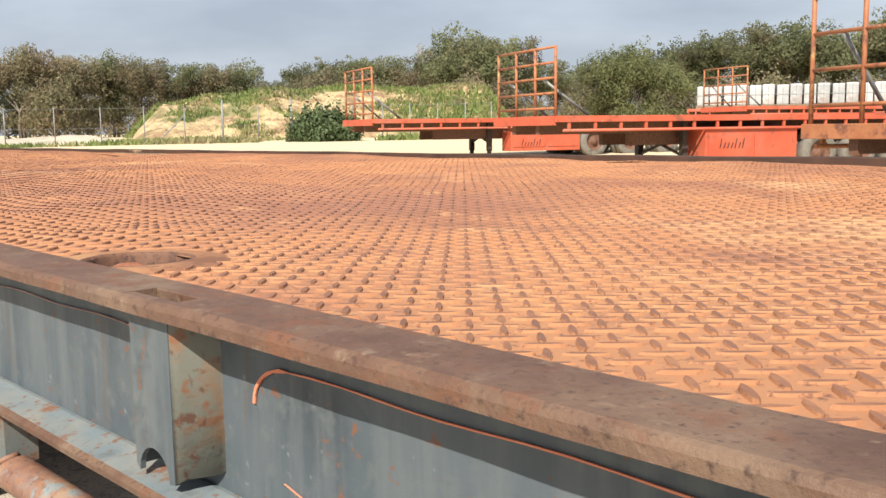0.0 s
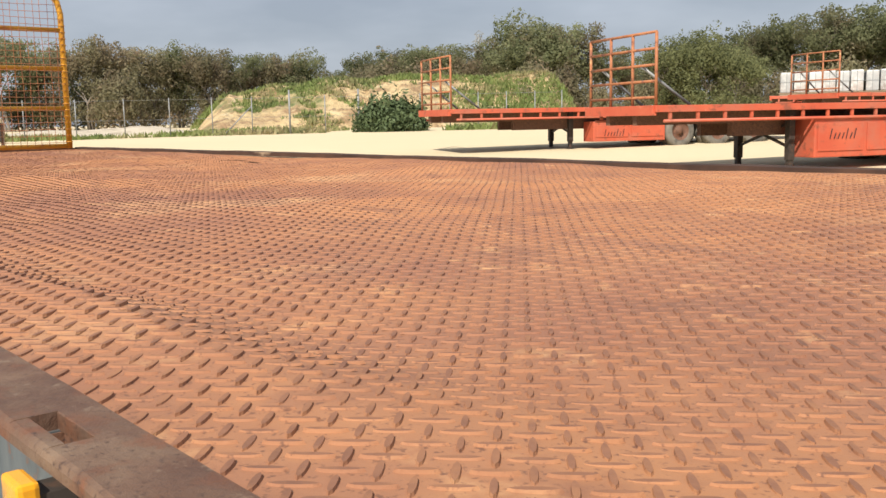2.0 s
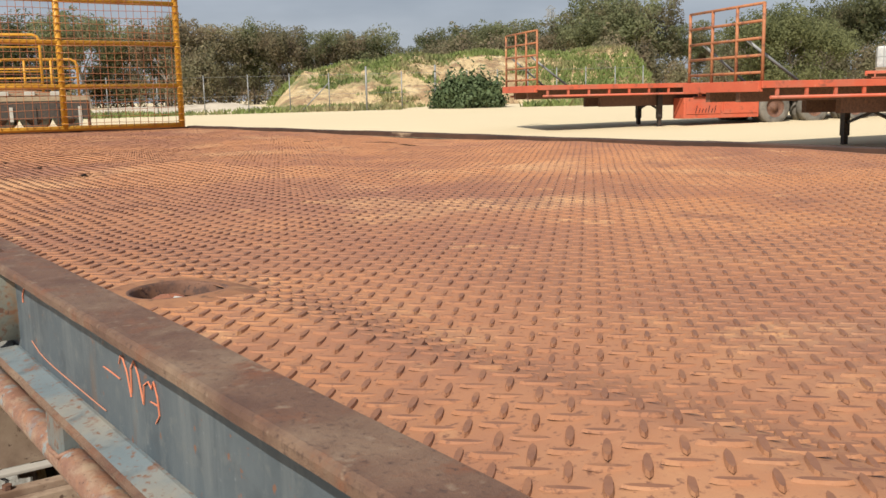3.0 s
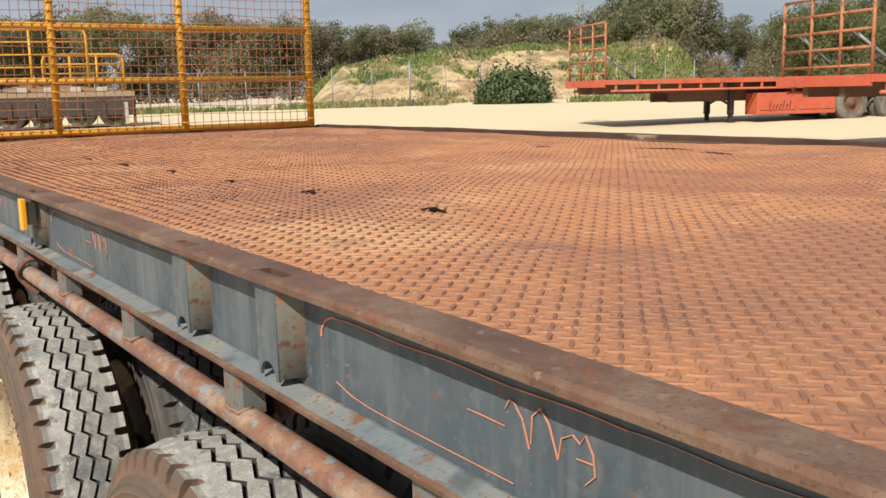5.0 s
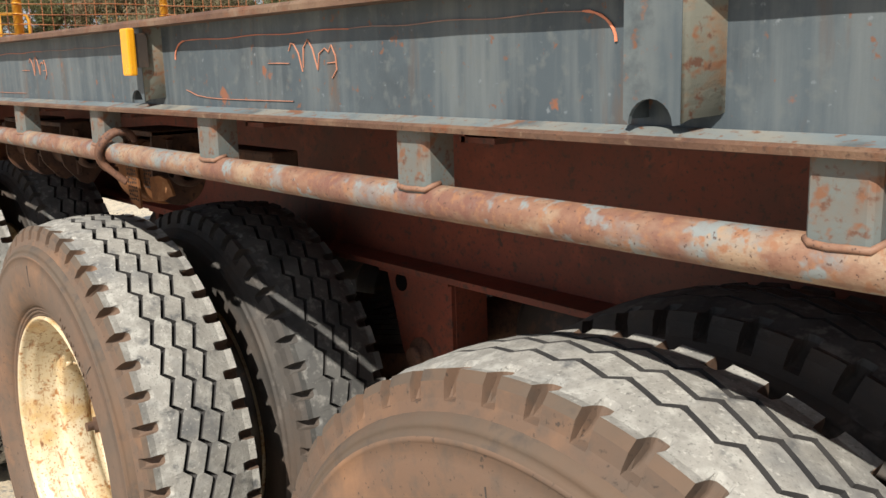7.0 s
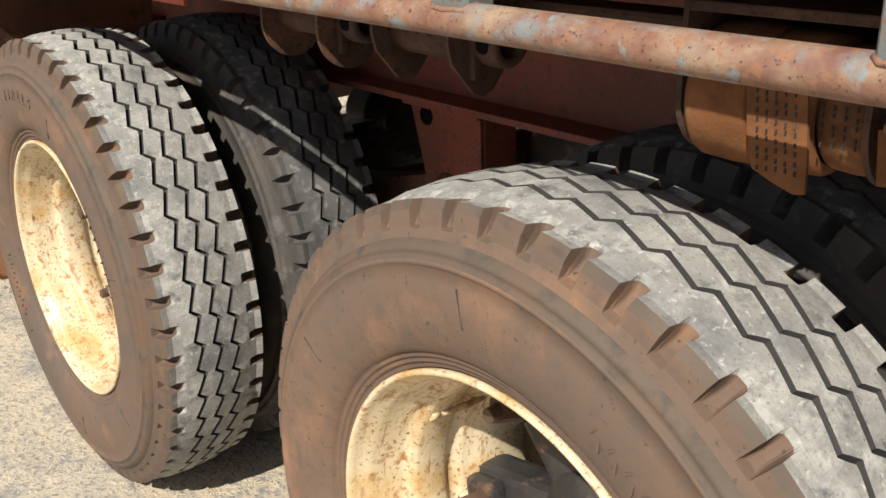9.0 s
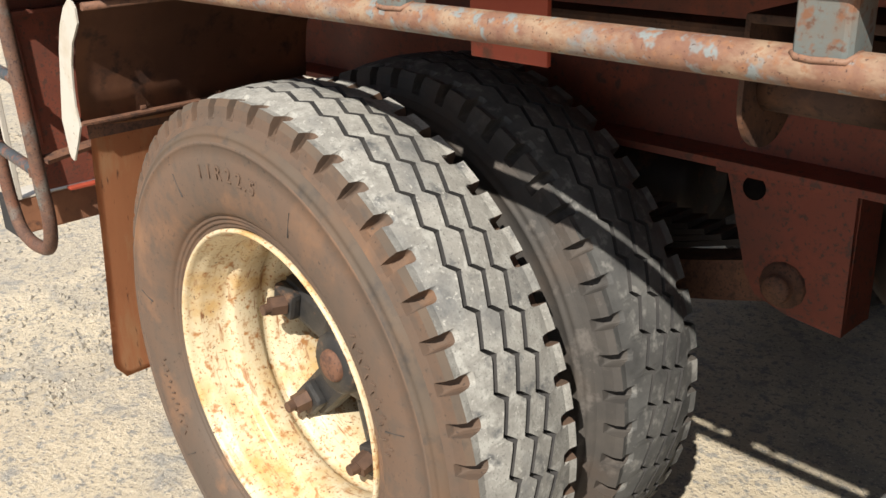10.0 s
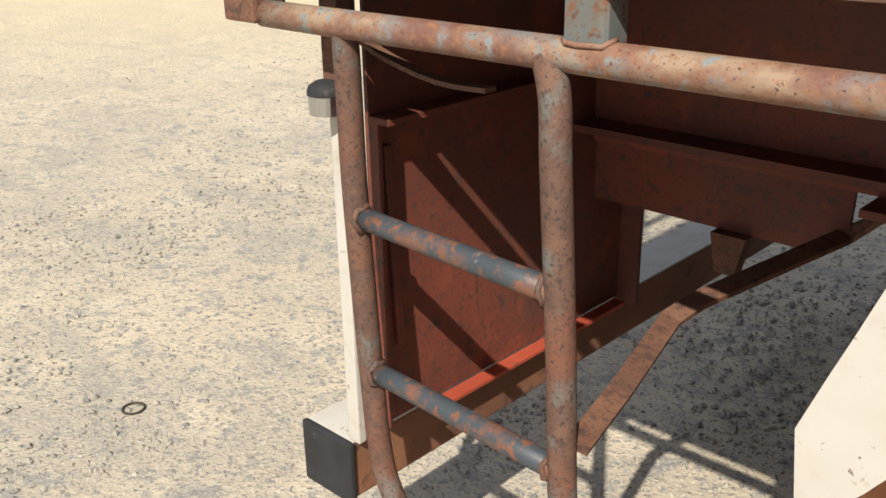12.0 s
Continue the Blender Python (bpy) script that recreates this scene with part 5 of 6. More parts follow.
def guard_sheet():
    """A bent mudguard with a white painted end plate, its flap hung from a clamp."""
    bm = bmesh.new()
    prof = [(-0.590, 1.112), (-0.606, 1.074), (-0.637, 1.036), (-0.660, 0.992), (-0.674, 0.932), (-0.680, 0.872)]
    n = 14
    rows = []
    for k in range(n + 1):
        y = GY0 + 0.004 + (GY1 - GY0) * k / n
        rows.append([bm.verts.new((x, y, z + 0.003 * math.sin(9 * y + 4 * x))) for x, z in prof])
    for a, b in zip(rows, rows[1:]):
        for q in range(len(prof) - 1):
            bm.faces.new((a[q], b[q], b[q + 1], a[q + 1])).smooth = True
    bmesh.ops.solidify(bm, geom=bm.faces[:], thickness=0.004)
    bmesh.ops.recalc_face_normals(bm, faces=bm.faces)
    g = part("mudguard", bm, M["guard"], trailer, "dark brown dusty steel mudguard")
    bm = bmesh.new()
    out = [(-0.622, 1.119), (-0.606, 1.115), (-0.595, 1.104), (-0.595, 1.076), (-0.617, 1.054), (-0.638, 1.034), (-0.662, 0.987), (-0.675, 0.940), (-0.680, 0.900), (-0.675, 0.860),
           (-0.700, 0.824), (-0.738, 0.777), (-0.752, 0.780), (-0.758, 0.790), (-0.766, 0.862), (-0.743, 0.926), (-0.728, 0.966), (-0.710, 1.016), (-0.694, 1.046), (-0.683, 1.065), (-0.651, 1.101)]
    slab(bm, [(u, v) for u, v in out], 0.004, Matrix(((1, 0, 0, 0), (0, 0, 1, GY0 - 0.004), (0, 1, 0, 0), (0, 0, 0, 1))))
    bmesh.ops.recalc_face_normals(bm, faces=bm.faces)
    part("guard_end_plate", bm, M["white"], g, "white painted crescent end plate")
    bm = bmesh.new()
    bar(bm, (-0.683, GY0, 0.868), (-0.683, GY1, 0.868), 0.032, 0.005, up=(0.2, 0, 1))
    bar(bm, (-0.698, GY0 + 0.02, 0.846), (-0.698, GY1, 0.846), 0.005, 0.040, up=(0, 0, 1))
    for y in (0.12, 0.30, 0.44):
        box(bm, (-0.683 - 0.007, y, 0.870), (-0.683 + 0.007, y + 0.014, 0.879), 0.002)
    part("flap_clamp", bm, M["rust"], g, "rusty clamping strip with bolts")
    bm = bmesh.new()
    pipe(bm, [(-0.586, GY0 + 0.006, 1.106), (-0.586, 0.69, 1.106)], 0.008, 10)
    part("guard_stay", bm, M["rust"], g)
    bm = bmesh.new()
    n, m = 36, 40
    grid = []
    for i in range(n + 1):
        row = []
        for j in range(m + 1):
            y = 0.014 + 0.66 * i / n
            v = j / m
            z = 0.850 - 0.615 * v
            lean = -0.048 * (1 - math.exp(-6 * v)) - 0.004 * v + 0.006 * math.sin(5.5 * v + 0.8) + 0.006 * math.sin(7 * y + 3 * v)
            near, far = max(0.0, 1 - i / 6), max(0.0, 1 - (n - i) / 6)
            inset = 0.010 * math.sin(math.pi * v) * near + 0.03 * max(0, v - 0.94) / 0.06 * (near - far) - 0.026 * v * near
            row.append(bm.verts.new((-0.702 + lean, y + inset, z)))
        grid.append(row)
    for a, b in zip(grid, grid[1:]):
        for q in range(m):
            bm.faces.new((a[q], b[q], b[q + 1], a[q + 1])).smooth = True
    bmesh.ops.solidify(bm, geom=bm.faces[:], thickness=0.009)
    bmesh.ops.recalc_face_normals(bm, faces=bm.faces)
    part("mudflap", bm, M["flap"], trailer, "orange-brown dusty rubber mudflap hanging behind the wheel")


guard_sheet()


def front_guard():
    """A plain dusty sheet in front of the first wheel, its lower angle coloured pale as sunlit."""
    bm = bmesh.new()
    prof = [(3.345, 1.060), (3.362, 1.010), (3.385, 0.940), (3.412, 0.865), (3.440, 0.792)]
    rows = [[bm.verts.new((x + 0.003 * math.sin(8 * y), y, z)) for x, z in prof] for y in np.linspace(0.002, 0.56, 15)]
    for a, b in zip(rows, rows[1:]):
        for q in range(len(prof) - 1):
            bm.faces.new((a[q], b[q], b[q + 1], a[q + 1])).smooth = True
    bmesh.ops.solidify(bm, geom=bm.faces[:], thickness=0.004)
    bmesh.ops.recalc_face_normals(bm, faces=bm.faces)
    g = part("front_mudguard", bm, M["guard_dusty"], trailer, "grey-brown dusty steel mudguard ahead of the first wheel")
    # clamping angle whose pale colour carries the sunlight on it
    bm = bmesh.new()
    box(bm, (3.440, 0.002, 0.782), (3.472, 0.56, 0.790), 0.002)
    part("guard_angle", bm, M["concrete"], g, "angle along the guard's edge, coloured pale for sunlight")
    for x, z, w in ((3.474, 0.762, 0.030), (3.506, 0.748, 0.026)):
        bm = bmesh.new()
        box(bm, (x, 0.002, z - 0.05), (x + w, 0.56, z), 0.003)
        part("guard_bar", bm, M["guard_dusty"], g, "brown clamping bar of the flap")
    bm = bmesh.new()
    for y in (0.12, 0.30, 0.47):
        bmesh.ops.create_cone(bm, cap_ends=True, segments=6, radius1=0.010, radius2=0.010, depth=0.012, matrix=Matrix.Translation((3.489, y, 0.767)))
        part("guard_bolt", bm, M["rust"], g, "rusty bolt")
        bm = bmesh.new()
    bm.free()


front_guard()

# side ladder hung from the rope rail
lad = [(-1.393, 0.022, TZ - 0.006), (-1.393, 0.024, 1.10), (-1.391, 0.024, 0.95), (-1.383, 0.024, 0.80), (-1.374, 0.024, 0.66), (-1.366, 0.024, 0.57), (-1.350, 0.024, 0.506), (-1.310, 0.021, 0.462),
       (-1.228, 0.016, 0.450), (-1.130, 0.009, 0.462), (-1.066, 0.003, 0.484), (-1.028, 0.000, 0.530), (-1.018, 0.000, 0.585), (-1.026, 0.000, 0.660), (-1.034, 0.000, 0.824), (-1.042, 0.000, 0.950),
       (-1.049, 0.000, 1.050), (-1.053, 0.002, 1.105), (-1.062, 0.008, 1.132), (-1.074, 0.014, TZ - 0.006)]


bm = bmesh.new()
pipe(bm, smooth_line(lad), 0.0172, 16)
ladder = part("side_ladder", bm, M["ladder"], trailer, "rusty bent-tube ladder hung below the rail")
for za, zb, xa, xb in ((0.908, 0.907, -1.389, -1.040), (0.683, 0.686, -1.375, -1.028)):
    bm = bmesh.new()
    pipe(bm, [(xa + (xb - xa) * k / 4, 0.024 - 0.024 * k / 4, za + (zb - za) * k / 4) for k in range(5)], 0.0150, 14)
    part("rung", bm, M["rung"], ladder, "worn steel rung with traces of black paint")
    for xx, yy, zz in ((xa + 0.016, 0.022, za), (xb - 0.016, 0.002, zb)):
        # an uneven collar of weld round the joint
        bm = bmesh.new()
        ring = []
        for k in range(14):
            a = 2 * math.pi * k / 14
            r = 0.0165 + 0.0018 * math.sin(3 * k + 40 * zz)
            ring.append((xx + 0.002 * math.sin(5 * k), yy + r * math.cos(a), zz + r * math.sin(a)))
        pipe(bm, ring, 0.0042, 6, closed=True)
        part("weld", bm, M["ladder"], ladder)
# flat brace from the ladder's foot to the chassis beam
bm = bmesh.new()
pts = [(-1.020, 0.016, 0.715), (-1.048, 0.15, 0.722), (-1.094, 0.345, 0.734), (-1.082, 0.40, 0.748), (-0.992, 0.70, 0.785), (-0.938, 0.71, 0.830)]
strip(bm, pts, 0.010, 0.030, up=(0.3, 0, 1))
part("ladder_brace", bm, M["rust"], trailer, "bent flat steel brace")

# underrun bumper with black end cap, white marker post and lamp
bm = bmesh.new()
box(bm, (-1.588, 0.070, 0.388), (-1.480, W + 0.02, 0.492), 0.006)
bumper = part("bumper_bar", bm, M["guard"], trailer, "brown square-section bumper bar")
bm = bmesh.new()
box(bm, (-1.594, 0.058, 0.382), (-1.474, 0.070, 0.496), 0.005)
part("end_cap", bm, M["black"], bumper, "black plastic end cap")
bm = bmesh.new()
box(bm, (-1.589, 0.070, 0.4925), (-1.479, W, 0.4965), 0.001)
part("white_top", bm, M["white"], bumper, "white painted top face")
bm = bmesh.new()
box(bm, (-1.490, 0.070, 0.4965), (-1.464, 0.086, 1.022), 0.003)
part("marker_post", bm, M["white"], trailer, "white painted upright marker strip")
LX, LY0, LZ = -1.478, 0.058, 1.040
bm = bmesh.new()
bmesh.ops.create_cone(bm, cap_ends=True, segments=24, radius1=0.025, radius2=0.026, depth=0.026, matrix=Matrix.Translation((LX, LY0, LZ)))
lamp = part("marker_lamp", bm, M["chrome"], trailer, "small round marker lamp with chrome band")
bm = bmesh.new()
rings = [[bm.verts.new((LX + r * math.cos(2 * math.pi * k / 24), LY0 + r * math.sin(2 * math.pi * k / 24), LZ + z)) for k in range(24)] for r, z in ((0.027, 0.0135), (0.027, 0.018), (0.024, 0.026), (0.014, 0.032), (0.002, 0.033))]
for a, b in zip(rings, rings[1:]):
    for k in range(24):
        bm.faces.new((a[k], a[(k + 1) % 24], b[(k + 1) % 24], b[k])).smooth = True
bm.faces.new(rings[-1])
part("lamp_cap", bm, M["black"], lamp, "black rubber cap")
bm = bmesh.new()
box(bm, (-1.494, 0.066, 1.060), (-1.458, 0.100, 1.235), 0.003)
part("post_bracket", bm, M["rust"], trailer)

# end panel standing on the bumper, with a folded rim, a pressed rib and gussets
PX = -1.470
bm = bmesh.new()
box(bm, (PX - 0.008, 0.125, 0.505), (PX, 0.800, 1.012))
part("end_panel", bm, M["red_oxide"], trailer, "dull red steel end panel")
for lo, hi in (((PX, 0.125, 1.002), (PX + 0.040, 0.780, 1.012)), ((PX - 0.008, 0.800, 0.4925), (PX + 0.045, 0.812, 1.21)), ((PX - 0.008, 0.125, 1.012), (PX, 2.40, 1.21)),
               ((PX, 0.125, 0.505), (PX + 0.018, 0.133, 1.002))):
    bm = bmesh.new()
    box(bm, lo, hi, 0.001)
    part("panel_frame", bm, M["red_oxide"], trailer)
bm = bmesh.new()
bar(bm, (PX + 0.005, 0.152, 0.965), (PX + 0.005, 0.166, 0.640), 0.016, 0.010, 0.003, up=(1, 0, 0))
part("panel_rib", bm, M["red_oxide"], trailer)
bm = bmesh.new()
# lip brightened to look sunlit
bar(bm, (PX + 0.014, 0.215, 0.4985), (PX + 0.014, 0.79, 0.4985), 0.028, 0.008, 0.002)
part("panel_lip", bm, M["red_sunlit"], trailer, "red lower lip of the panel, coloured as sunlit")
bm = bmesh.new()
slab(bm, [(0.0, 0.0), (0.484, 0.0), (0.482, -0.095), (0.405, -0.148), (0.0, -0.146)], 0.010, Matrix(((1, 0, 0, PX), (0, 0, 1, 0.70), (0, 1, 0, 0.893), (0, 0, 0, 1))))
box(bm, (PX, 0.62, 0.893), (-0.90, 0.78, 0.906))
box(bm, (PX, 0.70, 0.906), (-0.95, 0.71, 1.20))
bmesh.ops.recalc_face_normals(bm, faces=bm.faces)
part("tail_plate", bm, M["red_oxide"], trailer, "dull red tapered tail plate")
bm = bmesh.new()
slab(bm, [(0.0, 0.0), (0.066, 0.0), (0.050, -0.071), (0.013, -0.071)], 0.030, Matrix(((1, 0, 0, -1.211), (0, 0, 1, 0.675), (0, 1, 0, 0.7455), (0, 0, 0, 1))))
bmesh.ops.recalc_face_normals(bm, faces=bm.faces)
part("gusset", bm, M["rust"], trailer)
bm = bmesh.new()
pts = smooth_line([(-1.45, 0.075, 1.150), (-1.426, 0.08, 1.130), (-1.374, 0.08, 1.110), (-1.285, 0.08, 1.092), (-1.205, 0.08, 1.092)], 3)
strip(bm, pts, 0.006, 0.020, up=(0, 0, 1))
part("bent_strip", bm, M["rust"], trailer, "loose bent steel strip")

# ---------------------------------------------------------------- yellow mesh gate at the end of the deck
GX = -1.505
GATE_Y = [0.06, 0.848, 1.594, 2.455]


def build_yellow_gate():
    g = tagged(empty("mesh_gate", (GX, 0, ZD)), "yellow tube gate filled with welded wire mesh, standing on the deck", "gate")
    top = 1.20

    def gp(name, bm, label=""):
        return part(name, bm, M["yellow"], g, label)

    for i, y in enumerate(GATE_Y):
        bm = bmesh.new()
        if i in (0, 3):
            s = -1 if i == 3 else 1
            pts = [(0, y, 0.0), (0, y, top - 0.16), (0, y + s * 0.02, top - 0.07), (0, y + s * 0.07, top - 0.015), (0, y + s * 0.16, top)]
        else:
            pts = [(0, y, 0.0), (0, y, top)]
        pipe(bm, pts, 0.023, 12)
        for q in range(1, 23):
            zz = top * q / 24
            if zz < top - 0.2:
                pipe(bm, [(0, y, zz - 0.004), (0, y, zz + 0.004)], 0.0265, 10)
        gp("gate_post", bm)
    bm = bmesh.new()
    pipe(bm, [(0, GATE_Y[0] + 0.16, top), (0, GATE_Y[3] - 0.16, top)], 0.023, 12)
    gp("top_tube", bm)
    for z in (0.018, 0.312, 0.620, 0.915):
        bm = bmesh.new()
        pipe(bm, [(0, GATE_Y[0], z), (0, GATE_Y[3], z)], 0.0185, 10)
        gp("cross_tube", bm)
    for a, b in zip(GATE_Y, GATE_Y[1:]):
        bm = bmesh.new()
        n = round((b - a) / 0.053)
        for k in range(1, n):
            y = a + (b - a) * k / n
            pipe(bm, [(0.022, y + 0.004 * math.sin(9 * z + 3 * k), z) for z in np.linspace(0.02, top, 7)], 0.0021, 5)
        for k in range(1, 24):
            z = top * k / 24
            pipe(bm, [(0.027, y, z + 0.004 * math.sin(7 * y + k)) for y in np.linspace(a, b, 6)], 0.0021, 5)
        part("wire_mesh", bm, M["rust_orange"], g, "rusty welded wire mesh")
    return g


build_yellow_gate()


# ---------------------------------------------------------------- parked red trailers
M["tyre_grey"] = material("dusty_grey_tyre", (0.13, 0.118, 0.10), (0.19, 0.172, 0.145), 4, 0.9, bump=0.3, layers=[((0.075, 0.07, 0.062), 3, 0.55, 0.08)])


def tube_gate(parent, x, width, z0, h, posts=4, rails=5, brace=1.0, mat=None, lean=0.0):
    mat = mat or M["rust_orange"]
    for k in range(posts):
        y = -width / 2 + width * k / (posts - 1)
        bm = bmesh.new()
        pipe(bm, [(x, y, z0), (x, y, z0 + h)], 0.03, 8)
        part("gate_post", bm, mat, parent)
    for k in range(rails):
        z = z0 + h * (k + (1 if rails < 5 else 0.55)) / (rails if rails < 5 else rails - 0.45)
        bm = bmesh.new()
        pipe(bm, [(x, -width / 2, z), (x, width / 2, z)], 0.026, 8)
        part("gate_rail", bm, mat, parent)
    for s in (-1, 1):
        bm = bmesh.new()
        pipe(bm, [(x, s * width * 0.30, z0 + h * 0.55), (x + brace, s * width * 0.34, z0 + 0.02)], 0.028, 8)
        part("gate_brace", bm, M["galv"], parent)


def far_wheel(parent, x, y, r=0.5):
    bm = bmesh.new()
    lathe(bm, [(0.29, -0.13), (0.34, -0.15), (0.46, -0.14), (0.5, -0.10), (0.5, 0.10), (0.46, 0.14), (0.29, 0.13)], 28, (x, y, r))
    w = part("wheel", bm, M["tyre_grey"], parent, "dusty grey truck tyre")
    bm = bmesh.new()
    lathe(bm, [(0.30, -0.135), (0.28, -0.06), (0.20, -0.04), (0.12, -0.05), (0.10, -0.12), (0.0, -0.12)], 20, (x, y, r))
    part("rim", bm, M["rust"], w)
    bm = bmesh.new()
    lathe(bm, [(0.30, 0.135), (0.28, 0.06), (0.20, 0.04), (0.12, 0.05), (0.10, 0.12), (0.0, 0.12)], 20, (x, y, r))
    part("rim", bm, M["rust"], w)


def tool_box(parent, x0, x1, y, z0, z1, writing=True):
    bm = bmesh.new()
    box(bm, (x0, y, z0), (x1, y + 0.6, z1), 0.02)
    b = part("tool_box", bm, M["orange_red"], parent, "red steel tool box with two doors")
    mid = (x0 + x1) / 2
    for a, c in ((x0 + 0.07, mid - 0.05), (mid + 0.05, x1 - 0.07)):
        bm = bmesh.new()
        box(bm, (a, y - 0.02, z0 + 0.12), (c, y - 0.002, z1 - 0.10), 0.012)
        d = part("door", bm, M["orange_red"], b)
    if writing:
        bm = bmesh.new()
        for k in range(7):
            u = x0 + 0.35 + k * 0.10
            bar(bm, (u, y - 0.025, z1 - 0.42), (u + 0.05, y - 0.025, z1 - (0.22 if k in (0, 4, 6) else 0.30)), 0.028, 0.006)
        part("sign_stroke", bm, M["black"], b)


def red_trailer(name, front, axis_deg, length, zdeck, legs, boxes, wheels, gate=True, gate_h=1.45, width=2.5, label="", mat=None, writing=True, box_z=(1.05, 0.27), leg_y=0.8):
    """A flat-top trailer; its own x runs back from its front edge, y across."""
    mat = mat or M["orange_red"]
    t = tagged(empty(name, (front[0], front[1], ground_z(*front)), axis_deg), label, "trailer", group="parked trailers")
    bm = bmesh.new()
    box(bm, (0, -width / 2 + 0.05, zdeck - 0.06), (length, width / 2 - 0.05, zdeck))
    part("deck", bm, M["rust"], t)
    for s in (-1, 1):
        y = s * width / 2
        bm = bmesh.new()
        box(bm, (0, y - 0.04, zdeck - 0.11), (length, y + 0.04, zdeck + 0.015), 0.01)
        part("side_rail", bm, mat, t)
        bm = bmesh.new()
        pipe(bm, [(0.2, y, zdeck - 0.27), (length, y, zdeck - 0.27)], 0.03, 8)
        part("rope_rail", bm, mat, t)
        for k in range(int(length / 0.6)):
            bm = bmesh.new()
            box(bm, (0.3 + 0.6 * k, y - 0.02, zdeck - 0.27), (0.36 + 0.6 * k, y + 0.02, zdeck - 0.11))
            part("rail_strut", bm, mat, t)
    bm = bmesh.new()
    box(bm, (-0.05, -width / 2, zdeck - 0.17), (0.05, width / 2, zdeck + 0.015), 0.01)
    part("front_beam", bm, mat, t)
    for y in (-0.5, 0.5):
        bm = bmesh.new()
        box(bm, (0.05, y - 0.07, zdeck - 0.35), (2.2, y + 0.07, zdeck - 0.06))
        box(bm, (2.2, y - 0.07, zdeck - 0.60), (length, y + 0.07, zdeck - 0.06))
        part("chassis_beam", bm, M["rust"], t)
    for lx in legs:
        for y in (-leg_y, leg_y):
            bm = bmesh.new()
            box(bm, (lx - 0.07, y - 0.07, 0.25), (lx + 0.07, y + 0.07, zdeck - 0.1), 0.01)
            box(bm, (lx - 0.05, y - 0.05, 0.03), (lx + 0.05, y + 0.05, 0.26))
            box(bm, (lx - 0.14, y - 0.14, 0.0), (lx + 0.14, y + 0.14, 0.04))
            part("landing_leg", bm, M["dark_steel"], t)
        bm = bmesh.new()
        bar(bm, (lx, -leg_y, 0.5), (lx, leg_y, zdeck - 0.35), 0.05)
        bar(bm, (lx, leg_y, 0.5), (lx, -leg_y, zdeck - 0.35), 0.05)
        part("leg_brace", bm, M["dark_steel"], t)
    for x0, x1 in boxes:
        tool_box(t, x0, x1, -width / 2 + 0.03, zdeck - box_z[0], zdeck - box_z[1], writing)
    for wx in wheels:
        for y in (-1.08, -0.75, 0.75, 1.08):
            far_wheel(t, wx, y)
        bm = bmesh.new()
        pipe(bm, [(wx, -1.0, 0.5), (wx, 1.0, 0.5)], 0.07, 10)
        part("axle", bm, M["dark_steel"], t)
    if gate:
        tube_gate(t, 0.06, width - 0.1, zdeck, gate_h)
    return t


red_trailer("flat_trailer", (-5.65, 14.36), 69.8, 12.5, 1.35, [3.42], [(3.66, 6.15)], [6.85, 8.05, 9.25],
            label="faded red flat-top trailer with rusty tube gate and tool box", gate_h=1.33)
red_trailer("flat_trailer", (-14.57, 17.17), 69.8, 12.5, 1.22, [4.0], [(4.44, 6.85)], [7.4, 8.75, 10.15],
            label="faded red flat-top trailer with drop legs and empty deck", gate_h=1.45, box_z=(0.98, 0.40), leg_y=0.62)
red_trailer("flat_trailer", (2.9, 10.9), 69.8, 12.5, 1.42, [], [], [1.6, 2.8, 4.0], mat=M["rust_orange"],
            label="orange flat-top trailer with tall rusty gate", gate_h=2.0)
red_trailer("flat_trailer", (-11.2, 32.0), 69.8, 7.0, 1.40, [2.5], [], [5.0, 6.2],
            label="red flat-top trailer with rusty gate, empty deck", gate_h=1.45)
CX, CY, CA = -16.6, 38.4, 30
loaded = red_trailer("flat_trailer", (CX, CY), CA, 16.0, 1.35, [3.0], [], [9.0, 10.2, 11.4],
                     label="red flat-top trailer loaded with wrapped pallets", gate=False)


def wrapped_pallet(x, y, turn, z):
    p = tagged(empty("wrapped_pallet", (x, y, z), turn), "pallet stacked with blocks in white plastic wrap on the trailer deck", "pallet", group="wrapped pallets")
    for u in (-0.275, 0.275):
        bm = bmesh.new()
        box(bm, (u - 0.25, -0.54, 0.14), (u + 0.25, 0.54, 1.00 + 0.03 * (u > 0)), 0.05)
        part("plastic_cover", bm, M["wrap"], p)
        bm = bmesh.new()
        box(bm, (u - 0.012, -0.546, 0.14), (u + 0.012, 0.546, 1.006 + 0.03 * (u > 0)))
        part("binding_strap", bm, M["galv"], p)
    bm = bmesh.new()
    box(bm, (-0.56, -0.548, 0.56), (0.56, 0.548, 0.585))
    part("binding_strap", bm, M["galv"], p)
    for yy in (-0.5, 0.0, 0.5):
        bm = bmesh.new()
        box(bm, (-0.56, yy - 0.05, 0.0), (0.56, yy + 0.05, 0.10))
        part("bearer", bm, M["wood"], p)
    bm = bmesh.new()
    box(bm, (-0.57, -0.57, 0.10), (0.57, 0.57, 0.14))
    part("pallet_base", bm, M["wood"], p)
    return p


first_pallet = None
for k in range(12):
    for s in (-0.6, 0.6):
        u = 0.9 + k * 1.13
        a = radians(CA)
        x, y = CX + u * math.cos(a) - s * math.sin(a), CY + u * math.sin(a) + s * math.cos(a)
        z = ground_z(CX, CY) + 1.35
        if first_pallet is None:
            first_pallet = wrapped_pallet(x, y, CA, z)
        else:
            copy_thing(first_pallet, pose(x, y, z, 0, 0, CA + random.uniform(-5, 5)))


# ---------------------------------------------------------------- distance
VIEW = Vector((6.0, -0.3, 0))


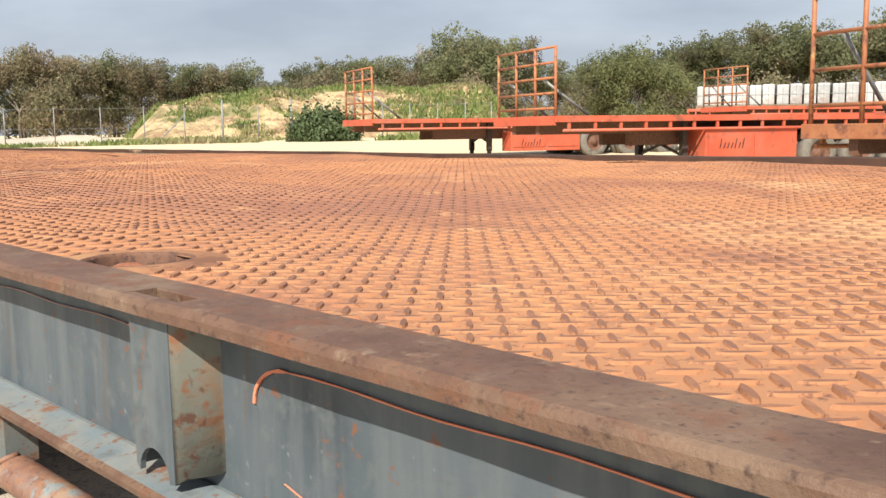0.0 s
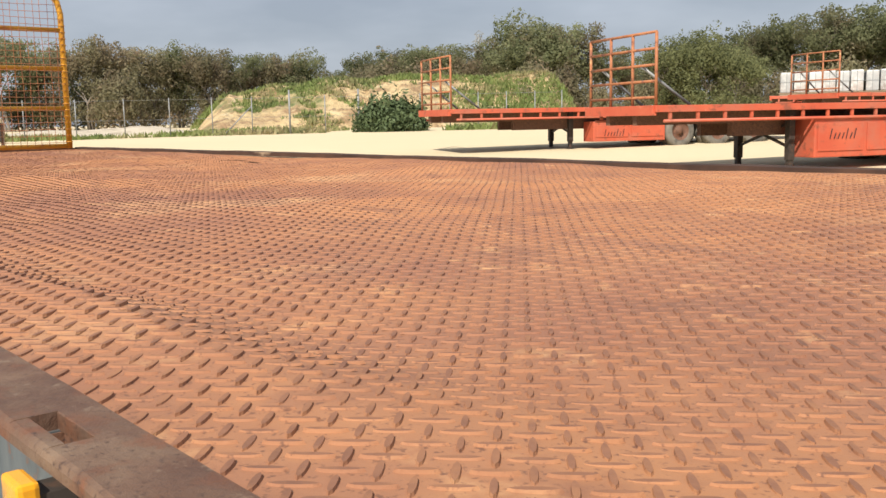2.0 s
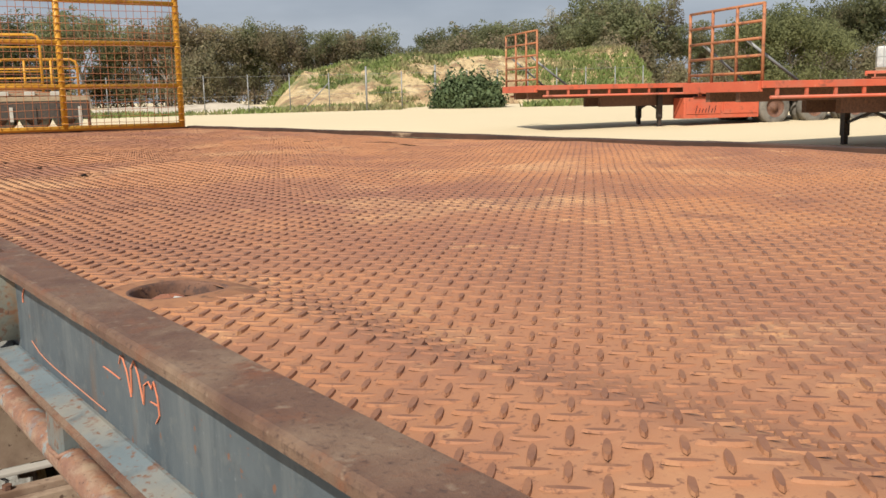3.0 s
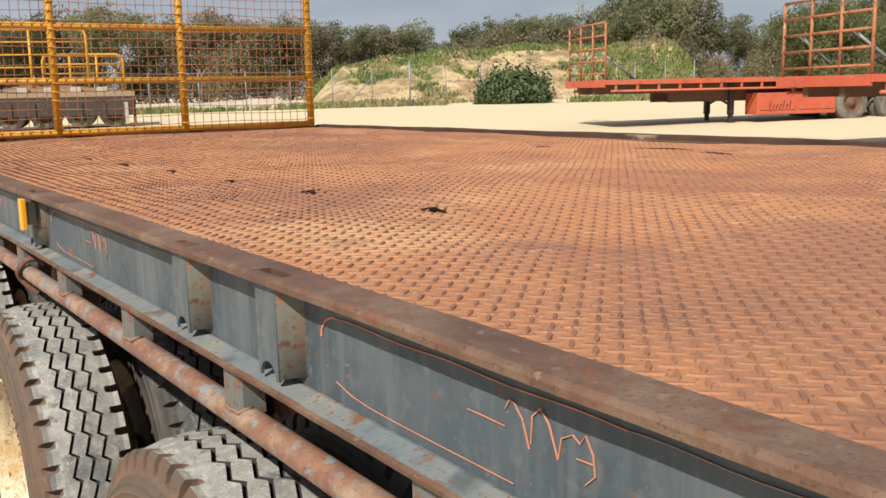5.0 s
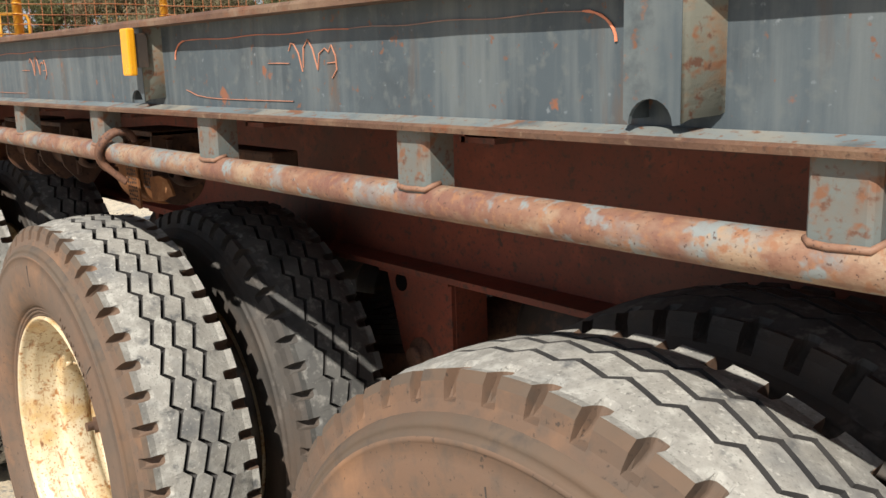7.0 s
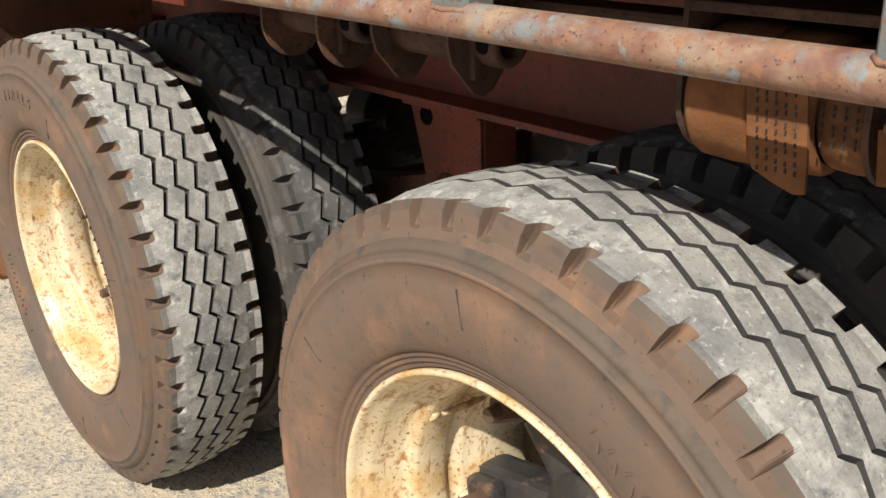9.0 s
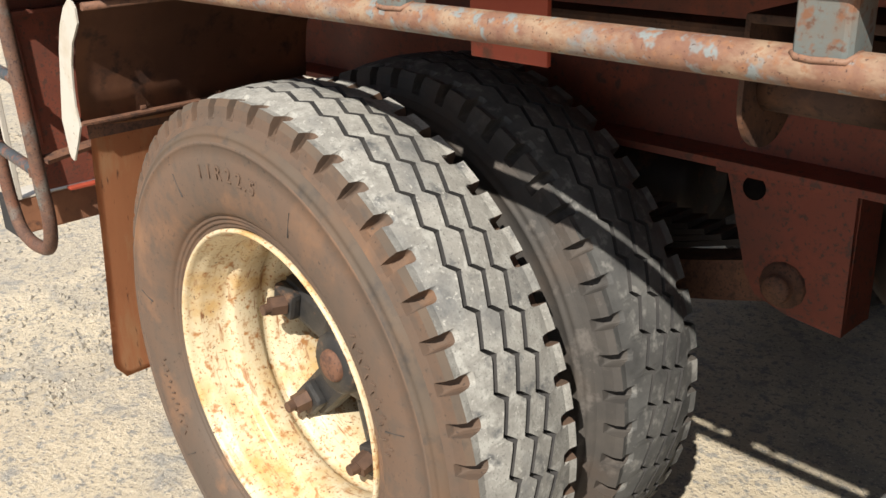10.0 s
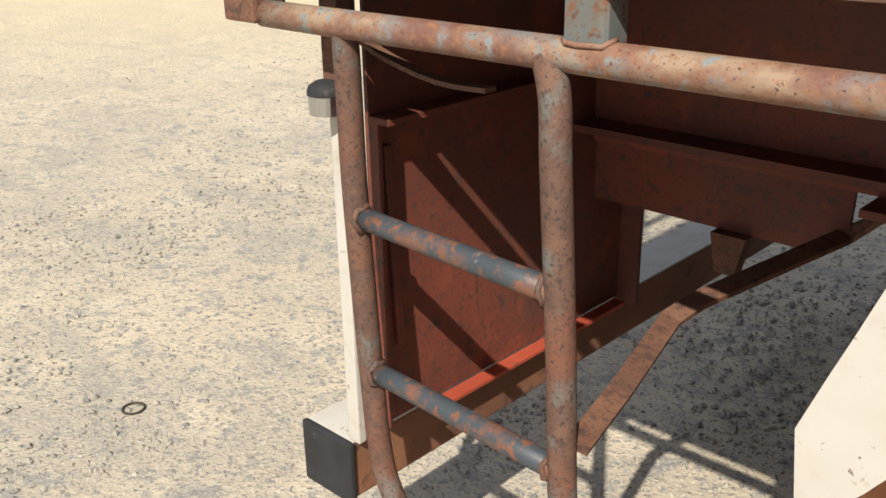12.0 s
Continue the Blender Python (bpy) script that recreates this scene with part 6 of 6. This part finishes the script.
def out_at(yaw, d):
    a = radians(yaw)
    return VIEW.x - d * math.sin(a), VIEW.y + d * math.cos(a)


def build_mound():
    nx, ny = 150, 60
    verts, faces = [], []
    for i in range(nx):
        for j in range(ny):
            u, v = i / (nx - 1), j / (ny - 1)
            yaw = 64.0 - 22.5 * u
            d = 60 + 34 * v
            x, y = out_at(yaw, d)
            edge = min(1.0, max(0.0, u) / 0.085) * min(1.0, (1 - u) / 0.07)
            face = min(1.0, v / 0.30)
            top = 2.55 + 1.15 * min(1.0, max(0.0, (u - 0.12) / 0.22)) + 0.35 * fbm(u * 6, v * 3, 1.0, 2.0)
            gully = 0.9 * abs(fbm(u * 34, v * 3, 1.0, 9.0)) * face * (1 - face) * 3
            z = ground_z(x, y) - 0.25 + top * (edge ** 0.7) * (face ** 0.75) + (0.30 * fbm(x, y, 0.35, 5.0) - gully) * edge * face
            verts.append((x, y, z))
    for i in range(nx - 1):
        for j in range(ny - 1):
            faces.append((i * ny + j, (i + 1) * ny + j, (i + 1) * ny + j + 1, i * ny + j + 1))
    m = material("eroded_sand", (0.50, 0.355, 0.18), (0.62, 0.48, 0.27), 0.5, 0.95, bump=1.0, bump_scale=1.1, depth=0.8,
                 layers=[((0.33, 0.215, 0.115), 0.55, 0.54, 0.07), ((0.25, 0.17, 0.10), 1.6, 0.60, 0.05), ((0.58, 0.47, 0.29), 0.8, 0.62, 0.06), ((0.13, 0.165, 0.055), 0.16, 0.62, 0.05)])
    ob = mesh_from("sand_mound", verts, faces, m)
    ob.data.polygons.foreach_set("use_smooth", [True] * len(ob.data.polygons))
    tagged(ob, "mound of yellow sand overgrown with green weeds", "mound")
    return verts


MOUND = build_mound()


def tufts(name, spots, size, mat, label, category, seed, per=7):
    """Upright blades and leaves in clumps, as one uncountable thing."""
    rng = random.Random(seed)
    verts, faces = [], []
    for x, y, z, s in spots:
        for q in range(per):
            a = rng.uniform(0, 2 * math.pi)
            h = size * s * rng.uniform(0.5, 1.2)
            w = h * rng.uniform(0.18, 0.34)
            ox, oy = rng.gauss(0, 0.5) * size * s, rng.gauss(0, 0.5) * size * s
            lx, ly = rng.gauss(0, 0.35) * h, rng.gauss(0, 0.35) * h
            ca, sa = math.cos(a) * w, math.sin(a) * w
            b = len(verts)
            verts += [(x + ox - ca, y + oy - sa, z - 0.05), (x + ox + ca, y + oy + sa, z - 0.05), (x + ox + lx + ca * 0.5, y + oy + ly + sa * 0.5, z + h * 0.7), (x + ox + lx * 1.4, y + oy + ly * 1.4, z + h)]
            faces.append((b, b + 1, b + 2, b + 3))
    ob = mesh_from(name, verts, faces, mat)
    return tagged(ob, label, category, kind="stuff")


rng = random.Random(11)
spots = []
for k, (x, y, z) in enumerate(MOUND):
    u, v = (k // 60) / 149, (k % 60) / 59
    g = noise.noise(Vector((x * 0.16, y * 0.16, 3.3))) + 0.45 * noise.noise(Vector((x * 0.5, y * 0.5, 1.0)))
    # the sand is bare on the steep face of the near end, and overgrown on top and along the rest
    bare = 0.55 if u < 0.28 and v < 0.30 else 0.24 if u < 0.72 and v < 0.24 else -0.02 if v < 0.28 else -0.55
    if g > bare:
        for q in range(2):
            spots.append((x + rng.uniform(-0.4, 0.4), y + rng.uniform(-0.4, 0.4), z, rng.uniform(0.5, 1.2)))
tufts("mound_weeds", spots, 0.26, M["grass"], "green weeds growing over the sand", "weeds", 5, 6)
spots = []
for k in range(5200):
    yaw, d = rng.uniform(42, 98), rng.uniform(50.5, 57)
    x, y = out_at(yaw, d)
    n_ = noise.noise(Vector((x * 0.12, y * 0.12, 8.0)))
    if n_ > -0.3 + (0.4 if yaw < 53 else 0):
        spots.append((x, y, ground_z(x, y), rng.uniform(0.4, 1.0) * (1.0 + max(0.0, n_) * 1.8)))
tufts("verge_grass", spots, 0.30, M["grass"], "rough green grass along the fence", "grass", 6, 5)


def build_bank():
    """A low pale bank of sand behind the fence."""
    verts, faces = [], []
    nx, ny = 90, 10
    for i in range(nx):
        for j in range(ny):
            u, v = i / (nx - 1), j / (ny - 1)
            x, y = out_at(100 - 37 * u, 58.5 + 6 * v)
            h = (0.42 + 0.2 * fbm(u * 14, v, 1.0, 6.0)) * math.sin(math.pi * v) * min(1.0, u * 12, (1 - u) * 12)
            verts.append((x, y, ground_z(x, y) - 0.05 + h))
    for i in range(nx - 1):
        for j in range(ny - 1):
            faces.append((i * ny + j, (i + 1) * ny + j, (i + 1) * ny + j + 1, i * ny + j + 1))
    m = material("pale_sand", (0.40, 0.345, 0.27), (0.50, 0.44, 0.345), 0.8, 0.95, bump=0.6, bump_scale=2.0, depth=0.2, layers=[((0.29, 0.24, 0.18), 0.7, 0.6, 0.08)])
    ob = mesh_from("sand_bank", verts, faces, m)
    ob.data.polygons.foreach_set("use_smooth", [True] * len(ob.data.polygons))
    tagged(ob, "low bank of pale sand behind the fence", "bank")


build_bank()


def tree_mesh(seed, h, spread, leaf, n, mats, low=0.03, base=0.28, puff=0.085, fill=26):
    rng = random.Random(seed)
    t = empty("tree")
    bm = bmesh.new()
    tips = []

    def limb(a, d, ln, r, depth):
        b = a + d * ln
        mid = a + d * ln * 0.5 + Vector((rng.uniform(-1, 1), rng.uniform(-1, 1), 0)) * ln * 0.06
        pts = [a, mid, b]
        seg = 6
        rings = []
        for k, p in enumerate(pts):
            rr = r * (1 - 0.25 * k)
            rings.append([bm.verts.new(p + Vector((rr * math.cos(2 * math.pi * q / seg), rr * math.sin(2 * math.pi * q / seg), 0))) for q in range(seg)])
        for x, y in zip(rings, rings[1:]):
            for q in range(seg):
                bm.faces.new((x[q], x[(q + 1) % seg], y[(q + 1) % seg], y[q]))
        if depth <= 1:
            tips.append(b)
        if depth == 0:
            return
        for k in range(rng.choice((2, 3, 3, 4))):
            a2 = rng.uniform(0, 2 * math.pi)
            nd = (d + Vector((math.cos(a2), math.sin(a2), rng.uniform(-0.25, 0.45))) * spread).normalized()
            limb(b, nd, ln * rng.uniform(0.5, 0.85), r * 0.55, depth - 1)

    for k in range(2):
        limb(Vector((0.3 * k, 0.2 * k, 0)), Vector((rng.uniform(-0.2, 0.2), rng.uniform(-0.2, 0.2), 1)).normalized(), h * base * rng.uniform(0.8, 1.1), h * 0.016, 3)
    part("trunk", bm, M["bark"], t)
    zt = max(p.z for p in tips)
    for k in range(fill):
        a2, v = rng.uniform(0, 2 * math.pi), rng.uniform(0.12, 0.85)
        rr = h * 0.30 * math.sqrt(max(0.05, 1 - ((v - 0.45) / 0.55) ** 2)) * rng.uniform(0.45, 1.0)
        tips.append(Vector((rr * math.cos(a2), rr * math.sin(a2), zt * v)))
    # clumps of leaves that face outwards, so that each clump has a lit and a shaded side
    clumps = []
    for p in tips:
        s = h * puff * rng.uniform(0.7, 1.5)
        clumps.append((p, s))
        for q in range(2):
            clumps.append((p + Vector((rng.gauss(0, 0.8), rng.gauss(0, 0.8), rng.gauss(0.1, 0.5))) * s, s * rng.uniform(0.45, 0.75)))
    squeeze_z = h / max(p.z + s for p, s in clumps)
    weight = list(itertools.accumulate(s * s for _, s in clumps))
    verts, faces = [], []
    for c, s in rng.choices(clumps, cum_weights=weight, k=n):
        g = Vector((rng.gauss(0, 1), rng.gauss(0, 1), rng.gauss(0, 1))).normalized()
        p = c + Vector((g.x, g.y, g.z * 0.8)) * s * rng.uniform(0.72, 1.12)
        p.z *= squeeze_z
        if p.z < h * low:
            continue
        out = (g + 0.22 * Vector((rng.gauss(0, 1), rng.gauss(0, 1), rng.gauss(0, 1)))).normalized()
        u = out.orthogonal().normalized()
        u = (Matrix.Rotation(rng.uniform(0, 6.28), 3, out) @ u)
        w = out.cross(u)
        q = rng.uniform(0.5, 1.3) * leaf
        b = len(verts)
        verts += [p - u * q, p + w * q * 0.55, p + u * q, p - w * q * 0.55]
        faces.append((b, b + 1, b + 2, b + 3))
    mesh_from("crown", verts, faces, mats, t)
    return t


TREES = [tree_mesh(1, 10, 0.85, 0.15, 12500, M["foliage"]), tree_mesh(12, 10, 1.0, 0.15, 12500, M["foliage_olive"], fill=34), tree_mesh(23, 10, 0.8, 0.15, 12000, M["foliage"], base=0.33, puff=0.082, fill=8),
         tree_mesh(34, 10, 0.95, 0.14, 12500, M["foliage_light"], fill=34), tree_mesh(45, 10, 1.2, 0.24, 6000, M["foliage_olive"], low=0.0, base=0.14, puff=0.10, fill=34),
         tree_mesh(56, 10, 1.3, 0.45, 6000, M["ivy"], low=0.0, base=0.10, puff=0.14, fill=34)]
WORDS = ["tall dark-green eucalyptus tree behind the yard", "broad olive-green tree behind the yard", "tall open-crowned eucalyptus behind the yard",
         "pale green leafy tree behind the yard", "low bushy olive-green scrub tree", "dark green ivy bush grown over the fence gate"]
for t, words in zip(TREES, WORDS):
    tagged(t, words, "tree", group="trees behind the fence")
# bearing, distance, height, kind
STAND = [(97, 98, 10, 1), (94, 100, 11, 0), (91, 96, 10.5, 1), (88.5, 100, 11, 2), (86, 100, 10, 0), (83.5, 104, 10, 1), (81, 96, 10, 2), (78.5, 100, 10.5, 0), (76.2, 102, 9.5, 1), (74, 98, 10, 2), (71.8, 104, 10, 0),
         (69.9, 98, 9.6, 1), (68.2, 100, 9.8, 1), (66.4, 102, 10, 1), (64.8, 104, 10, 0), (63, 100, 9.5, 1), (61.3, 102, 10, 2), (59.8, 102, 9.4, 1), (58.4, 103, 9, 0), (56.9, 112, 6.0, 1),
         (55.4, 120, 6.2, 2), (53.6, 124, 8.4, 0), (52.2, 122, 9.4, 2), (50.8, 124, 10.4, 2), (49.2, 126, 10, 0), (47.8, 124, 8.6, 1), (46.2, 128, 9.6, 2), (44.6, 122, 12.2, 2),
         (43.2, 122, 13, 0), (41.8, 124, 12.2, 1), (40.2, 126, 9.2, 2), (38.6, 130, 8.4, 1), (37, 122, 8, 0), (35.4, 88, 8.0, 3), (33.9, 86, 8.4, 3), (32.3, 88, 8.2, 3), (33.4, 124, 11, 2), (31.8, 122, 11.5, 2),
         (30.2, 122, 13.4, 0), (28.6, 120, 14.6, 2), (27.0, 122, 14.4, 0), (25.4, 122, 14, 2), (23.8, 122, 11, 1), (22, 116, 13, 0), (20.2, 112, 14.5, 2), (18.4, 110, 14.5, 0), (16, 112, 14, 1), (13, 110, 14, 2)]
for k in range(50):
    STAND.append((98 - 1.75 * k + random.uniform(-0.6, 0.6), 92 + random.uniform(0, 22), random.uniform(5.6, 8.2), 4))
STAND += [(44.6, 66, 3.6, 4), (45.6, 68, 3.2, 4), (54.0, 51.2, 1.7, 5), (53.2, 50.8, 2.3, 5), (52.2, 50.6, 2.7, 5), (51.3, 50.8, 2.6, 5)]
used = set()
for yaw, d, h, k in STAND:
    h *= (0.90 + 0.22 * (yaw * 7.31 % 1.0)) * (0.88 if yaw > 56 else 1.03 if yaw > 41 else 0.96 if yaw > 31 else 0.90)
    x, y = out_at(yaw, d)
    m = pose(x, y, ground_z(x, y) - 0.1, 0, 0, yaw * 37 % 360) @ Matrix.Diagonal((h / 10, h / 10, h / 10, 1))
    if k not in used:
        used.add(k)
        TREES[k].matrix_basis = m
    else:
        c = copy_thing(TREES[k], Matrix.Identity(4))
        c.matrix_basis = m


# ---------------------------------------------------------------- wire fence and pylon
def build_fence():
    f = tagged(empty("wire_fence"), "chain wire fence with grey steel posts", "fence")
    yaws = [97, 94, 91, 88, 85, 82, 79, 76, 73.2, 70.5, 67.9, 65.4, 63, 60.7, 58.5, 56.4, 54.4, 52.5, 50.7, 48.9, 47.2, 45.5, 43.8, 42.2]
    tops = []
    for k, yaw in enumerate(yaws):
        x, y = out_at(yaw, 51)
        z = ground_z(x, y)
        h = 2.0 if k not in (14, 16) else 2.3
        bm = bmesh.new()
        pipe(bm, [(x, y, z - 0.1), (x, y, z + h)], 0.028 if k not in (14, 16) else 0.05, 8)
        part("fence_post", bm, M["galv"], f)
        tops.append(Vector((x, y, z)))
    for h in (0.9, 1.9):
        bm = bmesh.new()
        pipe(bm, [p + Vector((0, 0, h)) for p in tops], 0.006, 4)
        part("strand", bm, M["galv"], f)
    for k in (13, 17):
        bm = bmesh.new()
        pipe(bm, [tops[k] + Vector((0, 0, 1.5)), tops[k] + (tops[k - 1] - tops[k]).normalized() * 1.5], 0.03, 6)
        part("stay", bm, M["galv"], f)


build_fence()


def build_pylon():
    x, y = out_at(47.3, 420)
    p = tagged(empty("power_pylon", (x, y, 0)), "distant grey lattice power pylon", "pylon")
    bm = bmesh.new()
    for sx in (-1, 1):
        for sy in (-1, 1):
            bar(bm, (sx * 3.2, sy * 3.2, 0), (sx * 0.8, sy * 0.8, 38), 0.3)
    for z in range(2, 38, 4):
        w = 3.2 - 2.4 * z / 38
        w2 = 3.2 - 2.4 * (z + 4) / 38
        for s in (-1, 1):
            bar(bm, (-w, s * w, z), (w2, s * w2, z + 4), 0.18)
            bar(bm, (w, s * w, z), (-w2, s * w2, z + 4), 0.18)
    part("tower", bm, M["galv"], p)
    for z, w in ((31, 5.5), (35, 4.5), (38, 3.0)):
        bm = bmesh.new()
        bar(bm, (-w, 0, z), (w, 0, z), 0.3)
        bar(bm, (-w, 0, z), (0, 0, z + 1.6), 0.2)
        bar(bm, (w, 0, z), (0, 0, z + 1.6), 0.2)
        part("cross_arm", bm, M["galv"], p)


build_pylon()


# ---------------------------------------------------------------- tray trailer seen through the gate
def yellow_frame(t, x0, x1, y, z0, h, posts, rails):
    """A tube frame with rounded upper corners."""
    bm = bmesh.new()
    r = 0.22
    pts = [(x0, y, z0), (x0, y, z0 + h - r), (x0 + 0.06, y, z0 + h - 0.07), (x0 + r, y, z0 + h), (x1 - r, y, z0 + h), (x1 - 0.06, y, z0 + h - 0.07), (x1, y, z0 + h - r), (x1, y, z0)]
    pipe(bm, pts, 0.05, 8)
    part("frame_tube", bm, M["yellow"], t)
    for k in range(1, posts):
        bm = bmesh.new()
        u = x0 + (x1 - x0) * k / posts
        pipe(bm, [(u, y, z0), (u, y, z0 + h)], 0.045, 8)
        part("frame_post", bm, M["yellow"], t)
    for k in range(1, rails):
        bm = bmesh.new()
        z = z0 + h * k / rails
        pipe(bm, [(x0, y, z), (x1, y, z)], 0.03, 8)
        part("frame_rail", bm, M["yellow"], t)


def build_tray_trailer():
    x, y = -29.4, 9.7
    t = tagged(empty("tray_trailer", (x, y, ground_z(x, y)), -106.9), "flat timber tray trailer with yellow tube frames and dark underside", "trailer")
    for k in range(4):
        bm = bmesh.new()
        box(bm, (0.02 * k, -0.6 * k - 0.58, 1.06), (9.0, -0.6 * k, 1.22 + 0.02 * (k % 2)), 0.02)
        part("tray_board", bm, M["wood"], t, "weathered timber tray board")
    # dark sheet added in place of the shade beneath the tray
    bm = bmesh.new()
    box(bm, (0.05, -0.10, 0.42), (9.0, -0.02, 1.06), 0.01)
    part("side_skirt", bm, M["dark_steel"], t)
    for yy in (-0.7, -1.6):
        bm = bmesh.new()
        box(bm, (0.1, yy - 0.08, 0.72), (9.0, yy + 0.08, 1.06))
        part("chassis_beam", bm, M["dark_steel"], t)
    for k in range(7):
        bm = bmesh.new()
        box(bm, (0.25 + 0.75 * k, -0.018, 0.10 + 0.25 * (k % 2)), (0.37 + 0.75 * k, 0.03, 0.86), 0.01)
        part("stake", bm, M["dark_steel"] if k % 3 else M["concrete"], t)
    bm = bmesh.new()
    box(bm, (0.0, -2.2, 0.06), (0.08, -0.1, 1.06), 0.01)
    part("rear_flap", bm, M["guard"], t)
    for wx in (0.75, 1.85, 3.0, 4.1):
        far_wheel(t, wx, -0.35)
        far_wheel(t, wx, -2.0)
    yellow_frame(t, 0.35, 3.1, -2.2, 1.24, 1.35, 3, 4)
    yellow_frame(t, 1.5, 7.0, -0.6, 1.24, 2.15, 3, 5)
    for k in range(6):
        bm = bmesh.new()
        bar(bm, (0.7 + 0.35 * k, -0.3 - 0.25 * k, 1.30 + 0.03 * k), (4.4 - 0.2 * k, -0.25 - 0.2 * k, 1.31 + 0.05 * k), 0.13, 0.10, 0.01)
        part("loose_timber", bm, M["rust_orange"] if k % 2 else M["wood"], t, "loose orange-brown timber")
    for k in range(5):
        bm = bmesh.new()
        box(bm, (0.9 + 0.85 * k, -0.16, 1.24), (1.25 + 0.85 * k, 0.0, 1.40), 0.03)
        part("timber_end", bm, M["concrete"], t, "pale sawn block")


build_tray_trailer()

# rusty post standing on the deck's end behind the yellow gate
post = tagged(empty("rusty_post", (-1.543, 0.49, ZD)), "rusty steel post with a dark clevis behind the gate", "post")
bm = bmesh.new()
box(bm, (-0.016, -0.030, -0.01), (0.012, 0.030, 0.60), 0.005)
part("column", bm, M["rust"], post)
bm = bmesh.new()
box(bm, (-0.020, -0.038, 0.60), (0.014, 0.038, 0.665), 0.008)
part("clevis", bm, M["dark_steel"], post, "dark clevis head")
